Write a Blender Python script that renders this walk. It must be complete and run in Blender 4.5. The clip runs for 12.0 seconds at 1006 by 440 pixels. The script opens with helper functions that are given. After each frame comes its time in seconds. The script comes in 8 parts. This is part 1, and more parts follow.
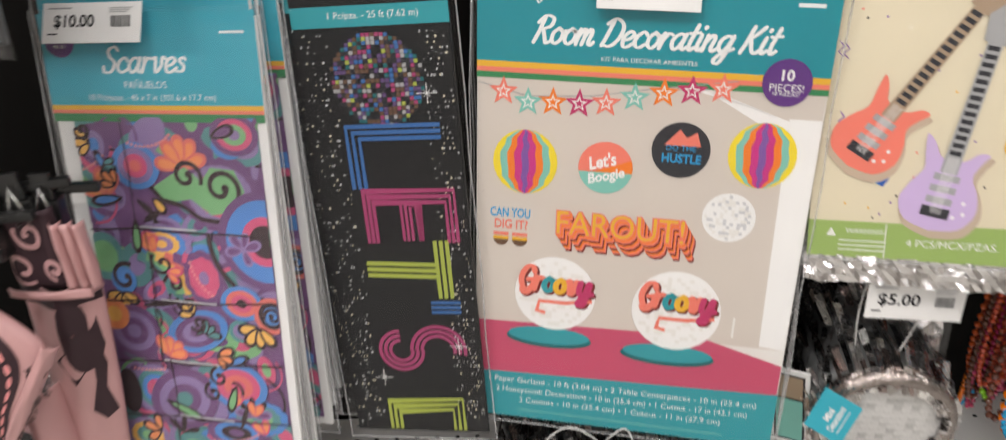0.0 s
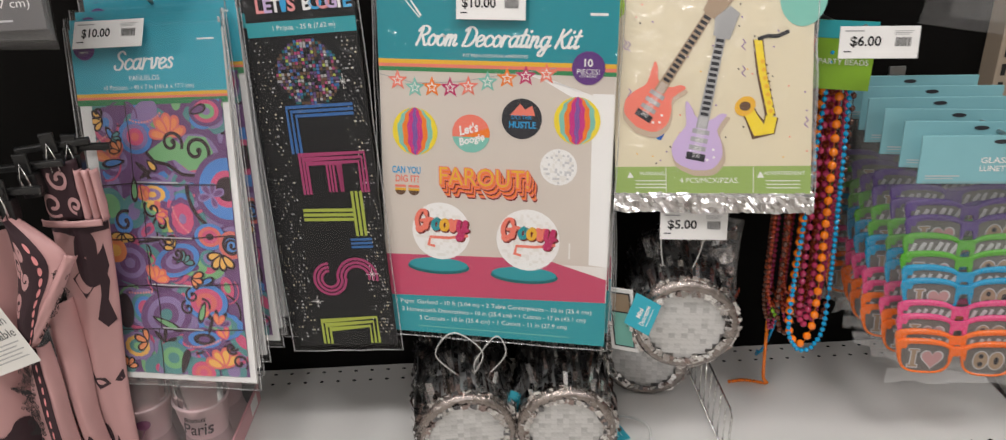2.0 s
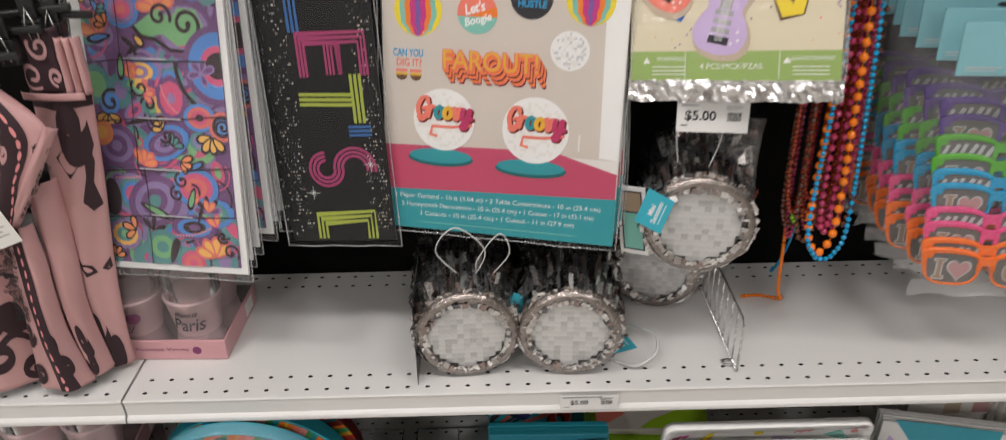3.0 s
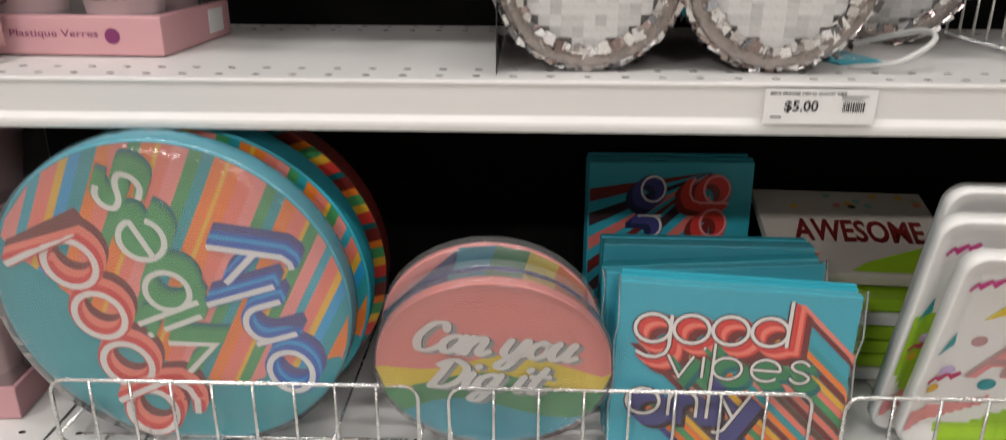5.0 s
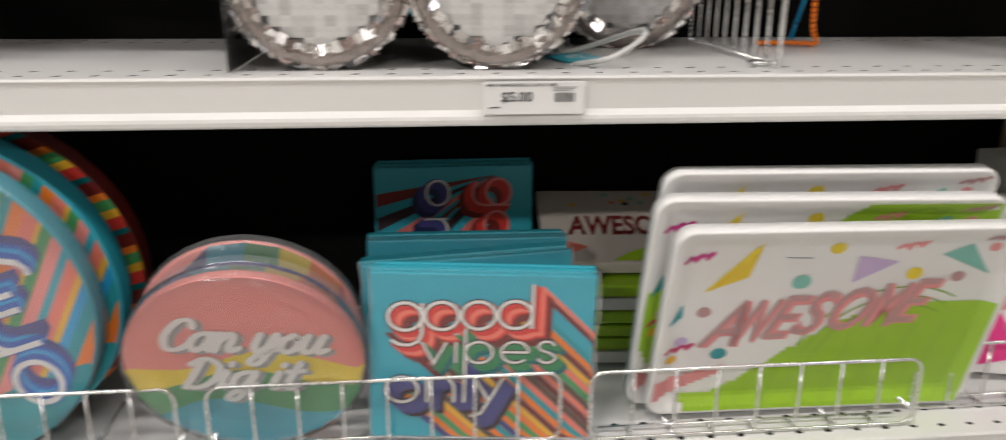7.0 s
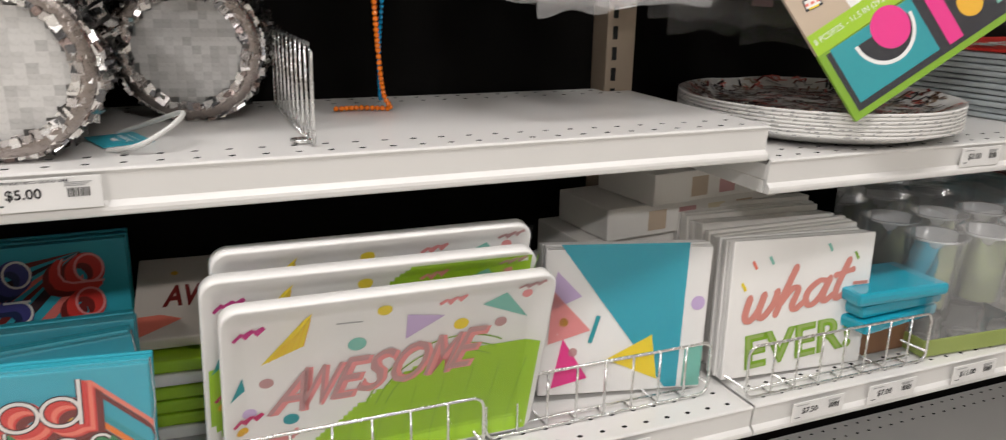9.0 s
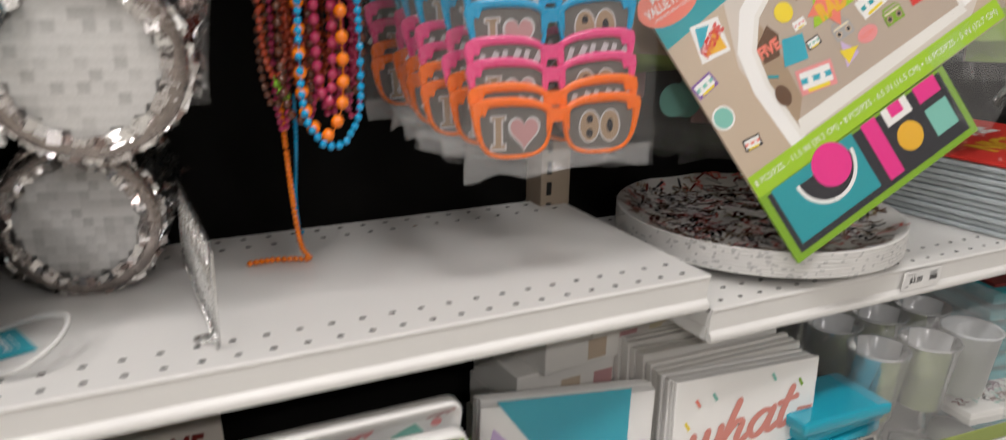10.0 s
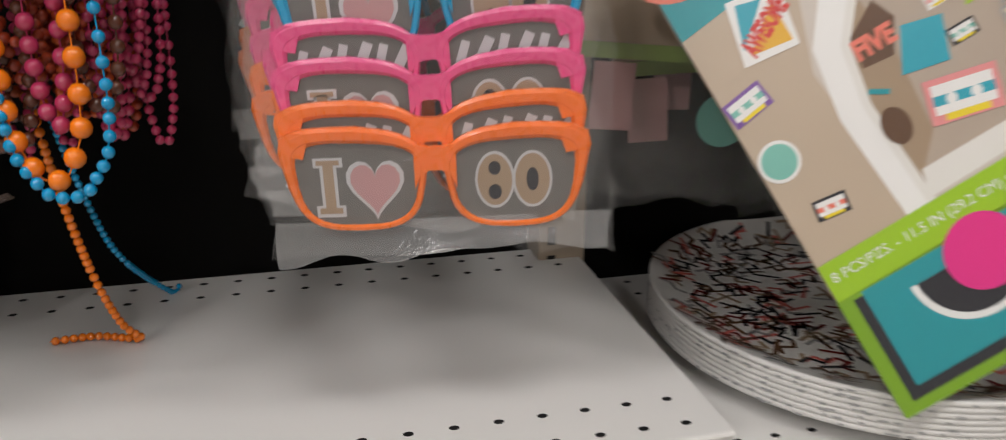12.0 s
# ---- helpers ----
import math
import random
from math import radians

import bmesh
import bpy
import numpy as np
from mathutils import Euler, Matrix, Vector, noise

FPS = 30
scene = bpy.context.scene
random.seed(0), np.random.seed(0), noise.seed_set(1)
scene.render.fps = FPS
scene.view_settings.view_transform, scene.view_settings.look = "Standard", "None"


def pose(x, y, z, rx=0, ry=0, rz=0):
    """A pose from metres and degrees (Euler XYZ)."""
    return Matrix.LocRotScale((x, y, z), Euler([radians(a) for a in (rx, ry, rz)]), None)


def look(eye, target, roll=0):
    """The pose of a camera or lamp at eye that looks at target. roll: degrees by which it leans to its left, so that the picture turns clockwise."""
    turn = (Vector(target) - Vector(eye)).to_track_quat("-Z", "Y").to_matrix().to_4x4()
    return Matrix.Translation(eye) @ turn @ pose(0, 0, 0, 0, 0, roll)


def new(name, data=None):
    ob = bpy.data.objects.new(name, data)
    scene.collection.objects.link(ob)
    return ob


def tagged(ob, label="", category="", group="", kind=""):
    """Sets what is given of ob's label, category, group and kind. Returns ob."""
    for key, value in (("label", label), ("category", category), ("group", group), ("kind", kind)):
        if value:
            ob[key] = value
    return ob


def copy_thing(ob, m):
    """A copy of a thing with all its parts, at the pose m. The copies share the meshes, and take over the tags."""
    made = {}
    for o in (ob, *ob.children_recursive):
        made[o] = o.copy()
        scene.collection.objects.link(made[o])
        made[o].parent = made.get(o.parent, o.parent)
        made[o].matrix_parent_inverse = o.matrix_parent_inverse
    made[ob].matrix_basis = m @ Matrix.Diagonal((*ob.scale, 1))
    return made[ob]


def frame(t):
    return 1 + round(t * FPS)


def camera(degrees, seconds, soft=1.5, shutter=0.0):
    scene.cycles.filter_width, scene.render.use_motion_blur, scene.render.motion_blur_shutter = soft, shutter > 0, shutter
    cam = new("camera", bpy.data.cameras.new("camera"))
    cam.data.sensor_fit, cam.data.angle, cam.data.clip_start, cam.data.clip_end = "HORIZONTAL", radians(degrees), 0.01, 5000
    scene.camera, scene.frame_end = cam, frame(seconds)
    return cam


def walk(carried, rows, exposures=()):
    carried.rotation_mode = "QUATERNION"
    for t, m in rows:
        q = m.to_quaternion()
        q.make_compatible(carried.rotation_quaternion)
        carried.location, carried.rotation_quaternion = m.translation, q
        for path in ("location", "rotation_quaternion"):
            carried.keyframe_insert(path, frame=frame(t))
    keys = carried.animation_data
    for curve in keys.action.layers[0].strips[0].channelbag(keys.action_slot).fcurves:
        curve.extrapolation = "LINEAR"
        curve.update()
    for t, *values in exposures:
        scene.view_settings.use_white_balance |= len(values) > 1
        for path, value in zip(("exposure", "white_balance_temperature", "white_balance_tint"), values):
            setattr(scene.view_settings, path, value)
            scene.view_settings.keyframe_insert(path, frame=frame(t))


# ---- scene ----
cam = camera(63.0, 12.0, soft=1.1, shutter=0.5)
PATH = [
    (0, (0.01, 0.082, 1.685), (0.039, 1.8, 0.662), -1.6),
    (0.5, (-0.01, -0.055, 1.673), (0.049, 1.702, 0.719), -1.6),
    (1, (0.006, -0.13, 1.677), (0.073, 1.656, 0.78), -2.0),
    (1.5, (0.056, -0.171, 1.693), (0.136, 1.632, 0.83), -2.0),
    (2, (0.114, -0.231, 1.687), (0.171, 1.578, 0.836), -1.9),
    (2.5, (0.128, -0.253, 1.665), (0.175, 1.532, 0.765), -1.7),
    (2.7, (0.128, -0.242, 1.645), (0.163, 1.514, 0.689), -1.3),
    (4.3, (0.05, -0.025, 1.225), (0.035, 1.79, 0.387), 0.4),
    (4.5, (0.059, 0.013, 1.153), (-0.015, 1.85, 0.366), -0.2),
    (5, (0.043, 0.038, 1.022), (-0.012, 1.913, 0.33), 0.2),
    (5.5, (0.056, 0.024, 0.995), (-0.006, 1.903, 0.311), -0.3),
    (6, (0.062, 0.013, 0.991), (-0.008, 1.902, 0.338), -0.7),
    (6.5, (0.098, 0.008, 0.993), (0.097, 1.908, 0.367), -0.3),
    (7, (0.154, 0.001, 0.999), (0.352, 1.896, 0.393), 0.4),
    (7.5, (0.204, -0.008, 1.009), (0.619, 1.859, 0.421), 1.0),
    (7.7, (0.225, -0.013, 1.013), (0.716, 1.837, 0.434), 0.9),
    (9.3, (0.317, -0.053, 1.064), (1.119, 1.693, 0.508), 1.4),
    (9.5, (0.32, -0.047, 1.074), (1.152, 1.697, 0.558), 1.3),
    (10, (0.361, 0.03, 1.195), (1.237, 1.727, 0.602), 1.2),
    (10.5, (0.434, 0.048, 1.289), (1.298, 1.709, 0.586), 1.4),
    (11, (0.52, 0.081, 1.328), (1.348, 1.746, 0.592), 1.1),
    (11.5, (0.586, 0.179, 1.247), (1.344, 1.882, 0.523), 1.7),
    (12, (0.651, 0.239, 1.179), (1.106, 2.07, 0.515), 0.2),
]
walk(cam, [(t, look(eye, target, roll)) for t, eye, target, roll in PATH], [(0, -0.14), (1.5, -0.28), (2.7, -0.38), (4.5, -0.2), (5.5, -0.03), (7, -0.06), (9.5, 0.08), (10, -0.12), (11, -0.32), (12, -0.32)])

# ---- light ----
world = bpy.data.worlds.new("store_air")
scene.world = world
world.use_nodes = True
world.node_tree.nodes["Background"].inputs[0].default_value = (1.0, 0.96, 0.9, 1)
world.node_tree.nodes["Background"].inputs[1].default_value = 0.03


def area_lamp(name, x, y, z, sx, sy, watts, colour=(1.0, 0.962, 0.955)):
    d = bpy.data.lights.new(name, "AREA")
    d.shape, d.size, d.size_y, d.energy, d.color = "RECTANGLE", sx, sy, watts, colour
    ob = new(name, d)
    ob.matrix_world = pose(x, y, z)
    return ob


LAMPS = [(-1.35, -0.25, 17), (-0.3, -0.25, 14), (0.75, -0.25, 14), (1.8, -0.25, 10), (-1.9, -3.0, 80), (0.7, -3.0, 40), (3.3, -3.0, 10), (-1.0, 2.2, 20)]
for lx, ly, watts in LAMPS:
    area_lamp("ceiling_lamp", lx, ly, 3.06, 0.56, 0.24, watts)

# ---- materials ----
MATS = {}


def mat(name, col, rough=0.45, metal=0.0, var=0.06, scale=25.0, bump=0.0, bscale=300.0, coat=0.0, emit=0.0, spec=0.5):
    """A painted, printed or moulded surface with a broad and a fine variation."""
    if name in MATS:
        return MATS[name]
    m = bpy.data.materials.new(name)
    m.use_nodes = True
    t = m.node_tree
    b = t.nodes["Principled BSDF"]
    tc = t.nodes.new("ShaderNodeTexCoord")
    n1 = t.nodes.new("ShaderNodeTexNoise")
    n1.inputs["Scale"].default_value, n1.inputs["Detail"].default_value = scale, 5
    n2 = t.nodes.new("ShaderNodeTexNoise")
    n2.inputs["Scale"].default_value, n2.inputs["Detail"].default_value = bscale, 3
    t.links.new(tc.outputs["Object"], n1.inputs["Vector"])
    t.links.new(tc.outputs["Object"], n2.inputs["Vector"])
    mix = t.nodes.new("ShaderNodeMix")
    mix.data_type = "RGBA"
    mix.inputs[6].default_value = (*[c * (1 - var) for c in col], 1)
    mix.inputs[7].default_value = (*[min(1, c * (1 + var)) for c in col], 1)
    t.links.new(n1.outputs["Fac"], mix.inputs[0])
    t.links.new(mix.outputs[2], b.inputs["Base Color"])
    mr = t.nodes.new("ShaderNodeMapRange")
    mr.inputs["To Min"].default_value, mr.inputs["To Max"].default_value = max(0.02, rough - 0.08), min(1, rough + 0.08)
    t.links.new(n2.outputs["Fac"], mr.inputs["Value"])
    t.links.new(mr.outputs["Result"], b.inputs["Roughness"])
    b.inputs["Metallic"].default_value = metal
    b.inputs["Specular IOR Level"].default_value = spec
    b.inputs["Coat Weight"].default_value = coat
    b.inputs["Coat Roughness"].default_value = 0.12
    if bump:
        bp = t.nodes.new("ShaderNodeBump")
        bp.inputs["Strength"].default_value, bp.inputs["Distance"].default_value = bump, 0.002
        t.links.new(n2.outputs["Fac"], bp.inputs["Height"])
        t.links.new(bp.outputs["Normal"], b.inputs["Normal"])
    if emit:
        b.inputs["Emission Color"].default_value = (1, 0.94, 0.86, 1)
        b.inputs["Emission Strength"].default_value = emit
    MATS[name] = m
    return m


def clear(name, tint=(1, 1, 1), gloss=0.5, rough=0.12, haze=0.04, wrinkle=0.5, scale=60):
    """Thin clear plastic film: see-through, with gloss on its wrinkles and a little haze."""
    m = bpy.data.materials.new(name)
    m.use_nodes = True
    t = m.node_tree
    t.nodes.remove(t.nodes["Principled BSDF"])
    out = t.nodes["Material Output"]
    tr, gl, df = t.nodes.new("ShaderNodeBsdfTransparent"), t.nodes.new("ShaderNodeBsdfGlossy"), t.nodes.new("ShaderNodeBsdfDiffuse")
    tr.inputs[0].default_value = (*tint, 1)
    gl.inputs["Roughness"].default_value = rough
    df.inputs[0].default_value = (0.8, 0.8, 0.8, 1)
    tc, nz, bp = t.nodes.new("ShaderNodeTexCoord"), t.nodes.new("ShaderNodeTexNoise"), t.nodes.new("ShaderNodeBump")
    nz.inputs["Scale"].default_value, nz.inputs["Detail"].default_value, nz.inputs["Distortion"].default_value = scale, 3, 1.2
    bp.inputs["Strength"].default_value, bp.inputs["Distance"].default_value = wrinkle, 0.004
    t.links.new(tc.outputs["Object"], nz.inputs["Vector"])
    t.links.new(nz.outputs["Fac"], bp.inputs["Height"])
    fr, mu = t.nodes.new("ShaderNodeFresnel"), t.nodes.new("ShaderNodeMath")
    fr.inputs["IOR"].default_value = 1.45
    for n in (gl, fr):
        t.links.new(bp.outputs["Normal"], n.inputs["Normal"])
    mu.operation = "MULTIPLY"
    mu.inputs[1].default_value = gloss
    t.links.new(fr.outputs[0], mu.inputs[0])
    m1, m2 = t.nodes.new("ShaderNodeMixShader"), t.nodes.new("ShaderNodeMixShader")
    m1.inputs[0].default_value = haze
    t.links.new(tr.outputs[0], m1.inputs[1])
    t.links.new(df.outputs[0], m1.inputs[2])
    t.links.new(mu.outputs[0], m2.inputs[0])
    t.links.new(m1.outputs[0], m2.inputs[1])
    t.links.new(gl.outputs[0], m2.inputs[2])
    t.links.new(m2.outputs[0], out.inputs[0])
    MATS[name] = m
    return m


INKS = {
    "white": (0.8, 0.79, 0.77), "card": (0.74, 0.72, 0.68), "teal": (0.005, 0.25, 0.30), "teal2": (0.02, 0.30, 0.34), "aqua": (0.03, 0.36, 0.46),
    "gold": (0.75, 0.42, 0.03), "green": (0.03, 0.22, 0.08), "leaf": (0.06, 0.3, 0.1), "lime": (0.33, 0.55, 0.02), "limedark": (0.2, 0.38, 0.02),
    "orange": (0.8, 0.2, 0.02), "red": (0.62, 0.04, 0.03), "coral": (0.78, 0.2, 0.14), "pink": (0.52, 0.065, 0.14), "hot": (0.75, 0.03, 0.25),
    "rose": (0.75, 0.28, 0.28), "salmon": (0.8, 0.27, 0.24), "purple": (0.11, 0.03, 0.2), "violet": (0.2, 0.09, 0.34), "lilac": (0.55, 0.42, 0.65),
    "blue": (0.02, 0.1, 0.42), "sky": (0.02, 0.32, 0.62), "navy": (0.012, 0.02, 0.07), "black": (0.012, 0.012, 0.013), "char": (0.035, 0.035, 0.04),
    "grey": (0.35, 0.35, 0.35), "silver": (0.55, 0.55, 0.56), "yellow": (0.8, 0.62, 0.03), "cream": (0.68, 0.61, 0.45), "wallp": (0.6, 0.54, 0.48),
    "beige": (0.5, 0.4, 0.3), "tan": (0.36, 0.26, 0.17), "brown": (0.12, 0.06, 0.03), "mag": (0.55, 0.03, 0.22), "plum": (0.2, 0.03, 0.12),
    "mint": (0.2, 0.5, 0.42), "wine": (0.5, 0.03, 0.13), "dteal": (0.0, 0.12, 0.13), "maroon": (0.16, 0.015, 0.012), "indigo": (0.05, 0.05, 0.2),
    "silk_plum": (0.162, 0.068, 0.189), "silk_teal": (0.095, 0.27, 0.27), "silk_blue": (0.081, 0.243, 0.567), "silk_pink": (0.608, 0.095, 0.203), "silk_green": (0.203, 0.446, 0.203),
    "silk_lilac": (0.27, 0.189, 0.378), "silk_orange": (0.8, 0.284, 0.108), "silk_gold": (0.8, 0.459, 0.108), "silk_dark": (0.045, 0.025, 0.03), "silk_coral": (0.675, 0.162, 0.135),
    "alcove": (0.44, 0.36, 0.29), "dusk": (0.5, 0.28, 0.28), "dusty_coral": (0.62, 0.24, 0.2), "dusty_lime": (0.3, 0.42, 0.12), "neon_blue": (0.03, 0.13, 0.36), "neon_pink": (0.36, 0.04, 0.14), "neon_lime": (0.36, 0.42, 0.06), "grape": (0.1, 0.05, 0.16),
}


def ink(key):
    dark = max(INKS[key]) < 0.05
    return mat("ink_" + key, INKS[key], rough=0.5 if dark else 0.38, var=0.05, scale=12, bump=0.03, bscale=700, spec=0.2 if dark else 0.5)


white_metal = mat("white_enamel", (0.70, 0.69, 0.67), rough=0.34, var=0.05, scale=6, bump=0.02, bscale=900)
black_panel = mat("black_pegboard", (0.005, 0.0046, 0.0042), spec=0.06, rough=0.7, var=0.3, scale=9, bump=0.05)
upright_mat = mat("beige_enamel", (0.36, 0.29, 0.22), rough=0.45, var=0.08, scale=15)
# near-black that stands in for the shade inside slots and perforations
hole_shade = mat("slot_shadow_cavity", (0.01, 0.01, 0.01), rough=0.9)
chrome = mat("chrome_wire", (0.74, 0.74, 0.73), rough=0.26, metal=0.95, var=0.05, scale=80)
steel = mat("zinc_hook", (0.45, 0.45, 0.45), rough=0.35, metal=1.0)
shrink = clear("shrink_film", gloss=1.0, rough=0.16, haze=0.10, wrinkle=0.9, scale=30)
matt_film = clear("matt_bag_film", gloss=0.3, rough=0.3, haze=0.01, wrinkle=0.5, scale=35)
film = clear("clear_film", gloss=0.7, rough=0.12, haze=0.004, wrinkle=0.6, scale=40)
bagfilm = clear("poly_bag", gloss=0.8, rough=0.22, haze=0.06, wrinkle=0.8, scale=35)
hazefilm = clear("hazy_poly_bag", gloss=0.9, rough=0.2, haze=0.035, wrinkle=1.0, scale=30)
seam_film = clear("sealed_film_edge", gloss=1.0, rough=0.15, haze=0.2, wrinkle=0.4, scale=80)
cloudy = clear("cloudy_acetate", gloss=1.0, rough=0.08, haze=0.17, wrinkle=0.15, scale=25)
rose_dome = clear("rose_clear_plastic", tint=(0.9, 0.72, 0.72), gloss=1.0, rough=0.08, haze=0.14, wrinkle=0.1, scale=30)
frostcup = clear("frosted_cup_wall", gloss=0.8, rough=0.15, haze=0.65, wrinkle=0.1, scale=30)
acetate = clear("acetate_box", gloss=1.0, rough=0.05, haze=0.06, wrinkle=0.1, scale=20)
cupclear = clear("clear_cup", gloss=1.0, rough=0.06, haze=0.28, wrinkle=0.05, scale=30)
foil = mat("silver_foil", (0.75, 0.74, 0.74), rough=0.18, metal=1.0, var=0.12, scale=60, bump=0.6, bscale=140)

# ---- builders ----


def mesh_ob(name, verts, faces, mats, idx=None, parent=None, label="", smooth=False):
    me = bpy.data.meshes.new(name)
    me.from_pydata(verts, [], faces)
    for m in mats if isinstance(mats, (list, tuple)) else [mats]:
        me.materials.append(m)
    if idx:
        me.polygons.foreach_set("material_index", idx)
    if smooth:
        me.polygons.foreach_set("use_smooth", [True] * len(me.polygons))
    me.update()
    ob = new(name, me)
    if parent:
        ob.parent = parent
    if label:
        ob["label"] = label
    return ob


def part(name, bm, material, parent, label="", smooth=False):
    me = bpy.data.meshes.new(name)
    bm.to_mesh(me)
    bm.free()
    me.materials.append(material)
    if smooth:
        for p in me.polygons:
            p.use_smooth = True
    ob = new(name, me)
    ob.parent = parent
    if label:
        ob["label"] = label
    return ob


def thing(name, m, label, category, group="", kind=""):
    ob = new(name)
    ob.matrix_world = m
    ob.empty_display_size = 0.05
    return tagged(ob, label, category, group, kind)


def plane(x, y, z, lean=0, yaw=0, roll=0):
    """A pose whose local x runs along the shelf, z up the face and -y to the aisle."""
    return pose(x, y, z, lean, 0, yaw) @ pose(0, 0, 0, 0, roll, 0)


def box_bm(x0, y0, z0, x1, y1, z1, bevel=0.0, seg=2):
    bm = bmesh.new()
    bmesh.ops.create_cube(bm, size=1)
    for v in bm.verts:
        v.co = ((x0 + x1) / 2 + v.co.x * (x1 - x0), (y0 + y1) / 2 + v.co.y * (y1 - y0), (z0 + z1) / 2 + v.co.z * (z1 - z0))
    if bevel:
        bmesh.ops.bevel(bm, geom=bm.edges[:], offset=bevel, segments=seg, affect="EDGES", profile=0.6)
    return bm


def box(name, x0, y0, z0, x1, y1, z1, m, parent, bevel=0.0, label=""):
    return part(name, box_bm(x0, y0, z0, x1, y1, z1, bevel), m, parent, label)


def tube_data(pts, r, seg=6, closed=False):
    pts = [Vector(p) for p in pts]
    n = len(pts)
    verts, faces = [], []
    up = Vector((0.123, 0.31, 0.94)).normalized()
    for i, p in enumerate(pts):
        a = pts[(i - 1) % n] if closed or i else p
        b = pts[(i + 1) % n] if closed or i < n - 1 else p
        d = (b - a).normalized()
        s = d.cross(up)
        if s.length < 0.05:
            s = d.cross(Vector((1, 0, 0)))
        s.normalize()
        w = d.cross(s)
        for k in range(seg):
            ang = 2 * math.pi * k / seg
            verts.append(p + (s * math.cos(ang) + w * math.sin(ang)) * r)
    for i in range(n if closed else n - 1):
        j = (i + 1) % n
        for k in range(seg):
            l = (k + 1) % seg
            faces.append((i * seg + k, i * seg + l, j * seg + l, j * seg + k))
    if not closed:
        faces.append(tuple(range(seg))[::-1])
        faces.append(tuple((n - 1) * seg + k for k in range(seg)))
    return verts, faces


def tube(name, pts, r, m, parent=None, seg=6, closed=False, label=""):
    v, f = tube_data(pts, r, seg, closed)
    return mesh_ob(name, v, f, m, parent=parent, label=label, smooth=True)


def lathe(name, profile, m, parent=None, seg=48, label="", axis="y"):
    """Spin (radius, height) pairs round the local y axis (or z)."""
    verts, faces = [], []
    for k in range(seg):
        a = 2 * math.pi * k / seg
        for r, h in profile:
            verts.append((r * math.cos(a), h, r * math.sin(a)) if axis == "y" else (r * math.cos(a), r * math.sin(a), h))
    n = len(profile)
    for k in range(seg):
        l = (k + 1) % seg
        for i in range(n - 1):
            faces.append((k * n + i, k * n + i + 1, l * n + i + 1, l * n + i))
    return mesh_ob(name, verts, faces, m, parent=parent, label=label, smooth=True)


GLYPHS = {}


def glyphs(body, bold, shear, spacing):
    key = (body, bold, shear, spacing)
    if key not in GLYPHS:
        cu = bpy.data.curves.new("lettering", "FONT")
        cu.body, cu.size, cu.shear, cu.offset, cu.resolution_u, cu.space_character = body, 1.0, shear, bold, 3, spacing
        ob = bpy.data.objects.new("lettering", cu)
        me = ob.to_mesh()
        v = [(p.co.x, p.co.y) for p in me.vertices]
        f = [tuple(p.vertices) for p in me.polygons]
        ob.to_mesh_clear()
        bpy.data.objects.remove(ob)
        bpy.data.curves.remove(cu)
        xs, ys = [p[0] for p in v] or [0, 1], [p[1] for p in v] or [0, 1]
        GLYPHS[key] = (v, f, min(xs), max(xs), min(ys), max(ys))
    return GLYPHS[key]


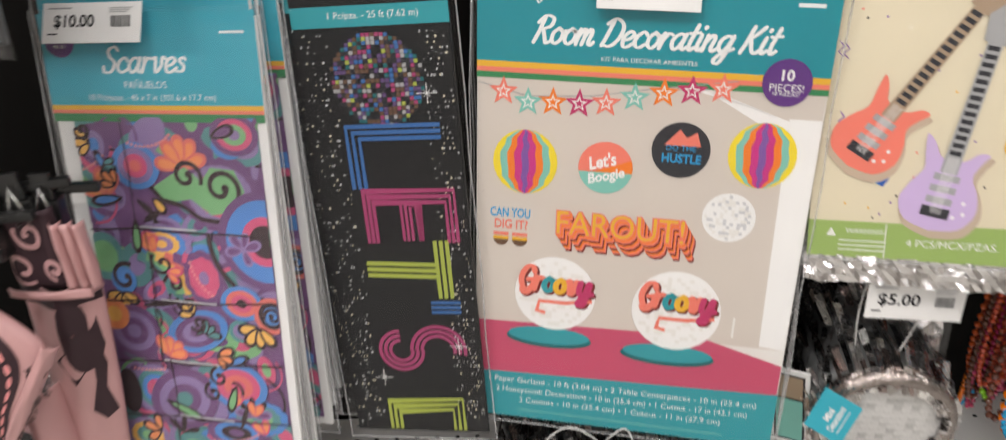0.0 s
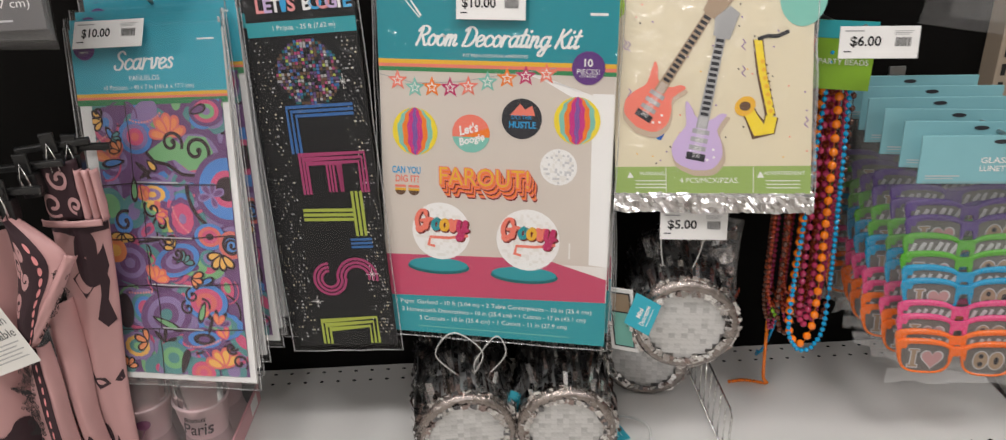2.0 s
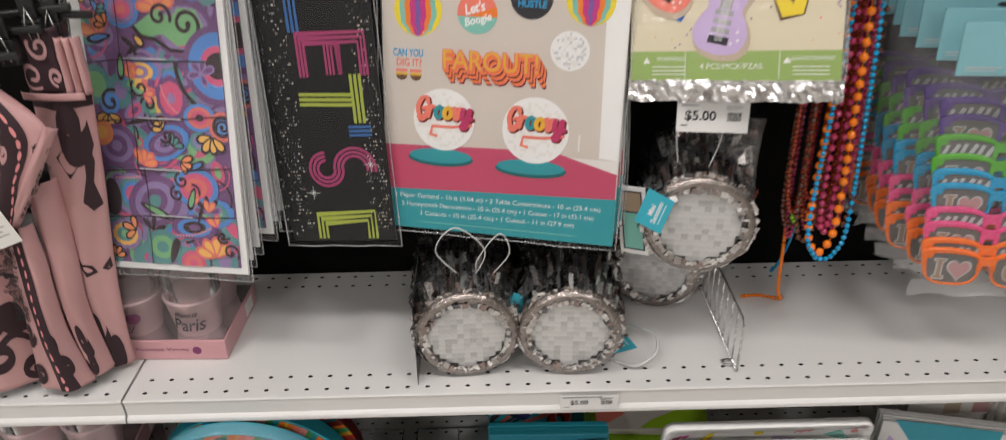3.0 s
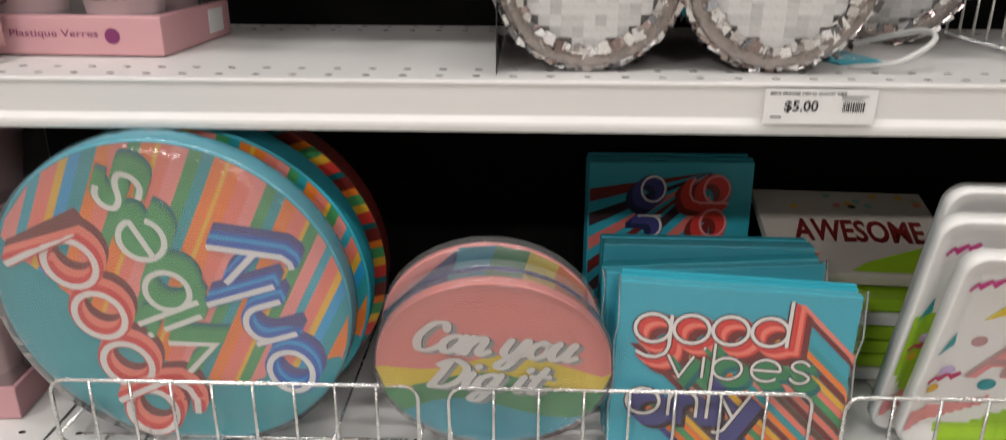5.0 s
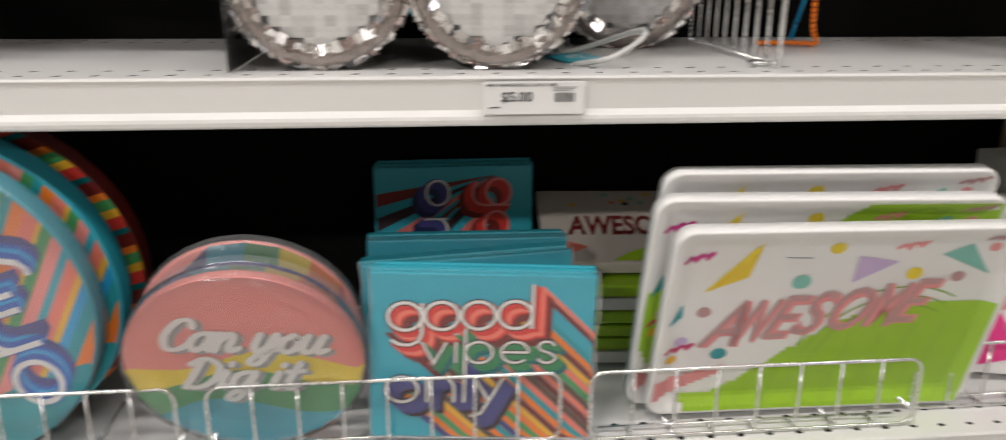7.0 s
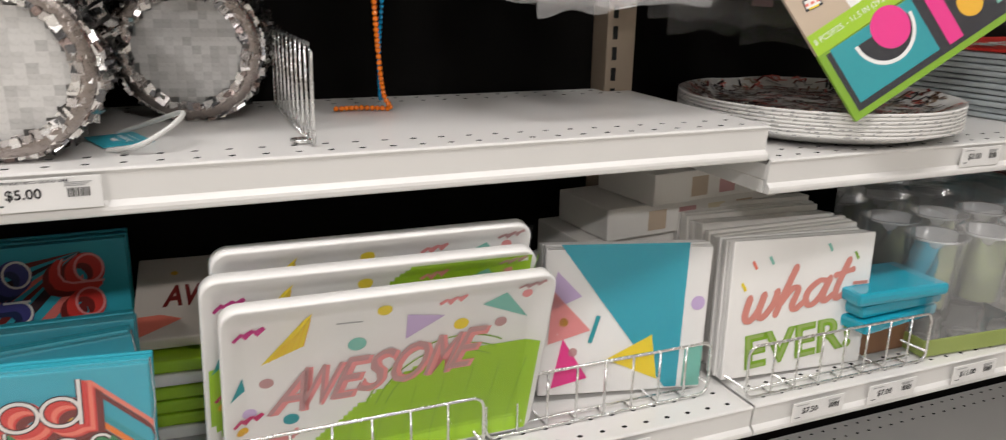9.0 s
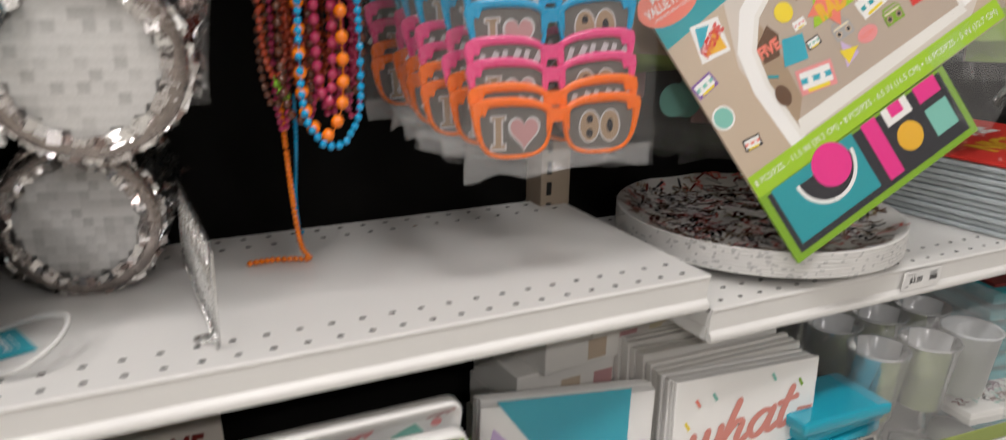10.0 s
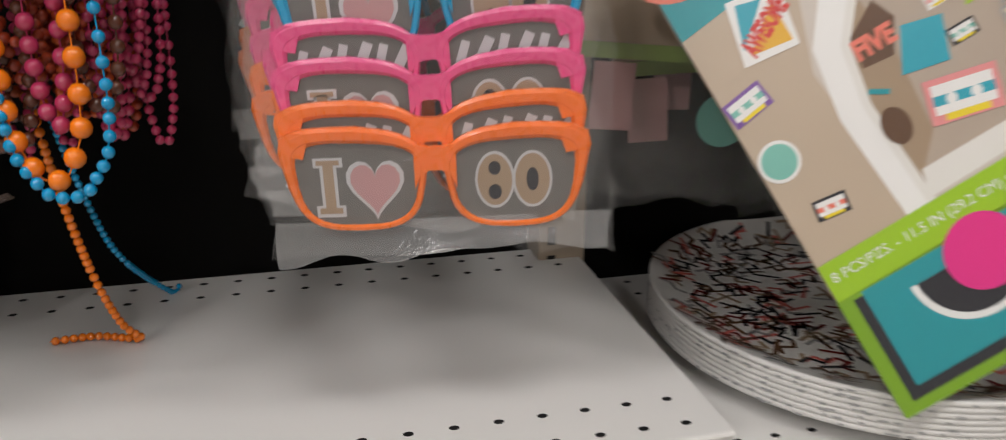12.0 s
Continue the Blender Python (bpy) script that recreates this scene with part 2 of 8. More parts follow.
class Art:
    """Flat print on a card, in millimetres: u to the right, v up, lift towards the aisle."""

    def __init__(self, warp=None, clip=None):
        self.v, self.f, self.i, self.keys, self.warp, self.clip = [], [], [], [], warp, clip

    def put(self, pts, faces, key, lift):
        if key not in self.keys:
            self.keys.append(key)
        b = len(self.v)
        for u, w in pts:
            if self.clip:
                if len(self.clip) == 4:
                    u, w = min(max(u, self.clip[0]), self.clip[2]), min(max(w, self.clip[1]), self.clip[3])
                else:
                    c0, c1, rr = self.clip
                    d = math.hypot(u - c0, w - c1)
                    if d > rr:
                        u, w = c0 + (u - c0) * rr / d, c1 + (w - c1) * rr / d
            y = -lift - (self.warp(u, w) if self.warp else 0)
            self.v.append((u * 0.001, y * 0.001, w * 0.001))
        for q in faces:
            self.f.append(tuple(b + k for k in q))
            self.i.append(self.keys.index(key))
        return self

    def poly(self, pts, key, lift=0.4):
        area = sum(pts[k][0] * pts[(k + 1) % len(pts)][1] - pts[(k + 1) % len(pts)][0] * pts[k][1] for k in range(len(pts)))
        return self.put(pts if area > 0 else pts[::-1], [tuple(range(len(pts)))], key, lift)

    def rect(self, u0, v0, u1, v1, key, lift=0.4):
        return self.poly([(u0, v0), (u1, v0), (u1, v1), (u0, v1)], key, lift)

    def disc(self, u, v, r, key, lift=0.4, rv=None, n=28, a0=0, a1=360, rot=0):
        rv = rv or r
        c, s = math.cos(radians(rot)), math.sin(radians(rot))
        pts = []
        full = a1 - a0 >= 360
        for k in range(n if full else n + 1):
            a = radians(a0 + (a1 - a0) * k / n)
            x, y = r * math.cos(a), rv * math.sin(a)
            pts.append((u + x * c - y * s, v + x * s + y * c))
        return self.poly(pts, key, lift)

    def line(self, pts, w, key, lift=0.4):
        """A ribbon along pts."""
        n = len(pts)
        left, right = [], []
        for k in range(n):
            a, b = pts[max(0, k - 1)], pts[min(n - 1, k + 1)]
            dx, dy = b[0] - a[0], b[1] - a[1]
            d = math.hypot(dx, dy) or 1
            g = 1.0
            if 0 < k < n - 1:
                e1 = (pts[k][0] - a[0], pts[k][1] - a[1])
                l1 = math.hypot(*e1) or 1
                g = 1 / max(0.5, (e1[0] * dx + e1[1] * dy) / (l1 * d))
            ox, oy = -dy / d * w / 2 * g, dx / d * w / 2 * g
            left.append((pts[k][0] + ox, pts[k][1] + oy))
            right.append((pts[k][0] - ox, pts[k][1] - oy))
        allp = left + right
        faces = [(k, n + k, n + k + 1, k + 1) for k in range(n - 1)]
        return self.put(allp, faces, key, lift)

    def arc(self, u, v, r, w, key, a0, a1, lift=0.4, n=20, rv=None):
        rv = rv or r
        return self.line([(u + r * math.cos(radians(a0 + (a1 - a0) * k / n)), v + rv * math.sin(radians(a0 + (a1 - a0) * k / n))) for k in range(n + 1)], w, key, lift)

    def star(self, u, v, r, key, lift=0.4, n=5, inner=0.42, rot=90):
        return self.poly([(u + (r if k % 2 == 0 else r * inner) * math.cos(radians(rot + 180 * k / n)), v + (r if k % 2 == 0 else r * inner) * math.sin(radians(rot + 180 * k / n))) for k in range(2 * n)], key, lift)

    def text(self, body, u, v, key, lift=0.4, w=None, h=None, angle=0, shear=0.0, bold=0.0, spacing=1.0):
        """Lettering centred at (u, v), w wide or h high."""
        gv, gf, x0, x1, y0, y1 = glyphs(body, bold, shear, spacing)
        if not gv:
            return self
        sx = w / (x1 - x0) if w else h / (y1 - y0)
        sy = h / (y1 - y0) if h else sx
        c, s = math.cos(radians(angle)), math.sin(radians(angle))
        pts = []
        for x, y in gv:
            x, y = (x - (x0 + x1) / 2) * sx, (y - (y0 + y1) / 2) * sy
            pts.append((u + x * c - y * s, v + x * s + y * c))
        return self.put(pts, gf, key, lift)

    def emit(self, name, parent, label=""):
        return mesh_ob(name, self.v, self.f, [ink(k) for k in self.keys], self.i, parent, label)


def smooth(pts, n=6):
    """A smooth line through pts."""
    out, m = [], len(pts) - 1
    for k in range(m):
        p0, p1, p2, p3 = (pts[max(0, min(m, k + e))] for e in (-1, 0, 1, 2))
        for q in range(n):
            t = q / n
            out.append(tuple(0.5 * (2 * p1[i] + (p2[i] - p0[i]) * t + (2 * p0[i] - 5 * p1[i] + 4 * p2[i] - p3[i]) * t * t + (3 * p1[i] - p0[i] - 3 * p2[i] + p3[i]) * t ** 3) for i in (0, 1)))
    return out + [pts[-1]]


def ring(a0=0, a1=360, n=20, r=0.5):
    return [(r * math.cos(radians(a0 + (a1 - a0) * k / n)), r * math.sin(radians(a0 + (a1 - a0) * k / n))) for k in range(n + 1)]


# round single-line letters: the small letters are 1 high, centred on their middle
ROUND = {
    "o": (1.0, [ring()]),
    "g": (1.0, [ring(), [(0.5, 0.5), (0.5, -0.62), (0.4, -0.9), (0.15, -1.04), (-0.15, -1.02), (-0.42, -0.86)]]),
    "d": (1.0, [ring(), [(0.5, 1.12), (0.5, -0.5)]]),
    "b": (1.0, [ring(), [(-0.5, 1.12), (-0.5, -0.5)]]),
    "e": (1.0, [[(-0.49, 0.0), (0.5, 0.0)] + ring(8, 318)]),
    "n": (0.86, [[(-0.42, 0.5), (-0.42, -0.5)], [(-0.42, 0.08)] + [(0.42 * math.cos(radians(180 - 18 * k)), 0.08 + 0.42 * math.sin(radians(18 * k))) for k in range(1, 10)] + [(0.42, 0.08), (0.42, -0.5)]]),
    "l": (0.12, [[(0.0, 1.12), (0.0, -0.5)]]),
    "i": (0.12, [[(0.0, 0.5), (0.0, -0.5)], [(0.0, 0.82), (0.0, 0.94)]]),
    "v": (0.9, [[(-0.45, 0.5), (0.0, -0.5), (0.45, 0.5)]]),
    "y": (0.9, [[(-0.45, 0.5), (0.02, -0.42)], [(0.45, 0.5), (-0.02, -0.5), (-0.22, -0.92), (-0.4, -1.04), (-0.55, -1.02)]]),
    "s": (0.7, [smooth([(0.3, 0.32), (0.12, 0.48), (-0.14, 0.48), (-0.3, 0.28), (-0.16, 0.07), (0.16, -0.06), (0.33, -0.27), (0.16, -0.48), (-0.12, -0.49), (-0.33, -0.3)], 4)]),
}


def round_word(word, p0, p1, high, up, wide=1.0):
    """The strokes of a word whose first letter is centred on p0 and its last on p1; up: the way its letters stand, in degrees."""
    pos, x = [], 0.0
    for k, ch in enumerate(word):
        w = ROUND[ch][0]
        x += (w / 2 + 0.22) if k else 0
        pos.append(x)
        x += w / 2
    c, s = math.cos(radians(up)), math.sin(radians(up))
    out = []
    for ch, x in zip(word, pos):
        f = x / pos[-1]
        cu, cv = p0[0] + (p1[0] - p0[0]) * f, p0[1] + (p1[1] - p0[1]) * f
        for line in ROUND[ch][1]:
            out.append([(cu + high * (q * wide * s + w * c), cv + high * (-q * wide * c + w * s)) for q, w in line])
    return out


def block_word(a, strokes, face, sides, du, dv, n, lift, thin=3.4, fat=7.0, edge=None):
    """Thin pale letters on coloured blocks that run off behind them by (du, dv)."""
    for k in range(n, 0, -1):
        key = sides[min(len(sides) - 1, (k - 1) * len(sides) // n)]
        for q, line in enumerate(strokes):
            a.line([(u + du * k / n, v + dv * k / n) for u, v in line], fat, key, lift + 0.03 * (n - k) + 0.001 * q)
    top = lift + 0.03 * n
    for q, line in enumerate(strokes):
        if edge:
            a.line(line, thin + 2.0, edge, top + 0.05 + 0.001 * q)
        a.line(line, thin, face, top + 0.12 + 0.001 * q)


# brush script: width and strokes of each letter, small letters 1 high on a base line at 0
BOWL = [(0.76, 0.84), (0.45, 1.0), (0.12, 0.75), (0.06, 0.35), (0.3, 0.0), (0.6, 0.25), (0.8, 0.95)]
CUP = [(0.12, 1.0), (0.05, 0.35), (0.25, 0.0), (0.55, 0.25), (0.72, 1.0)]
TAIL = [(0.8, 1.0), (0.68, 0.0), (0.45, -0.7), (0.1, -0.65), (0.28, -0.22), (1.05, 0.22)]
STEM = [(0.36, 1.65), (0.2, 0.6), (0.05, 0.0)]
HOOK = [(1.05, 1.3), (0.85, 1.7), (0.4, 1.55), (0.1, 0.8), (0.3, 0.1), (0.75, 0.05), (1.1, 0.4)]
BRUSH = {
    "a": (1.0, [BOWL, [(0.8, 1.0), (0.72, 0.3), (0.85, 0.02), (1.1, 0.2)]]),
    "c": (0.85, [[(0.75, 0.8), (0.5, 1.0), (0.15, 0.75), (0.08, 0.3), (0.4, 0.0), (0.85, 0.25)]]),
    "d": (1.0, [BOWL, [(1.0, 1.8), (0.78, 0.6), (0.78, 0.1), (1.05, 0.15)]]),
    "e": (0.85, [[(0.1, 0.42), (0.5, 0.52), (0.72, 0.8), (0.45, 1.0), (0.12, 0.65), (0.2, 0.1), (0.5, 0.0), (0.9, 0.3)]]),
    "g": (1.0, [BOWL, TAIL]),
    "h": (1.0, [[(0.32, 1.85), (0.15, 0.8), (0.05, 0.0)], [(0.1, 0.4), (0.4, 0.95), (0.65, 0.85), (0.6, 0.25), (0.75, 0.0), (1.0, 0.2)]]),
    "i": (0.5, [[(0.2, 1.0), (0.12, 0.3), (0.25, 0.0), (0.5, 0.2)], [(0.26, 1.4), (0.3, 1.5)]]),
    "m": (1.25, [[(0.1, 1.0), (0.05, 0.0)], [(0.08, 0.5), (0.35, 1.0), (0.5, 0.8), (0.45, 0.0)], [(0.48, 0.5), (0.75, 1.0), (0.92, 0.8), (0.85, 0.2), (1.0, 0.0), (1.2, 0.2)]]),
    "n": (0.95, [[(0.1, 1.0), (0.05, 0.0)], [(0.08, 0.5), (0.4, 1.0), (0.6, 0.8), (0.55, 0.2), (0.7, 0.0), (0.95, 0.2)]]),
    "o": (0.88, [[(0.4, 1.0), (0.1, 0.7), (0.1, 0.25), (0.4, 0.0), (0.7, 0.3), (0.7, 0.75), (0.4, 1.0), (0.62, 0.8), (0.9, 0.85)]]),
    "r": (0.72, [[(0.1, 1.0), (0.12, 0.5), (0.05, 0.0)], [(0.1, 0.5), (0.35, 0.95), (0.62, 0.92)]]),
    "s": (0.72, [[(0.6, 0.85), (0.4, 1.0), (0.18, 0.78), (0.55, 0.4), (0.45, 0.05), (0.05, 0.1)]]),
    "t": (0.6, [[(0.36, 1.6), (0.2, 0.5), (0.3, 0.0), (0.6, 0.2)], [(0.0, 1.05), (0.62, 1.12)]]),
    "u": (1.0, [CUP, [(0.74, 1.0), (0.66, 0.3), (0.8, 0.0), (1.05, 0.2)]]),
    "v": (0.9, [[(0.05, 0.9), (0.2, 1.0), (0.25, 0.4), (0.35, 0.0), (0.65, 0.4), (0.7, 1.0), (0.95, 0.9)]]),
    "w": (1.15, [[(0.05, 1.0), (0.05, 0.3), (0.25, 0.0), (0.5, 0.4), (0.55, 1.0)], [(0.55, 0.9), (0.52, 0.3), (0.72, 0.0), (1.0, 0.5), (1.02, 1.0)]]),
    "y": (1.0, [CUP, TAIL]),
    "S": (1.0, [[(0.95, 1.5), (0.65, 1.75), (0.25, 1.5), (0.4, 1.05), (0.8, 0.65), (0.6, 0.05), (0.1, 0.05), (0.0, 0.4)]]),
    "R": (1.15, [STEM, [(0.0, 1.3), (0.4, 1.75), (0.95, 1.6), (0.9, 1.1), (0.35, 0.9)], [(0.45, 0.9), (0.75, 0.3), (0.9, 0.0), (1.2, 0.15)]]),
    "D": (1.25, [STEM, [(0.0, 1.4), (0.5, 1.75), (1.1, 1.3), (1.05, 0.5), (0.6, 0.0), (0.1, 0.08)]]),
    "K": (1.15, [STEM, [(1.05, 1.65), (0.6, 1.1), (0.25, 0.85)], [(0.4, 0.9), (0.7, 0.2), (0.95, 0.0), (1.2, 0.2)]]),
    "C": (1.1, [HOOK]),
    "G": (1.1, [HOOK, [(0.6, 0.7), (1.05, 0.75), (0.95, 0.1), (0.55, -0.35), (0.2, -0.1)]]),
    " ": (0.5, []),
}


def brush_word(a, word, u, v, w, high, keys, lift, lean=0.3, angle=0.0, bold=0.26):
    """A word in brush script, w wide, its base line through (u, v); keys: one colour, or one for each letter."""
    total = sum(BRUSH[ch][0] for ch in word)
    sx = w / total
    c, s = math.cos(radians(angle)), math.sin(radians(angle))
    x = -total / 2
    step = 0.0
    for k, ch in enumerate(word):
        key = keys if isinstance(keys, str) else keys[k % len(keys)]
        for line in BRUSH[ch][1]:
            pts = smooth([((x + p) * sx + (q - 0.5) * high * lean, q * high) for p, q in line])
            pts = [(u + p * c - q * s, v + p * s + q * c) for p, q in pts]
            n, left, right = len(pts), [], []
            for i in range(n):
                p, q = pts[max(0, i - 1)], pts[min(n - 1, i + 1)]
                dx, dy = q[0] - p[0], q[1] - p[1]
                d = math.hypot(dx, dy) or 1
                b = bold * high * (0.3 + 0.2 * abs(dy) / d)
                left.append((pts[i][0] - dy / d * b, pts[i][1] + dx / d * b))
                right.append((pts[i][0] + dy / d * b, pts[i][1] - dx / d * b))
            step += 0.004
            a.put(left + right, [(i, n + i, n + i + 1, i + 1) for i in range(n - 1)], key, lift + step)
            for p in (pts[0], pts[-1]):
                step += 0.002
                a.disc(p[0], p[1], bold * high * 0.42, key, lift + step, n=10)
        x += BRUSH[ch][0]
    return a


def sheet(name, u0, v0, u1, v1, lift, m, parent, amp=2.0, nu=14, nv=18, seed=0, label="", rag=0.0):
    """A film lying over a card, slightly wavy."""
    verts, faces = [], []
    for j in range(nv + 1):
        for i in range(nu + 1):
            u, v = u0 + (u1 - u0) * i / nu, v0 + (v1 - v0) * j / nv
            w = noise.noise((u * 0.02 + seed * 7.1, v * 0.02, seed * 3.3)) * 0.5 + 0.5
            if rag and (i in (0, nu) or j in (0, 1)):
                u += rag * 0.5 * noise.noise((v * 0.05, seed * 1.7, i * 0.3))
                v += rag * noise.noise((u * 0.026, seed * 2.9, j * 0.5)) * (j < 2)
            verts.append((u * 0.001, -(lift + amp * w) * 0.001, v * 0.001))
    for j in range(nv):
        for i in range(nu):
            a = j * (nu + 1) + i
            faces.append((a, a + 1, a + nu + 2, a + nu + 1))
    ob = mesh_ob(name, verts, faces, m, parent=parent, label=label, smooth=True)
    ob.visible_shadow = False
    return ob


def seams(parent, u0, v0, u1, v1, lift):
    """The sealed edges of a film sleeve."""
    for p, q in (((u0, v0), (u0, v1)), ((u1, v0), (u1, v1)), ((u0, v0), (u1, v0))):
        n = 8
        pts = []
        for k in range(n + 1):
            w = 0.0012 * math.sin(k * 2.1 + u1)
            pts.append(((p[0] + (q[0] - p[0]) * k / n) * 0.001 + w * (p[0] == q[0]), -lift * 0.001 - w, (p[1] + (q[1] - p[1]) * k / n) * 0.001 + w * (p[1] == q[1])))
        ob = tube("sealed_edge", pts, 0.0008, seam_film, parent)
        ob.visible_shadow = False


# ---- the store ----
floor = part("floor", box_bm(-3.5, -5.6, -0.05, 4.5, 3.4, 0.0), mat("vinyl_floor", (0.58, 0.56, 0.52), rough=0.3, var=0.15, scale=4, bump=0.03), None)
tagged(floor, "pale worn vinyl store floor", "floor", kind="structure")
ceiling = part("ceiling", box_bm(-3.5, -5.6, 3.2, 4.5, 3.4, 3.26), mat("ceiling_white", (0.7, 0.69, 0.66), rough=0.9, var=0.06, scale=8, bump=0.2), None)
tagged(ceiling, "white suspended store ceiling", "ceiling", kind="structure")
for nm, a in (("wall_south", (-3.5, -5.66, 0, 4.5, -5.6, 3.2)), ("wall_west", (-3.56, -5.6, 0, -3.5, 3.4, 3.2)), ("wall_east", (4.5, -5.6, 0, 4.56, 3.4, 3.2)), ("wall_north", (-3.5, 3.4, 0, 4.5, 3.46, 3.2))):
    tagged(part(nm, box_bm(*a), mat("aisle_wall", (0.55, 0.52, 0.48), rough=0.8, var=0.15, scale=3), None), "plain store wall closing the aisle", "wall", kind="structure")
fixture = thing("ceiling_light", pose(LAMPS[0][0], LAMPS[0][1], 3.2), "white ceiling light fixture with glowing diffuser", "ceiling light", "ceiling lights")
box("frame", -0.32, -0.16, -0.1, 0.32, 0.16, 0.0, mat("fixture_white", (0.7, 0.7, 0.7)), fixture, 0.004)
box("diffuser", -0.29, -0.13, -0.112, 0.29, 0.13, -0.1, mat("diffuser_glow", (0.8, 0.8, 0.78), emit=4.0), fixture)
for lx, ly, watts in LAMPS[1:]:
    copy_thing(fixture, pose(lx, ly, 3.2))

# gondola
XL, XR, PITCH = -0.346, 0.870, 0.0254
YF, YB, YP = 0.585, 0.876, 0.885
back = part("back_panel", box_bm(-2.2, YP, 0.0, 3.4, YP + 0.03, 1.9, 0.001), black_panel, None)
tagged(back, "matt black gondola back panel behind the hooks", "back panel", kind="structure")
plinth = part("plinth", box_bm(-2.2, 0.60, 0.0, 3.4, YP - 0.002, 0.12, 0.002), mat("plinth_dark", (0.08, 0.08, 0.08)), None)
tagged(plinth, "dark kick plinth under the gondola", "plinth", kind="structure")


def upright(x):
    up = thing("slotted_upright", pose(x, YP - 0.019, 0), "beige slotted steel gondola upright", "upright", "gondola uprights")
    hw = 0.02
    z, zt = 0.12, 1.9
    mesh_bm = box_bm(-hw, -0.018, 0.12, hw, 0.0185, zt, 0.0015)
    part("post", mesh_bm, upright_mat, up)
    # a flat dark quad: the shade of the slot is put into its colour
    slot = bpy.data.meshes.new("slot")
    slot.from_pydata([(-0.0125, -0.0184, 0), (-0.0055, -0.0184, 0), (-0.0055, -0.0184, 0.016), (-0.0125, -0.0184, 0.016)], [], [(0, 1, 2, 3)])
    slot.materials.append(hole_shade)
    while z < 1.86:
        ob = new("slot", slot)
        ob.parent, ob.location = up, (0, 0, z)
        z += PITCH
    return up


for ux in (XL + 0.0, XR - 0.017, XR + 1.20):
    upright(ux)


def deck(x0, x1, yf, yb, z):
    """A perforated shelf deck: two rows of holes in front and two at the back."""
    verts, faces, idx = [], [], []

    def quad(a, b, c, d, k=0):
        n = len(verts)
        verts.extend((a, b, c, d))
        faces.append((n, n + 1, n + 2, n + 3))
        idx.append(k)

    n = int((x1 - x0 - 0.012) / PITCH)
    m = (x1 - x0 - n * PITCH) / 2
    front, rear = yf + 0.0005, yb - 2 * PITCH
    for y0 in (front, front + PITCH, rear, rear + PITCH):
        y1 = y0 + PITCH
        quad((x0, y0, z), (x0 + m, y0, z), (x0 + m, y1, z), (x0, y1, z))
        quad((x1 - m, y0, z), (x1, y0, z), (x1, y1, z), (x1 - m, y1, z))
        for k in range(n):
            cx0 = x0 + m + k * PITCH
            cx, cy = cx0 + PITCH / 2, (y0 + y1) / 2
            b = len(verts)
            verts.extend(((cx0 + PITCH, y1, z), (cx0, y1, z), (cx0, y0, z), (cx0 + PITCH, y0, z)))
            # shallow pit, walls and bottom coloured near-black for the shade in the hole
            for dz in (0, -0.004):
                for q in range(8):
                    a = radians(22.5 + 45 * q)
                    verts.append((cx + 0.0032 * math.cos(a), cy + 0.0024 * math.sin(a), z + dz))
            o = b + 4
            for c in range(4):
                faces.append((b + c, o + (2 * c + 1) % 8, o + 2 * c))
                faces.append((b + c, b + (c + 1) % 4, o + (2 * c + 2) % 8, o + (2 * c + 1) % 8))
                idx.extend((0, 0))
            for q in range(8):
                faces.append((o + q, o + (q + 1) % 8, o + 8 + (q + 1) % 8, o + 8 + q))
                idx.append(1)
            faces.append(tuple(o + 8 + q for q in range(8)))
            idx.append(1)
    y0, y1 = front + 2 * PITCH, rear
    quad((x0, y0, z), (x1, y0, z), (x1, y1, z), (x0, y1, z))
    return verts, faces, idx


def shelf(x0, x1, yf, z, label):
    sh = thing("gondola_shelf", pose(0, 0, 0), label, "shelf", "gondola shelves")
    x0, x1 = x0 + 0.0015, x1 - 0.0015
    v, f, i = deck(x0, x1, yf, YB - 0.002, z)
    mesh_ob("deck", v, f, [white_metal, hole_shade], i, sh)
    box("underside", x0, yf + 0.004, z - 0.022, x1, YB - 0.003, z - 0.006, white_metal, sh, 0.001)
    prof = [(0.0005, 0.0), (-0.0012, -0.0005), (-0.002, -0.002), (-0.0005, -0.0045), (0.001, -0.0245), (-0.0015, -0.0265), (-0.0035, -0.0285), (-0.004, -0.031), (-0.0035, -0.034), (-0.002, -0.0355), (0.004, -0.0355), (0.004, -0.006)]
    vv, ff = [], []
    for x in (x0, x1):
        vv += [(x, yf + a, z + b) for a, b in prof]
    n = len(prof)
    for k in range(n):
        l = (k + 1) % n
        ff.append((k, n + k, n + l, l))
    ff += [tuple(range(n)), tuple(n + k for k in range(n))[::-1]]
    mesh_ob("price_rail", vv, ff, white_metal, parent=sh, label="white price rail lip along the shelf edge")
    for x in (x0, x1 - 0.002):
        box("end_bracket", x, yf + 0.006, z - 0.036, x + 0.002, YB - 0.004, z - 0.0225, white_metal, sh, 0.0004)
    return sh


SU, SR, SLOW = 0.92, 0.886, 0.622
YL = 0.562
shelf(XL - 1.216, XL, YF, SU, "white perforated metal shelf with pink party goods")
shelf(XL, XR, YF, SU, "white perforated metal shelf under the hanging packs")
shelf(XR, XR + 1.216, YF - 0.004, SR, "white perforated metal shelf carrying stacked plates")
shelf(XL - 1.216, XL, YL, SLOW, "lower white perforated metal shelf with pink cups")
shelf(XL, XR, YL, SLOW, "lower white perforated metal shelf with wire bins")
shelf(XR, XR + 1.216, YL, SLOW, "lower white perforated metal shelf with cups and plates")
for x0 in (XL - 1.216, XL, XR):
    shelf(x0, x0 + 1.216, 0.55, 0.33, "bottom white perforated metal shelf")

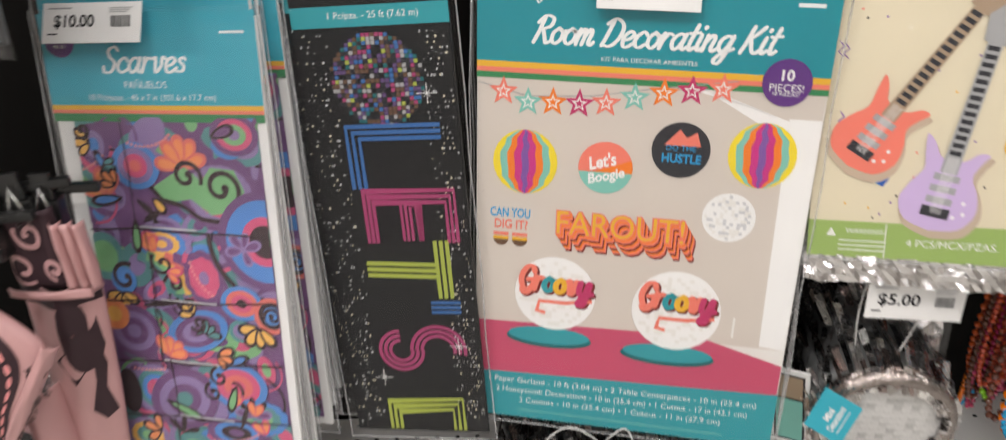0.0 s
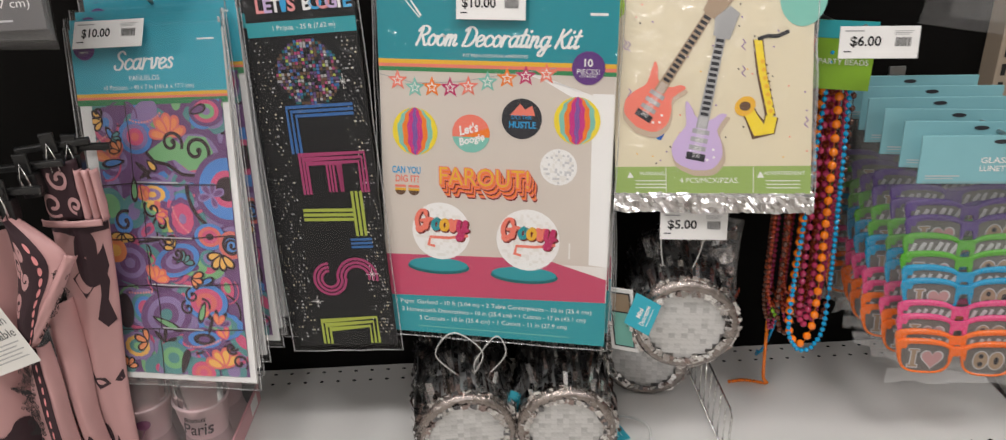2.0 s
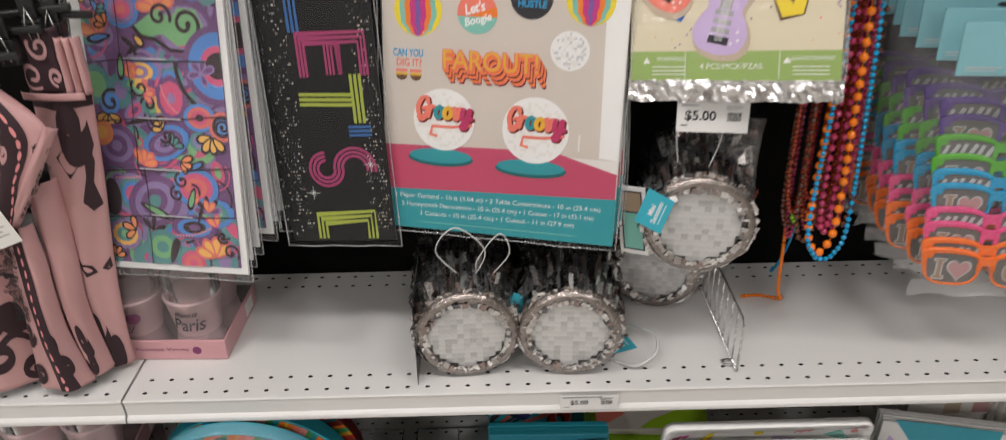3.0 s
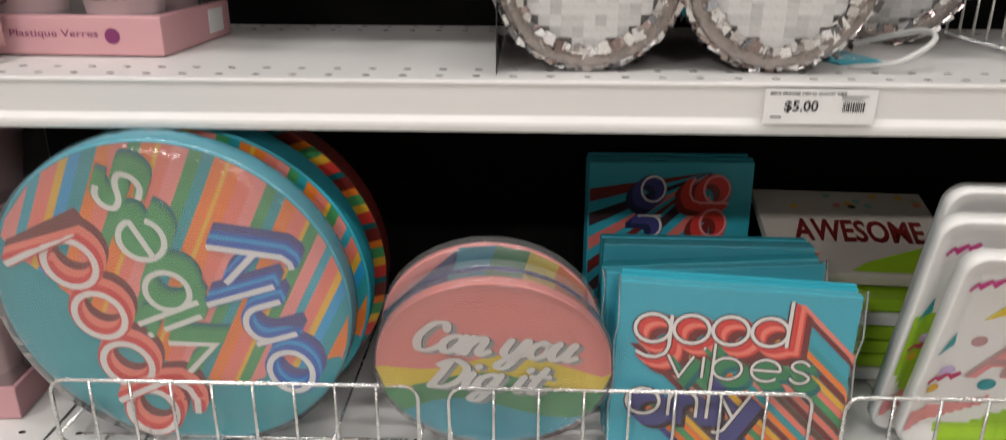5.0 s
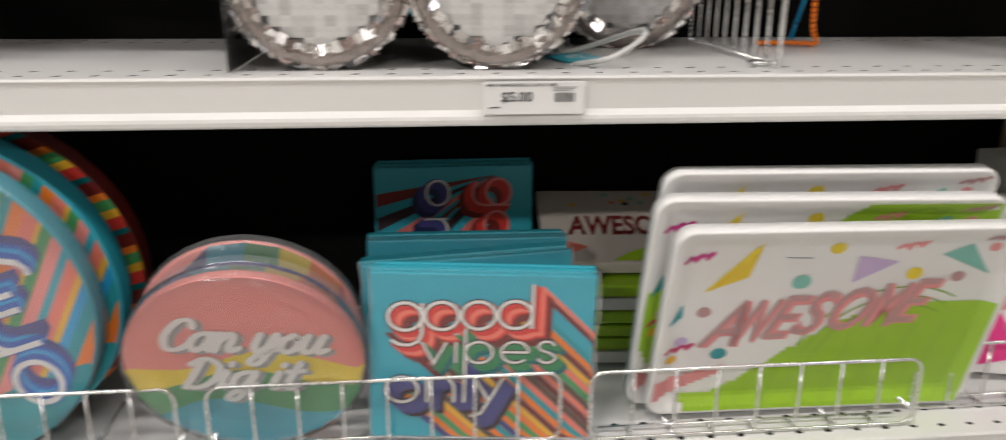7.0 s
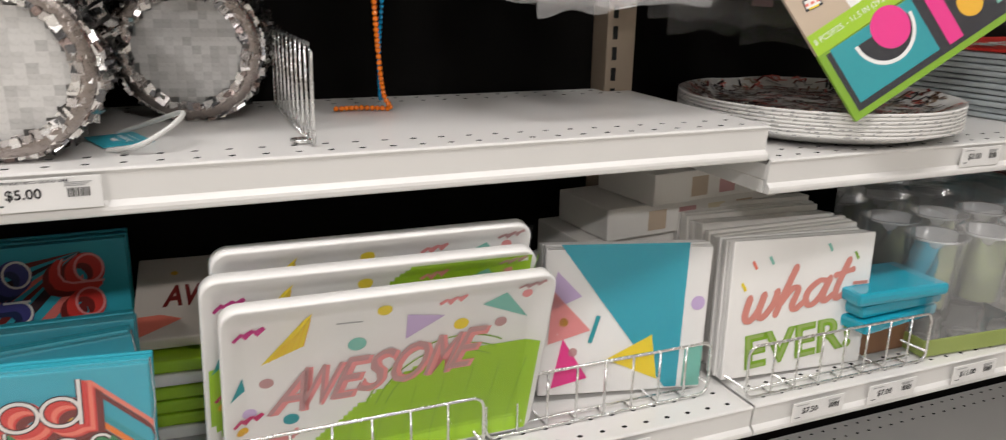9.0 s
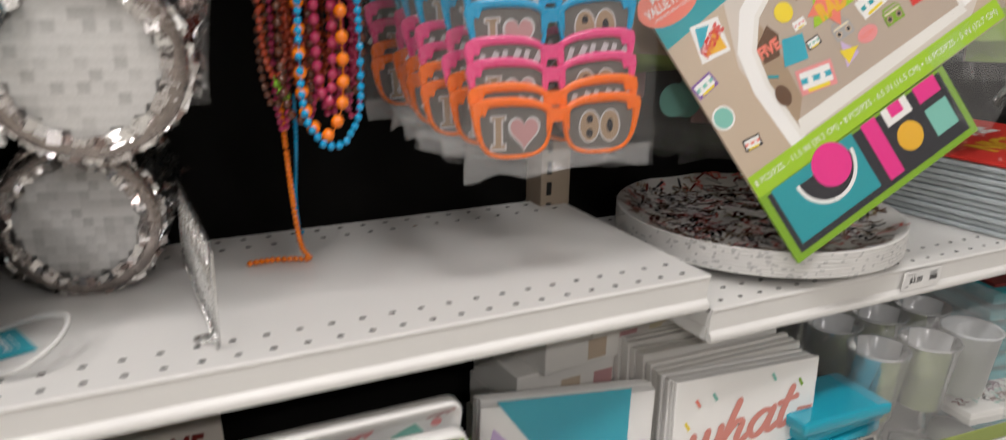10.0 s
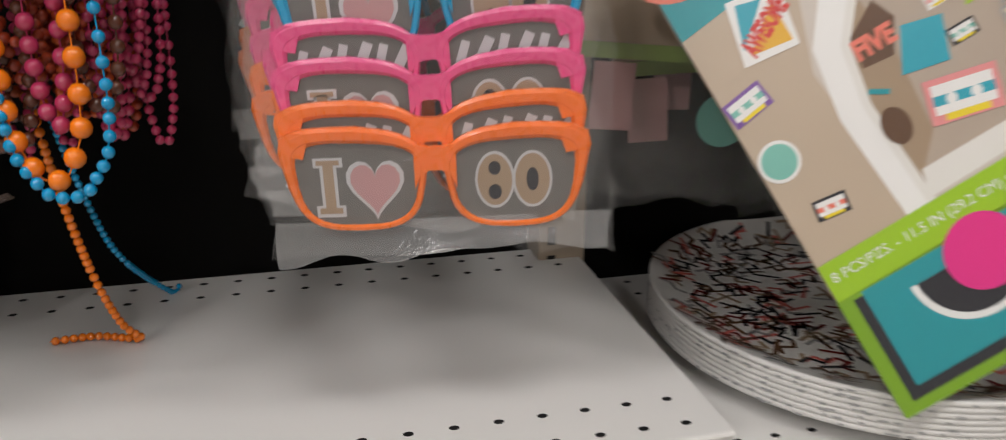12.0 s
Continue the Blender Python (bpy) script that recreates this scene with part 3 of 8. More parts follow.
# ---- hanging goods ----
rng = random.Random(4)


def bars(art, u0, v0, w, h, key, lift, n=14):
    """A small barcode of upright bars."""
    r = random.Random(n)
    x = u0
    while x < u0 + w:
        b = r.choice((0.4, 0.7, 1.0))
        art.rect(x, v0, min(x + b, u0 + w), v0 + h, key, lift)
        x += b + r.choice((0.4, 0.7))


def price_tag(m, price, w=78, h=36, label="white price tag in a clear holder", title=""):
    t = thing("price_tag", m, label, "price tag", "price tags")
    box("card", -w / 2000, 0, -h / 2000, w / 2000, 0.0012, h / 2000, ink("white"), t, 0.0004)
    a = Art()
    a.text(price, -w * 0.17, 0.02 * h, "black", 0.3, h=h * 0.36, bold=0.02)
    bars(a, w * 0.2, -h * 0.12, w * 0.2, h * 0.28, "black", 0.3)
    for k in range(3):
        a.rect(w * 0.18, h * (0.3 + 0.05 * k) - 2, w * (0.36 + 0.03 * k), h * (0.3 + 0.05 * k) - 1.3, "grey", 0.3)
    if title:
        a.text(title, -w * 0.12, h * 0.4, "char", 0.3, w=w * 0.68, h=h * 0.09, bold=0.02)
    else:
        a.rect(-w * 0.44, h * 0.34, -w * 0.2, h * 0.38, "grey", 0.3)
    a.rect(-w * 0.44, -h * 0.3, -w * 0.34, -h * 0.26, "char", 0.3)
    a.emit("price_print", t)
    sheet("sleeve", -w / 2 - 1, -h / 2 - 1, w / 2 + 1, h / 2 + 1, 0.8, film, t, 0.4, 4, 3)
    return t


def peg_hook(x, z, y0=YP - 0.003, y1=0.60, rise=0.012):
    h = thing("peg_hook", pose(x, 0, z), "zinc wire peg hook fixed to the black panel", "peg hook", "peg hooks")
    tube("rod", [(0, y0, -0.004), (0, y0 - 0.02, 0), (0, (y0 + y1) / 2, 0), (0, y1 + 0.02, 0), (0, y1, rise)], 0.0026, steel, h)
    box("back_clip", -0.012, y0 - 0.001, -0.03, 0.012, y0 + 0.0025, 0.012, steel, h, 0.0008)
    return h


# paisley scarves
def scarf_print():
    """Folded silk: halos, petals and curls in muted colours, cut by fold lines with painted shade and glints."""
    a = Art(clip=(-113, -188, 62, 154))
    r = random.Random(11)
    a.rect(-113, -188, 62, 154, "silk_plum", 0.3)
    st = [0.32]
    soft = ["silk_plum", "silk_teal", "silk_blue", "silk_lilac", "silk_pink", "silk_green", "silk_plum", "silk_lilac", "silk_teal"]

    def up():
        st[0] += 0.004
        return st[0]

    def halo(u, v, rad, keys, el=1.0, rot=0, scallop=0):
        rad *= 0.86
        for q, key in enumerate(keys):
            f = 1 - q / len(keys)
            if scallop:
                n = 60
                a.poly([(u + rad * f * (1 + 0.07 * abs(math.sin(scallop * math.pi * k / n))) * math.cos(2 * math.pi * k / n), v + el * rad * f * (1 + 0.07 * abs(math.sin(scallop * math.pi * k / n))) * math.sin(2 * math.pi * k / n)) for k in range(n)], key, up())
            else:
                a.disc(u, v, rad * f, key, up(), rv=rad * f * el, n=26, rot=rot)

    def petal(u, v, ang, L, outer, inner, fat=0.3):
        c, s = math.cos(radians(ang)), math.sin(radians(ang))
        for key, k0, k1 in ((outer, 0.0, 1.0), (inner, 0.16, 0.86)):
            pts = []
            for q in range(18):
                t = 2 * math.pi * q / 18
                x = L * (0.5 + 0.5 * math.cos(t) * (k1 - k0)) if key == inner else L * (0.5 + 0.5 * math.cos(t))
                w = L * fat * math.sin(t) * (0.75 + 0.25 * math.cos(t)) * (0.62 if key == inner else 1)
                pts.append((u + x * c - w * s, v + x * s + w * c))
            a.poly(pts, key, up())

    def flower(u, v, angs, L, outer, inner, fat=0.3):
        for g in angs:
            petal(u, v, g, L * r.uniform(0.9, 1.1), outer, inner, fat)

    def curl(u, v, rad, w, key, a0, turn, s=1, n=20):
        pts = [(u + rad * (1 - 0.8 * q / n) * math.cos(radians(a0 + s * turn * q / n)), v + rad * (1 - 0.8 * q / n) * math.sin(radians(a0 + s * turn * q / n))) for q in range(n + 1)]
        a.line(pts, w, key, up())
        a.disc(pts[-1][0], pts[-1][1], w * 0.85, key, up(), n=12)

    def dots(u, v, n, step, bend, key="rose", size=1.5, a0=0):
        for q in range(n):
            a.disc(u, v, size, key, up(), n=8)
            u, v, a0 = u + step * math.cos(radians(a0)), v + step * math.sin(radians(a0)), a0 + bend

    for k in range(120):
        halo(r.uniform(-113, 62), r.uniform(-188, 154), r.uniform(14, 30), [r.choice(soft) for q in range(r.choice((2, 3)))], r.uniform(0.5, 0.9), r.uniform(0, 180))
    for k in range(46):
        u, v, g = r.uniform(-113, 62), r.uniform(-188, 154), r.uniform(0, 360)
        a.arc(u, v, r.uniform(10, 24), r.uniform(1.6, 3.4), r.choice(("silk_dark", "silk_dark", "silk_plum", "silk_pink")), g, g + r.uniform(60, 170), up(), n=10)
    # first fold: the green double curl in its halo
    halo(20, 88, 43, ["silk_plum", "silk_lilac", "silk_pink", "silk_teal", "silk_gold"], 0.85, scallop=24)
    halo(-58, 112, 27, ["silk_blue", "silk_lilac", "silk_pink", "silk_coral"], 0.9)
    halo(-96, 130, 18, ["silk_plum", "silk_lilac", "silk_blue"], 1.2)
    halo(40, 140, 26, ["silk_plum", "silk_pink", "silk_green", "silk_lilac"], 0.8)
    flower(-13, 112, (60, 92, 125, 172, 20), 29, "silk_coral", "silk_orange", 0.32)
    a.poly([(-46, 92), (-30, 80), (-8, 84), (10, 70), (34, 74), (44, 92), (36, 110), (14, 112), (4, 100), (-10, 112), (-26, 104)], "silk_green", up())
    a.line([(-46, 94), (-36, 82), (-18, 78), (0, 66), (20, 64), (38, 72)], 4.2, "silk_dark", up())
    curl(-10, 104, 15, 4, "silk_dark", -30, 420, 1)
    curl(22, 94, 19, 4.4, "silk_dark", -70, 430, 1)
    for u, v, g in ((-62, 82, -40), (-48, 68, -70), (-58, 62, 30)):
        petal(u, v, g, 19, "silk_dark", "silk_dark", 0.36)
    petal(-46, 84, -50, 18, "silk_dark", "silk_gold", 0.36)
    flower(-92, 84, (60, 100, 160), 26, "silk_coral", "silk_orange", 0.33)
    dots(-62, 132, 12, 4, 6, a0=-20)
    dots(-110, 108, 7, 4, 4, a0=20)
    petal(18, 138, 20, 24, "silk_dark", "silk_plum", 0.3)
    # second fold
    halo(-44, 42, 34, ["silk_lilac", "silk_blue", "silk_gold", "silk_lilac", "silk_gold"], 0.6, scallop=14)
    halo(-104, 28, 24, ["silk_teal", "silk_green", "silk_green"], 1.1)
    for q, key in enumerate(("silk_teal", "silk_green", "silk_gold", "silk_coral", "silk_plum", "silk_pink", "silk_plum")):
        a.arc(-80 + 9 * q, -8, 40, 9.5, key, 5, 75, up(), n=10)
    halo(-6, 12, 22, ["silk_plum", "silk_pink", "silk_pink", "silk_lilac"], 1.3, scallop=10)
    dots(-18, 26, 10, 4, 5, a0=-80)
    halo(58, 48, 52, ["silk_plum", "silk_blue", "silk_blue", "silk_pink", "silk_dark", "silk_dark"], 1.0)
    a.arc(58, 48, 54, 4.5, "silk_dark", 175, 290, up(), n=18)
    flower(36, 40, (20, 75, 130, 190, 290), 17, "silk_lilac", "silk_plum", 0.34)
    a.disc(-88, 6, 13, "silk_blue", up())
    curl(-86, 8, 15, 4, "silk_dark", 60, 330, 1)
    flower(-92, -6, (200, 240, 285, 330), 18, "silk_dark", "silk_gold", 0.36)
    # third fold
    halo(-86, -44, 34, ["silk_plum", "silk_lilac", "silk_plum", "silk_lilac"], 0.9)
    halo(-104, -28, 18, ["silk_orange", "silk_gold"], 1.0)
    halo(-20, -40, 38, ["silk_blue", "silk_plum", "silk_lilac", "silk_plum"], 0.6, 20)
    halo(28, -10, 24, ["silk_blue", "silk_coral", "silk_pink", "silk_dark"], 0.8)
    halo(56, -20, 20, ["silk_coral", "silk_dark", "silk_blue", "silk_blue"], 1.0)
    curl(57, -21, 9, 3, "silk_dark", 200, 400, -1)
    flower(42, -32, (190, 232, 270, 310), 23, "silk_dark", "silk_gold", 0.34)
    petal(-72, -18, 10, 38, "silk_dark", "silk_dark", 0.16)
    flower(-54, -66, (40, 75, 110, 10), 22, "silk_coral", "silk_orange", 0.34)
    petal(-22, -44, 40, 20, "silk_dark", "silk_teal", 0.2)
    # fourth fold
    halo(-72, -102, 30, ["silk_lilac", "silk_teal", "silk_blue", "silk_pink", "silk_coral"], 1.0)
    a.disc(-101, -106, 12, "silk_dark", up(), rv=23)
    halo(-44, -110, 44, ["silk_plum", "silk_lilac", "silk_plum", "silk_teal"], 0.8, 30)
    halo(14, -92, 34, ["silk_blue", "silk_pink", "silk_coral", "silk_pink"], 0.8)
    for u, v, s in ((-4, -84, 1), (10, -98, -1), (-12, -100, 1)):
        curl(u, v, 10, 3, "silk_dark", 100, 380, s)
    halo(30, -122, 34, ["silk_blue", "silk_teal", "silk_green", "silk_teal"], 0.6, scallop=12)
    flower(26, -122, (50, 90, 130), 22, "silk_dark", "silk_dark", 0.3)
    flower(26, -122, (15, 165), 20, "silk_lilac", "silk_plum", 0.3)
    petal(-64, -112, -25, 44, "silk_dark", "silk_green", 0.15)
    dots(-92, -82, 9, 4, 2, a0=-4)
    # last fold
    halo(-90, -152, 26, ["silk_lilac", "silk_gold", "silk_teal", "silk_green"], 0.8, scallop=12)
    flower(-74, -146, (100, 160, 215), 20, "silk_dark", "silk_orange", 0.34)
    flower(-50, -146, (20, 80, 130, 250), 20, "silk_dark", "silk_dark", 0.3)
    halo(-40, -166, 28, ["silk_teal", "silk_green", "silk_teal"], 0.9)
    halo(6, -140, 34, ["silk_plum", "silk_blue", "silk_dark", "silk_plum"], 0.5, scallop=14)
    dots(-18, -150, 13, 4, 3, a0=-4)
    halo(0, -184, 26, ["silk_teal", "silk_pink", "silk_coral", "silk_pink"], 0.9)
    petal(-30, -186, 70, 34, "silk_dark", "silk_dark", 0.32)
    flower(30, -176, (40, 80, 120, 160), 26, "silk_coral", "silk_gold", 0.34)
    for k in range(26):
        u, v, g = -108 + 165 * ((k * 0.382) % 1), -180 + 330 * ((k * 0.618) % 1), r.uniform(0, 360)
        kind = k % 4
        if kind == 0:
            flower(u, v, (g, g + 42, g + 84), r.uniform(13, 18), "silk_dark", r.choice(("silk_gold", "silk_orange", "silk_teal")), 0.33)
        elif kind == 1:
            curl(u, v, r.uniform(8, 13), 3, "silk_dark", g, 380, r.choice((-1, 1)))
        elif kind == 2:
            flower(u, v, (g, g + 50), r.uniform(15, 20), r.choice(("silk_coral", "silk_pink")), "silk_orange", 0.34)
        else:
            petal(u, v, g, r.uniform(22, 34), "silk_dark", r.choice(("silk_green", "silk_blue", "silk_dark")), 0.2)
    # folds across: crease shade as a dark line, the glint above it in silver
    for v0, v1, u0 in ((56, 53, -66), (-12, -8, -56), (-72, -68, -62), (-128, -126, -54)):
        a.line([(-113, v0 - 3), (u0, v0), (u0 + 30, v0 - 2), (62, v1)], 1.5, "silk_dark", up())
        a.line([(u0 + 4, v0 + 1.6), (u0 + 60, v0)], 1.4, "silver", up())
    # upright creases, their shade drawn as thin dark lines
    for k, (u, v0, v1) in enumerate(((-66, 56, 154), (-58, -10, 56), (-60, -70, -10), (-52, -128, -70), (-56, -188, -128))):
        a.line([(u, v0), (u + 1.5, (v0 + v1) / 2), (u, v1)], 1.2, "silk_dark", up())
    return a


scarf = thing("scarf_pack", plane(-0.238, 0.682, 1.266, -14, -15, -3.6), "clear pack of paisley scarves with teal header card", "scarf pack", "scarf packs")
box("backing_card", -0.13, 0.0, -0.196, 0.07, 0.004, 0.235, ink("white"), scarf, 0.0008, "white backing card")
scarf_print().emit("scarf", scarf, "folded purple paisley scarves")
hd = Art()
hd.rect(-131, 164, 70, 240, "aqua", 1.2).rect(-131, 160, 70, 164, "gold", 1.2).rect(-131, 157, 70, 160, "coral", 1.2).rect(-131, 150, 70, 157, "green", 1.2)
hd.disc(-113, 219, 15, "purple", 1.6)
hd.text("10", -113, 222, "white", 2.0, h=7, bold=0.02).text("PIECES", -113, 213, "white", 2.0, h=2.8)
brush_word(hd, "Scarves", -34, 191.5, 78, 12, "white", 1.6)
hd.text("PA\u00d1UELOS", -36, 182, "white", 1.6, w=40)
hd.text("10 Pcs/pzas. - 40 x 7 in (101.6 x 17.7 cm)", -32, 170, "white", 1.6, w=120)
hd.rect(38, 222, 60, 224, "white", 1.6)
hd.emit("header_card", scarf, "teal header card with white lettering")
sheet("sleeve", -137, -203, 77, 243, 2.2, hazefilm, scarf, 3.5, 16, 26, 1, "clear plastic sleeve", 3)
seams(scarf, -137, -203, 77, 243, 3)
for k in range(1, 6):
    copy_thing(scarf, plane(-0.24 + 0.004 * k + rng.uniform(-0.006, 0.004), 0.682 + 0.018 * k, 1.268 + 0.006 * k, -13 + k, -15 + rng.uniform(-2, 2), -3.6 + rng.uniform(-1.5, 1)))
peg_hook(-0.265, 1.512, y1=0.775)
price_tag(plane(-0.238, 0.682, 1.266, -14, -15, -3.6) @ pose(-0.067, -0.016, 0.233, -18), "$10.00", 92, 33)


# party banners
def banner_art():
    a = Art()
    r = random.Random(3)
    a.rect(-69, -190, 62, 205, "black", 0.3)
    for k in range(520):
        side = r.choice((-1, 1))
        u = side * r.uniform(38, 64) - 3
        v = round(r.uniform(-185, 200) / 4.5) * 4.5
        s = r.uniform(0.8, 1.6)
        if -68 < u < 60:
            a.rect(u, v, u + s, v + s * 1.4, r.choice(("cream", "silver", "grey", "silver", "grey", "cream")), 0.5)
    cols = ["grape", "neon_blue", "neon_lime", "char", "brown", "black", "grape", "char", "neon_pink", "brown", "dteal", "grey"]
    a.disc(-3, 160, 42, "black", 0.55)
    for i in range(-11, 12):
        for j in range(-11, 12):
            d = math.hypot(i * 4.2, j * 4.2)
            if d < 44.5:
                k = 1 - 0.1 * (d / 44) ** 2
                h = 1.75 * k
                a.rect(-3 + i * 4.2 * k - h, 160 + j * 4.2 * k - h, -3 + i * 4.2 * k + h, 160 + j * 4.2 * k + h, r.choice(cols), 0.7)
    for q in range(3):
        o = q * 5.5
        a.line([(46, 121 - o), (-37 + o, 121 - o), (-37 + o, 64)], 3.6, "neon_blue", 0.8)
        a.line([(-30 + o * 0.75, 12), (-30 + o * 0.75, 62 - o), (52 - o * 0.75, 62 - o), (52 - o * 0.75, 12)], 3.2, "neon_pink", 0.8)
        a.line([(3 + o * 0.75, 14), (3 + o * 0.75, 50 - o * 0.3), (20 - o * 0.2, 50 - o * 0.3), (20 - o * 0.2, 14)], 2.6, "neon_pink", 0.9)
        a.line([(30 + q * 5.5, 14), (30 + q * 5.5, -44)], 3.6, "neon_lime", 0.8)
        a.line([(-36, -8 - q * 6), (30, -10 - q * 6)], 4.0, "neon_lime", 0.8)
        a.rect(20, -50 - q * 5, 48, -47 - q * 5, "neon_blue", 0.8)
        rr = 11 + q * 5
        a.arc(-14, -100, rr, 3.4, "neon_pink", 90, 360, 0.8)
        a.arc(22, -100, 32 - rr + 5, 3.4, "neon_pink", -10, 180, 0.85)
        a.line([(-34 + q * 5, -190), (-34 + q * 5, -158 - q * 6), (40 - q * 5, -154 - q * 6), (40 - q * 5, -190)], 3.2, "neon_lime", 0.8)
    for u, v in ((-35, -130), (42, -95), (38, 148)):
        for ang in (0, 45, 90, 135):
            L = 9 if ang % 90 == 0 else 4
            c, s = L * math.cos(radians(ang)), L * math.sin(radians(ang))
            a.line([(u - c, v - s), (u + c, v + s)], 0.6, "white", 1.0)
    a.rect(-70, 205, 63, 222, "teal2", 0.6)
    a.text("1 Pc/pza. - 25 ft (7.62 m)", 0, 213.5, "white", 0.9, w=76)
    a.rect(-70, 222, 63, 262, "black", 0.6)
    for k, ch in enumerate("LET'S BOOGIE"):
        a.text(ch, -50 + k * 9.6, 240, ("rose", "lilac", "white", "sky")[k % 4], 0.9, h=16, bold=0.03)
    return a


banner = thing("banner_pack", plane(-0.07, 0.707, 1.28, -8, -10, -4), "black party banner pack with striped neon letters", "banner pack", "banner packs")
box("backing_card", -0.07, 0.0, -0.193, 0.063, 0.004, 0.262, ink("black"), banner, 0.0008)
banner_art().emit("printed_front", banner, "neon striped letters and mirror ball on black")
sheet("sleeve", -77, -199, 70, 266, 1.5, film, banner, 4.0, 12, 28, 2, "clear plastic sleeve")
seams(banner, -77, -199, 70, 266, 3)
for k in range(1, 5):
    copy_thing(banner, plane(-0.07 - 0.012 * k, 0.707 + 0.02 * k, 1.283 + 0.004 * k, -8 + k, -11 + rng.uniform(-2, 2), -4 + rng.uniform(-2, 2)))
peg_hook(-0.085, 1.545, y1=0.75)


# room decorating kit
def honeycomb(a, u, v, r):
    cols = ("yellow", "mint", "orange", "mag", "violet", "mag", "orange", "mint", "yellow")
    n = len(cols)
    for k in range(n):
        f0, f1 = -1 + 2 * k / n, -1 + 2 * (k + 1) / n
        left, right = [], []
        for q in range(13):
            th = radians(-90 + 15 * q)
            wv = 0.05 * math.sin(q * 2.6)
            left.append((u + r * (f0 + wv * (0 < k)) * math.cos(th) * 0.97, v + r * math.sin(th)))
            right.append((u + r * (f1 + wv * (k < n - 1)) * math.cos(th) * 0.97, v + r * math.sin(th)))
        a.put(left + right, [(q, 13 + q, 14 + q, q + 1) for q in range(12)], cols[k], 0.7)


def mosaic(a, u, v, r, cell, lift, keys, seed):
    g = random.Random(seed)
    n = int(r / cell) + 1
    for i in range(-n, n + 1):
        for j in range(-n, n + 1):
            if math.hypot(i, j) * cell < r - cell * 0.6:
                k = 1 - 0.12 * ((i * i + j * j) * cell * cell / (r * r))
                h = cell * 0.46
                a.rect(u + i * cell * k - h, v + j * cell * k - h, u + i * cell * k + h, v + j * cell * k + h, g.choice(keys), lift)


kit = thing("decorating_kit", plane(0.130, 0.6855, 1.299, -9, -12.5, 0.7), "flat room decorating kit pack with teal header", "decorating kit", "decorating kits")
box("backing_card", -0.137, 0.0, -0.196, 0.144, 0.006, 0.231, ink("card"), kit, 0.001)
a = Art()
a.rect(-136, -92, 143, 143, "wallp", 0.3)
a.poly([(121, -90), (143, -92), (143, 118), (118, 118)], "white", 0.4).poly([(20, 143), (40, 143), (118, 100), (118, 116)], "white", 0.45)
a.poly([(-136, -92), (66, -86), (143, -108), (143, -140), (-136, -148)], "pink", 0.5)
a.rect(-60, -88, -58, -60, "card", 0.42).rect(96, -84, 98, -64, "card", 0.42)
a.emit("room_picture", kit, "printed picture of a decorated beige room")
a = Art()
a.rect(-137, 152, 144, 231, "teal", 0.5).rect(-137, 147, 144, 152, "gold", 0.5).rect(-137, 143, 144, 147, "coral", 0.52).rect(-137, 138, 144, 143, "green", 0.54)
brush_word(a, "Room Decorating Kit", 6, 168.5, 190, 12.5, "white", 0.9)
a.text("KIT PARA DECORAR AMBIENTES", 4, 158, "white", 0.9, w=76)
a.rect(112, 205, 132, 208, "white", 0.8)
a.line([(-108, 226), (-86, 200), (-84, 202), (-98, 222), (-108, 226)], 1.5, "white", 0.9)
a.emit("header_card", kit, "teal header with white script")
a = Art()
a.disc(112, 147, 19, "purple", 1.2).text("10", 112, 153, "white", 1.6, h=9, bold=0.03).text("PIECES!", 112, 143, "white", 1.6, w=26).text("10 PIEZAS!", 112, 138, "white", 1.6, w=20)
a.emit("count_badge", kit, "round purple badge")
a = Art()
for k, (u, v) in enumerate([(-114, 127), (-93, 119), (-72, 120), (-50, 120), (-28, 122), (-5, 128), (18, 133), (40, 136), (64, 139)]):
    c = ("coral", "mint", "orange", "wine")[k % 4]
    a.star(u, v, 13, c, 0.8).star(u, v, 7, "card", 0.95).star(u, v, 4, c, 1.05)
a.line([(-136, 134), (-93, 124), (-40, 127), (10, 136), (75, 146)], 0.8, "grey", 0.7)
a.emit("star_garland", kit)
for u, v, r in ((-94, 66, 29), (101, 86, 28)):
    a = Art()
    honeycomb(a, u, v, r)
    a.emit("honeycomb_ball", kit)
a = Art()
a.disc(-25, 66, 23, "orange", 0.7).disc(-25, 66, 23, "coral", 0.75, a0=20, a1=200).disc(-25, 66, 23, "mint", 0.76, a0=190, a1=350)
a.text("Let's", -28, 72, "white", 1.0, w=24, h=12, angle=15, shear=0.2, bold=0.03).text("Boogie", -24, 58, "white", 1.0, w=32, h=12, angle=15, shear=0.2, bold=0.03)
a.emit("paper_cutout", kit)
a = Art()
a.disc(36, 86, 24, "char", 0.7).poly([(22, 90), (34, 104), (40, 97), (48, 102), (52, 90)], "coral", 0.9).text("DO THE", 36, 88, "sky", 1.1, w=24).text("HUSTLE", 37, 79, "sky", 1.0, w=32, h=8, bold=0.03)
a.emit("paper_cutout", kit)
a = Art()
a.text("CAN YOU", -106, 18, "sky", 0.7, w=36, h=9, bold=0.02).text("DIG IT?", -105, 7, "coral", 0.7, w=30, h=9, bold=0.02)
for u in (-114, -97):
    a.disc(u, -7, 7, "brown", 0.7, rv=7, a0=180, a1=360).rect(u - 7, -8, u + 7, -5, "gold", 0.75).rect(u - 7, -4, u + 7, -1, "coral", 0.75)
a.emit("paper_cutout", kit)
a = Art()
for k in range(9):
    a.text("FAROUT!", -8 + k * 1.1, 11 - k * 1.7, ("orange", "coral", "maroon")[k % 3], 1.0 - 0.03 * k, w=112, h=24, bold=0.05)
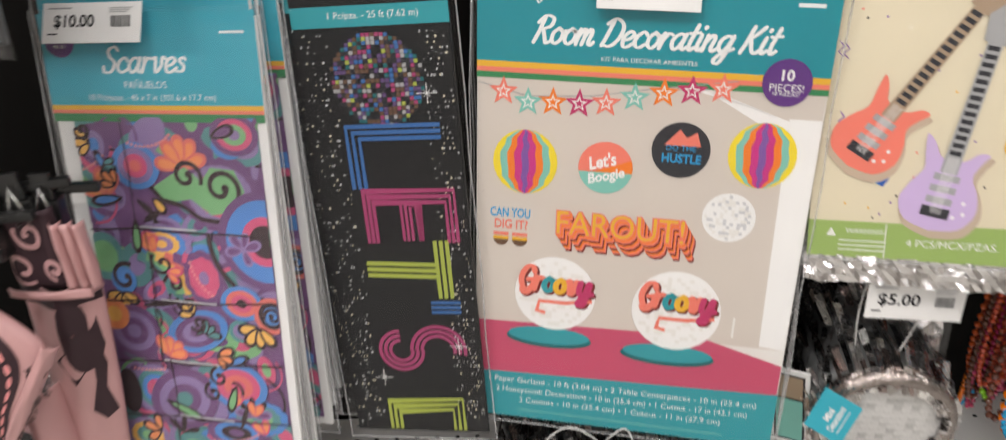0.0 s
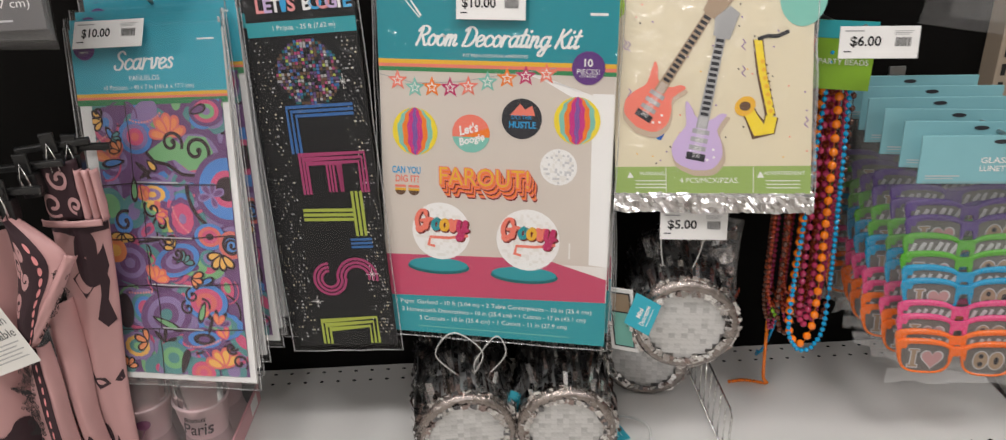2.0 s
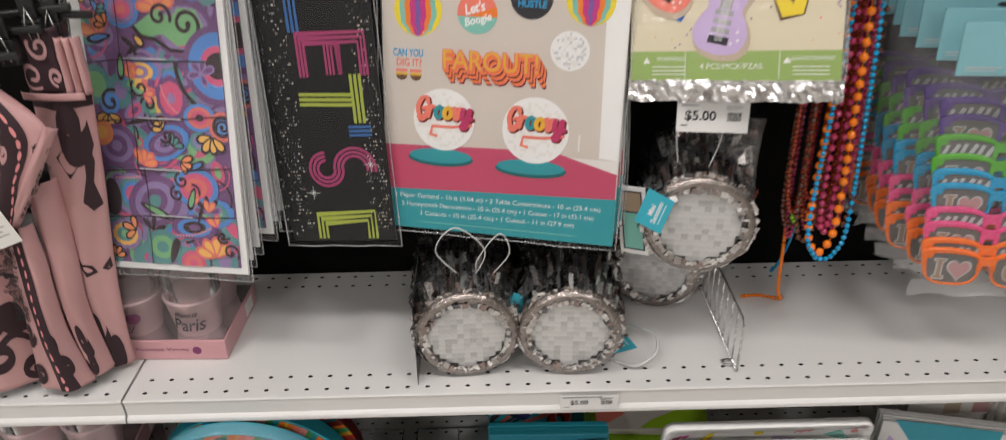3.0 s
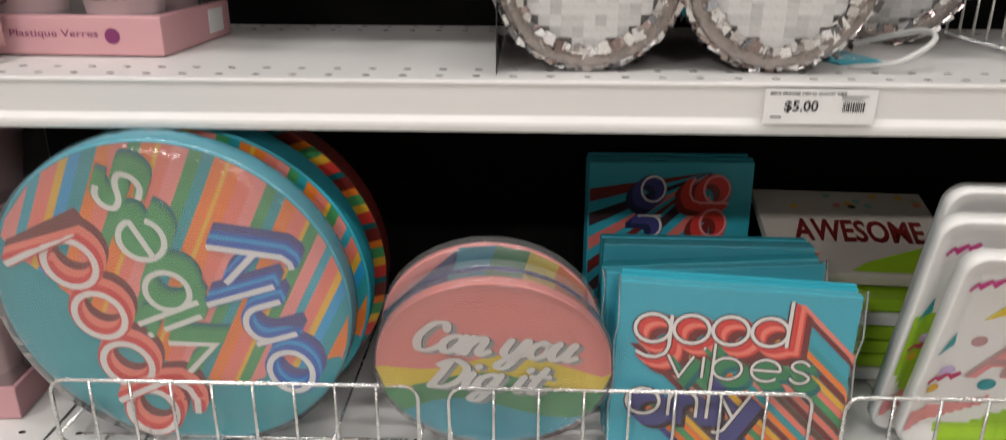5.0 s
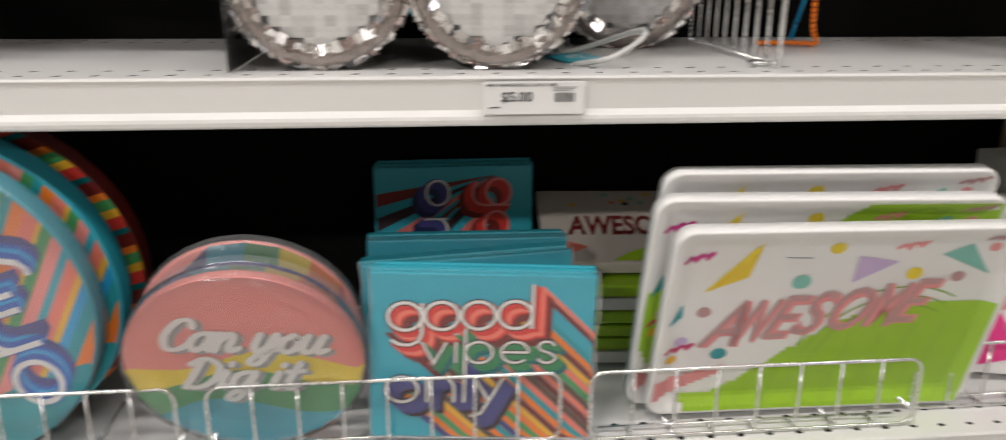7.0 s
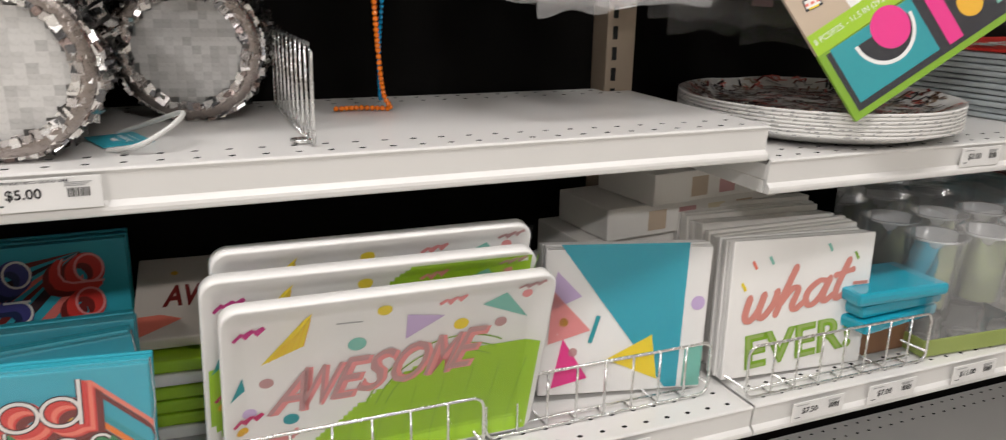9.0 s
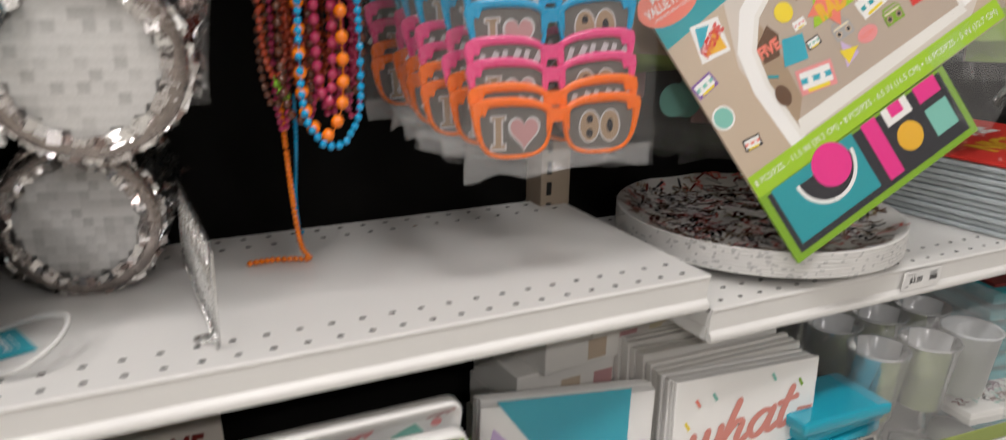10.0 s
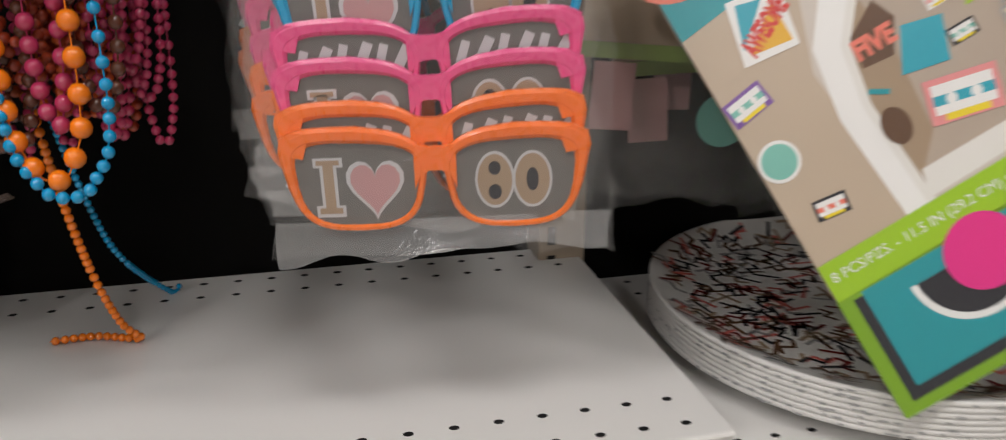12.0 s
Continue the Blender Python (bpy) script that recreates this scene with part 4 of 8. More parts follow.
a.text("FAROUT!", -9, 13, "coral", 1.3, w=112, h=24, bold=0.045).text("FAROUT!", -9, 13, "gold", 1.4, w=110, h=22, bold=0.0)
a.emit("word_cutout", kit, "orange block letter cutout")
a = Art()
mosaic(a, 81, 30, 23, 3, 0.8, ("white", "white", "card", "silver"), 5)
a.disc(81, 30, 22, "white", 0.7)
a.emit("mirror_ball", kit)
for u, v, s in ((-63, -58, 1), (46, -63, 1.06)):
    a = Art()
    a.disc(u - 4, v - 47, 40 * s, "dteal", 0.9, rv=10).disc(u - 4, v - 44, 38 * s, "teal2", 0.95, rv=9)
    a.disc(u, v, 37 * s, "white", 1.0)
    mosaic(a, u, v, 38 * s, 4.2, 1.1, ("white", "white", "card"), 6)
    brush_word(a, "Groovy", u + 1.5, v + 0.5, 66, 13.5, "maroon", 1.3, 0.05, -3, 0.5)
    brush_word(a, "Groovy", u, v + 2, 66, 13.5, ("coral", "coral", "teal2", "gold", "coral", "wine"), 1.5, 0.05, -3, 0.4)
    a.line([(u + 34, v - 4), (u + 10, v - 8), (u - 14, v - 8), (u - 16, v - 18), (u - 8, v - 20)], 3.5, "coral", 1.5)
    a.emit("centrepiece", kit)
a = Art()
a.poly([(-137, -196), (144, -196), (144, -138), (-137, -147)], "teal2", 0.6)
for k, (tx, w) in enumerate((("1 Paper Garland - 10 ft (3.04 m) \u2022 2 Table Centerpieces - 10 in (25.4 cm)", 250), ("2 Honeycomb Decorations - 10 in (25.4 cm) \u2022 1 Cutout - 17 in (43.1 cm)", 236), ("3 Cutouts - 10 in (25.4 cm) \u2022 1 Cutout - 11 in (27.9 cm)", 190))):
    a.text(tx, 2, -154 - 11 * k, "white", 0.9, w=w, h=7.5, angle=0.6)
a.rect(-95, -188, 100, -187, "mint", 0.9)
a.emit("contents_panel", kit, "teal panel with white lettering")
sheet("sleeve", -142, -201, 149, 236, 2.0, film, kit, 2.0, 16, 22, 3, "clear plastic sleeve")
seams(kit, -142, -201, 149, 236, 3)
for k in (1, 2):
    copy_thing(kit, plane(0.13 + 0.004 * k, 0.6855 + 0.018 * k, 1.30 + 0.004 * k, -9, -12.5, 0.7 - k))
peg_hook(0.135, 1.525, y1=0.72)
price_tag(plane(0.130, 0.6855, 1.299, -9, -12.5, 0.7) @ pose(0, -0.01, 0.216), "$10.00", 80, 34)


# inflatable instruments pack
def guitar(a, u, v, ang, s, body, neck, lift):
    c, sn = math.cos(radians(ang)), math.sin(radians(ang))

    def T(pts):
        return [(u + (x * c - y * sn) * s, v + (x * sn + y * c) * s) for x, y in pts]

    out = smooth([(0, -38), (19, -33), (27, -19), (24, -4), (17, 8), (19, 18), (23, 27), (16, 27), (9, 20), (0, 17), (-9, 20), (-15, 29), (-22, 34), (-20, 22), (-17, 8), (-23, -4), (-27, -19), (-19, -33), (0, -38)], 4)[:-1]
    a.poly(T([(x * 1.05 + 3, y * 1.05 - 4) for x, y in out]), "beige", lift - 0.1)
    a.poly(T(out), body, lift)
    a.poly(T([(-6, 8), (6, 8), (5, 108), (-5, 108)]), neck, lift + 0.1)
    a.poly(T([(-8, 106), (9, 104), (14, 132), (3, 138), (-10, 124)]), neck, lift + 0.12)
    for k in range(14):
        y = 22 + k * 6
        a.poly(T([(-4, y), (4, y), (4, y + 3.4), (-4, y + 3.4)]), "char", lift + 0.2)
    for k in range(3):
        a.poly(T([(-9, -16 + 9 * k), (9, -16 + 9 * k), (9, -11 + 9 * k), (-9, -11 + 9 * k)]), "grey", lift + 0.2)
    a.poly(T([(-10, -27), (10, -27), (10, -19), (-10, -19)]), "char", lift + 0.22)
    for k in range(6):
        x = -3.5 + 1.4 * k
        a.poly(T([(x, -24), (x + 0.4, -24), (x + 0.4, 20), (x, 20)]), "white", lift + 0.25)
    for x, y in ((17, -12), (19, -20), (13, -24)):
        a.poly(T([(x + 1.6 * math.cos(q), y + 1.6 * math.sin(q)) for q in (0, 1, 2, 3, 4, 5)]), "white", lift + 0.25)


gpack = thing("inflatable_pack", plane(0.383, 0.6435, 1.399, -13, -21, -5.5), "flat inflatable instruments pack with cream card and foil edge", "party pack", "instrument packs")
box("card", -0.114, 0.0, -0.094, 0.103, 0.003, 0.16, ink("cream"), gpack, 0.0006)
a = Art()
guitar(a, -66, 16, -34, 1.02, "coral", "tan", 0.9)
guitar(a, -16, -28, -12, 1.05, "lilac", "grey", 1.2)
a.emit("guitar_picture", gpack)
a = Art()
a.line([(46, 76), (50, 40), (60, -8)], 11, "brown", 0.6).line([(46, 76), (51, 40), (61, -8)], 8, "yellow", 0.7)
a.line([(61, -8), (58, -22), (48, -24), (40, -8), (34, 4)], 15, "brown", 0.55).line([(61, -8), (58, -22), (48, -23), (40, -8), (34, 4)], 12, "yellow", 0.72)
a.disc(33, 4, 12, "gold", 0.8, rv=10, rot=40).disc(33, 4, 6, "brown", 0.9, rv=5)
a.line([(46, 76), (56, 79), (66, 78), (78, 83)], 4, "char", 0.8)
for k in range(7):
    a.disc(51 + k * 1.5, 52 - k * 9, 2.4, "gold", 0.95, n=10).disc(55 + k * 1.5, 48 - k * 9, 1.3, "brown", 0.97, n=8)
a.emit("saxophone_picture", gpack)
a = Art()
a.line([(-98, -4), (-84, -14)], 13, "grey", 0.6).line([(-86, -12), (-60, -28)], 9, "sky", 0.55).line([(-74, -19), (-58, -29)], 8.5, "blue", 0.6)
a.emit("microphone_picture", gpack)
a = Art()
for u, v, rad, key in ((92, 118, 24, "mint"), (-48, 146, 16, "violet"), (-82, 150, 14, "rose"), (-108, 120, 10, "lime")):
    Art().disc(u, v, rad, key, 0.5, rv=rad * 1.3).emit("balloon_picture", gpack)
r = random.Random(8)
for k in range(70):
    u, v = r.uniform(-110, 100), r.uniform(-60, 150)
    a.disc(u, v, 1.0, r.choice(("char", "gold", "violet", "coral")), 0.35, n=6)
for k in range(7):
    u, v = r.choice((-100, -96, 92, 96, 30, -60)), r.uniform(-20, 110)
    a.line([(u, v), (u + 3, v - 4), (u - 1, v - 8), (u + 3, v - 12)], 0.9, "violet", 0.4)
a.emit("confetti_print", gpack)["kind"] = "stuff"
a = Art()
a.rect(-114, -94, 103, -63, "dusty_lime", 0.6)
for u in (-55, 42):
    a.rect(u, -93, u + 0.8, -64, "card", 0.8)
a.text("4 PCS/MCX/PZAS.", -6, -79, "white", 0.9, w=66)
a.text("WARNING:", -70, -71, "white", 0.9, w=30).text("ADVERTISEMENT", 75, -71, "white", 0.9, w=44)
for u in (-100, 46):
    a.poly([(u, -76), (u + 8, -76), (u + 4, -69)], "white", 0.9)
    for k in range(3):
        a.rect(u + 10, -80 - 4 * k, u + 46, -79 - 4 * k, "white", 0.9)
a.emit("warning_band", gpack, "lime green warning band")
vv, ff = [], []
for i in range(45):
    for j in range(5):
        u, v = -116 + 223 * i / 44, -93 - 24 * j / 4
        vv.append((u * 0.001, (-0.5 + r.uniform(-2.2, 2.2) * (j > 0)) * 0.001, (v + r.uniform(-1.5, 1.5)) * 0.001))
for i in range(44):
    for j in range(4):
        q = i * 5 + j
        ff.append((q, q + 1, q + 6, q + 5))
mesh_ob("foil_edge", vv, ff, foil, parent=gpack, label="crinkled silver foil edge")
sheet("sleeve", -118, -96, 107, 164, 2.0, film, gpack, 1.6, 12, 16, 4, "clear plastic sleeve")
seams(gpack, -118, -96, 107, 164, 2.6)
for k in (1, 2, 3):
    copy_thing(gpack, plane(0.383 + 0.003 * k, 0.6435 + 0.012 * k, 1.399 + 0.003 * k, -13 + k, -21 + k, -5.5 + rng.uniform(-1, 1)))
peg_hook(0.37, 1.565, y1=0.66)

# ---- mini mirror drums ----
grey_tile = [mat("tile_grey_%d" % k, (c, c * 0.985, c * 0.96), rough=0.28, var=0.1, scale=90, coat=0.3) for k, c in enumerate((0.58, 0.51, 0.44, 0.42))]
foil_tile = [mat("foil_tile_%d" % k, c, rough=0.26, metal=1.0, var=0.1, scale=90) for k, c in enumerate(((0.85, 0.84, 0.83), (0.6, 0.57, 0.56), (0.4, 0.32, 0.3), (0.2, 0.2, 0.21)))]

TILES = []
for k in range(3):
    me = bpy.data.meshes.new("tile")
    h = 0.0078 * 0.5
    me.from_pydata([(-h, 0, -h), (h, 0, -h), (h, 0, h), (-h, 0, h), (-h, 0.0008, -h), (h, 0.0008, -h), (h, 0.0008, h), (-h, 0.0008, h)], [], [(0, 1, 2, 3), (0, 4, 5, 1), (1, 5, 6, 2), (2, 6, 7, 3), (3, 7, 4, 0)])
    me.materials.append(grey_tile[k])
    TILES.append(me)


def drum(m, label, rad=0.064, length=0.17, seed=0):
    d = thing("mirror_drum", m, label, "drum decoration", "mirror drums")
    r = random.Random(seed)
    lathe("body", [(0.0, length), (rad * 0.96, length), (rad * 0.97, 0.012), (rad * 0.9, 0.002), (0.0, 0.002)], mat("drum_core", (0.42, 0.43, 0.43), rough=0.35, metal=0.8, var=0.3, scale=60, bump=0.7, bscale=120), d)
    v, f, i = [], [], []

    def tile(c, ax, ay, k):
        b = len(v)
        for sx, sy in ((-1, -1), (1, -1), (1, 1), (-1, 1)):
            v.append(tuple(c[q] + sx * ax[q] + sy * ay[q] for q in range(3)))
        f.append((b, b + 1, b + 2, b + 3))
        i.append(k)

    cell, n = 0.0078, 8
    for p in range(-n, n + 1):
        for q in range(-n, n + 1):
            if math.hypot(p, q) * cell < rad * 0.76:
                o = new("tile", TILES[r.choice((0, 0, 0, 0, 1, 1, 2))])
                o.parent, o.location, o.rotation_euler = d, (p * cell, -0.0002, q * cell), (r.uniform(-0.025, 0.025), 0, r.uniform(-0.025, 0.025))
    lathe("face_disc", [(0.0, 0.0012), (rad * 0.82, 0.0012), (rad * 0.82, 0.003)], grey_tile[1], d)
    v, f, i = [], [], []
    for band in range(6):
        for k in range(64):
            a = 2 * math.pi * (k + r.uniform(-0.3, 0.3)) / 64
            rr = rad * (0.80 + 0.042 * band) + r.uniform(-0.001, 0.001)
            s = r.uniform(0.002, 0.0046)
            cx, cz = rr * math.cos(a), rr * math.sin(a)
            ang = a + r.uniform(-0.4, 0.4)
            ax = (s * math.cos(ang), r.uniform(-0.45, 0.45) * s, s * math.sin(ang))
            ay = (-s * math.sin(ang), r.uniform(-0.45, 0.45) * s, s * math.cos(ang))
            tile((cx, -0.0045 + 0.0018 * band + r.uniform(-0.001, 0.002), cz), ax, ay, r.choice((0, 0, 0, 1, 1, 2, 3)))
    lathe("rim_band", [(rad * 0.79, -0.0005), (rad * 0.85, -0.0042), (rad * 0.98, -0.0025), (rad * 1.01, 0.004), (rad * 1.0, 0.012)], mat("rim_foil", (0.34, 0.3, 0.28), rough=0.25, metal=0.9, var=0.4, scale=120, bump=0.9, bscale=160), d, 64, "crinkled silver rim")
    mesh_ob("foil_rim", v, f, foil_tile, i, d, "sparkling silver foil rim")["kind"] = "stuff"
    v, f, i = [], [], []
    for k in range(64):
        a = 2 * math.pi * k / 64 + r.uniform(-0.03, 0.03)
        n = 6
        y = 0.006
        while y < length:
            L = r.uniform(0.012, 0.034)
            rr = rad + r.uniform(0.0, 0.0035)
            wdt = r.uniform(0.002, 0.0036)
            t, dip = r.uniform(-0.9, 0.9), r.uniform(-0.25, 0.25)
            ax = (-wdt * math.sin(a) + t * wdt * math.cos(a), 0, wdt * math.cos(a) + t * wdt * math.sin(a))
            tile((rr * math.cos(a), y + L / 2, rr * math.sin(a)), ax, (dip * L * math.cos(a), L / 2, dip * L * math.sin(a)), r.choice((0, 0, 0, 1, 1, 2, 3)))
            y += L * 0.95
    mesh_ob("foil_fringe", v, f, foil_tile, i, d, "dark silver foil fringe wrapped round the drum")["kind"] = "stuff"
    return d


drum(pose(0.085, 0.612, SU + 0.067, 4, 0, 3), "silver mirror drum lying on the white shelf", seed=1)
drum(pose(0.213, 0.610, SU + 0.068, 4, 0, -4), "silver mirror drum beside its twin on the shelf", seed=2)
drum(pose(0.345, 0.76, SU + 0.066, 3, 0, -14), "silver mirror drum standing far back on the shelf", seed=3, length=0.1)
hang = drum(plane(0.362, 0.622, 1.130, 4, -8), "silver mirror drum hanging from its string", seed=4, length=0.13)
string_mat = mat("white_cord", (0.6, 0.6, 0.58), rough=0.5)


def cord(pts, rad=0.0009, label="thin white hanging cord"):
    c = thing("cord", pose(0, 0, 0), label, "cord", "hanging cords")
    n = len(pts)
    fine = []
    P = [Vector(p) for p in pts]
    for k in range(n - 1):
        p0, p1, p2, p3 = P[max(0, k - 1)], P[k], P[k + 1], P[min(n - 1, k + 2)]
        for q in range(6):
            t = q / 6
            fine.append(0.5 * ((2 * p1) + (p2 - p0) * t + (2 * p0 - 5 * p1 + 4 * p2 - p3) * t * t + (3 * p1 - p0 - 3 * p2 + p3) * t ** 3))
    fine.append(P[-1])
    tube("strand", fine, rad, string_mat, c)
    return c


cord([(0.34, 0.66, 1.19), (0.335, 0.66, 1.24), (0.345, 0.665, 1.31)])
cord([(0.37, 0.645, 1.19), (0.385, 0.65, 1.24), (0.375, 0.66, 1.31)])
cord([(0.08, 0.655, 1.046), (0.05, 0.645, 1.09), (0.075, 0.64, 1.125), (0.11, 0.645, 1.09), (0.095, 0.655, 1.046)])
cord([(0.12, 0.665, 1.045), (0.14, 0.655, 1.08), (0.128, 0.65, 1.11), (0.10, 0.655, 1.07), (0.1, 0.66, 1.045)])
cord([(0.275, 0.64, SU + 0.001), (0.30, 0.62, SU + 0.008), (0.325, 0.625, SU + 0.022), (0.332, 0.66, SU + 0.025), (0.31, 0.70, SU + 0.012), (0.28, 0.71, SU + 0.0015)], 0.0022, "white loop of ribbon on the shelf")
box_edge = thing("acetate_sleeve", pose(0.022, 0.6, SU), "clear acetate sleeve standing beside the drums", "plastic sleeve")
box("panel", -0.0008, 0, 0.001, 0.0, 0.2, 0.125, acetate, box_edge)


def hang_tag(m, w, h, label):
    t = thing("hang_tag", m, label, "hang tag", "hang tags")
    box("card", -w / 2000, 0, -h / 2000, w / 2000, 0.0008, h / 2000, ink("aqua"), t, 0.0002)
    a = Art()
    a.text("Mini", -w * 0.1, 0, "white", 0.3, w=h * 0.3, h=6, angle=90, bold=0.03)
    a.text("Decorations", w * 0.1, 0, "white", 0.3, w=h * 0.62, h=6, angle=90, bold=0.02)
    a.rect(w * 0.28, -h * 0.3, w * 0.3, h * 0.3, "white", 0.3)
    a.emit("tag_print", t)
    return t


hang_tag(plane(0.304, 0.605, 1.160, -16, -34, 14), 34, 42, "teal cardboard hang tag tied to the drum")
hang_tag(pose(0.150, 0.64, 0.99, -25, 35, 20), 40, 60, "teal cardboard hang tag between two drums")
hang_tag(pose(0.283, 0.68, SU + 0.0022, -89, 0, 20), 40, 46, "teal cardboard hang tag lying on the shelf")
white_tag = thing("care_card", plane(0.290, 0.662, 1.122, 0, -35, -8), "white folded card hanging beside the drum", "card")
box("card", -0.019, 0, -0.05, 0.019, 0.003, 0.04, ink("white"), white_tag, 0.0005)
Art().rect(-14, -44, 15, 35, "char", 0.3).rect(-12, -42, 13, 6, "mint", 0.5).rect(-12, 8, 13, 33, "tan", 0.5).emit("card_picture", white_tag, "small teal and brown picture")
# foil packs behind the drum
for k in range(3):
    fp = thing("foil_pack", plane(0.392 + 0.008 * k, 0.70 + 0.03 * k, 1.135 + 0.01 * k, 0, -10, 5 * k - 4), "crumpled clear and silver foil pack hanging on a hook", "foil pack", "foil packs")
    vv, ff, ii = [], [], []
    r = random.Random(20 + k)
    for i in range(11):
        for j in range(13):
            vv.append(((-0.05 + 0.1 * i / 10 + r.uniform(-0.003, 0.003)), r.uniform(-0.007, 0.007), -0.045 + 0.105 * j / 12 + r.uniform(-0.003, 0.003)))
    for i in range(10):
        for j in range(12):
            q = i * 13 + j
            ff.append((q, q + 1, q + 14, q + 13))
            ii.append(r.choice((1, 2, 3, 3, 0)))
    mesh_ob("foil_sheet", vv, ff, foil_tile, ii, fp)
    sheet("bag_film", -54, -48, 54, 66, 8, bagfilm, fp, 5, 8, 8, 40 + k)
peg_hook(0.362, 1.31, y1=0.64)
price_tag(plane(0.366, 0.632, 1.262, -4, -10, -1), "$5.00", 78, 36)


# ---- wire dividers and bins ----
def divider(x, y0, y1, z, h, label):
    d = thing("wire_divider", pose(x, 0, z), label, "wire divider", "wire dividers")
    tube("frame", [(0, y0, 0.003), (0, y0 - 0.002, h - 0.006), (0, y0 + 0.006, h), (0, y1, h), (0, y1, 0.003), (0, y0, 0.003)], 0.0017, chrome, d)
    n = 9
    for k in range(1, n):
        y = y0 + (y1 - y0) * k / n
        tube("wire", [(0, y, 0.003), (0, y, h)], 0.0013, chrome, d)
    tube("foot", [(0, y0 + 0.012, 0.003), (-0.012, y0 + 0.013, 0.003), (-0.014, y0 + 0.022, 0.003), (0, y0 + 0.024, 0.003)], 0.002, chrome, d)
    return d


divider(0.428, 0.61, 0.82, SU, 0.082, "chrome wire divider clipped into the shelf")


def wire_bin(x0, x1, y, z0, z1, yb, label):
    b = thing("wire_bin", pose((x0 + x1) / 2, y, z0), label, "wire bin", "wire bins")
    w, h, dp = (x1 - x0) / 2, z1 - z0, yb - y
    c = 0.011
    rim = []
    for cx, cz, a0 in ((w - c, h - c, 0), (-w + c, h - c, 90), (-w + c, c, 180), (w - c, c, 270)):
        rim += [(cx + c * math.cos(radians(a0 + 18 * q)), 0, cz + c * math.sin(radians(a0 + 18 * q))) for q in range(6)]
    tube("front_rim", rim, 0.0017, chrome, b, closed=True)
    tube("back_rim", [(-w, 0, c), (-w, dp, 0.002), (w, dp, 0.002), (w, 0, c)], 0.0017, chrome, b)
    n = max(5, round(2 * w / 0.033))
    for k in range(1, n):
        x = -w + 2 * w * k / n
        tube("wire", [(x, -0.001, h), (x, -0.001, 0.004), (x, 0.002, 0.001), (x, 0.014, 0.001)], 0.0013, chrome, b)
    tube("bottom_rail", [(-w + c, 0.013, 0.0022), (w - c, 0.013, 0.0022)], 0.0013, chrome, b)
    for k in range(2):
        x = -w + 2 * w * (k + 0.5) / 2
        tube("floor_wire", [(x, 0, 0.001), (x, dp, 0.001)], 0.0012, chrome, b)
    return b


ZB = SLOW + 0.003
for x0, x1, y, l in ((-0.325, -0.038, 0.581, "chrome wire bin holding large round plates"), (-0.014, 0.262, 0.580, "chrome wire bin holding dessert plates and napkins"), (0.286, 0.566, 0.577, "chrome wire bin holding square plates"), (0.578, 0.838, 0.60, "chrome wire bin holding blue patterned napkins"), (0.868, 1.135, 0.574, "chrome wire bin holding lettered napkins")):
    wire_bin(x0, x1, y, ZB - 0.0005, 0.685, 0.84, l)


# ---- plates and napkins on the lower shelf ----
def plate_body(th, rad, stack=8):
    prof = [(0, 0.0005), (rad * 0.72, 0.0005), (rad * 0.8, -0.001), (rad * 0.985, -0.004), (rad, -0.0035)]
    for k in range(stack):
        y = -0.003 + th * k / stack
        prof += [(rad, y + 0.0008), (rad * 0.992, y + th / stack * 0.5)]
    prof += [(rad * 0.94, th + 0.0015), (0, th + 0.0015)]
    return prof


def dish(rad):
    def w(u, v):
        d = math.hypot(u, v) / rad
        return 0.0 if d < 0.72 else (1.0 * (d - 0.72) / 0.08 if d < 0.8 else 1.0 + 3.0 * (d - 0.8) / 0.19)
    return w


def stripes(a, rad, ang, u0, u1, widths, keys, lift, vlo=None):
    """Bands running at an angle, cut to the round plate; vlo gives their lower end."""
    c, s = math.cos(radians(ang)), math.sin(radians(ang))
    x, k = u0, 0
    while x < u1:
        x2 = min(u1, x + widths[k % len(widths)])
        n = 26
        pts = []
        for xx in (x, x2):
            t1 = math.sqrt(max(0, rad * rad - xx * xx))
            t0 = max(-t1, vlo(xx)) if vlo else -t1
            t0 = min(t0, t1)
            for q in range(n + 1):
                t = t0 + (t1 - t0) * q / n
                pts.append((xx * s + t * c, -xx * c + t * s))
        a.put(pts, [(q, n + 1 + q, n + 2 + q, q + 1) for q in range(n)], keys[k % len(keys)], lift)
        x, k = x2, k + 1


def big_plate_art(rad):
    a = Art(warp=dish(rad))
    r = random.Random(9)
    a.put([(0, 0)] + [(rad * 0.99 * f * math.cos(2 * math.pi * q / 48), rad * 0.99 * f * math.sin(2 * math.pi * q / 48)) for f in (0.72, 0.8, 1) for q in range(48)],
          [(0, 1 + q, 1 + (q + 1) % 48) for q in range(48)] + [(1 + 48 * k + q, 49 + 48 * k + q, 49 + 48 * k + (q + 1) % 48, 1 + 48 * k + (q + 1) % 48) for k in (0, 1) for q in range(48)], "teal2", 0.3)
    keys = ["salmon", "aqua", "coral", "gold", "sky", "teal2", "orange", "coral", "leaf", "orange", "gold", "coral", "salmon", "leaf", "teal2", "orange", "gold", "orange", "coral", "salmon", "leaf", "teal2", "orange", "coral", "gold", "leaf"]
    wd = [9, 6, 9, 5, 7, 9, 8, 10, 8, 9, 3, 8, 10, 9, 8, 8, 3, 8, 10, 9, 8, 7, 9, 10, 3, 8]
    stripes(a, rad * 0.985, 63, -rad * 0.98, rad * 0.98, wd, keys, 0.5, lambda x: float(np.interp(x, (-131, -116, -44, 32, 70, 123, 131), (0, -14, -45, -62, -49, 12, 20))))
    return a


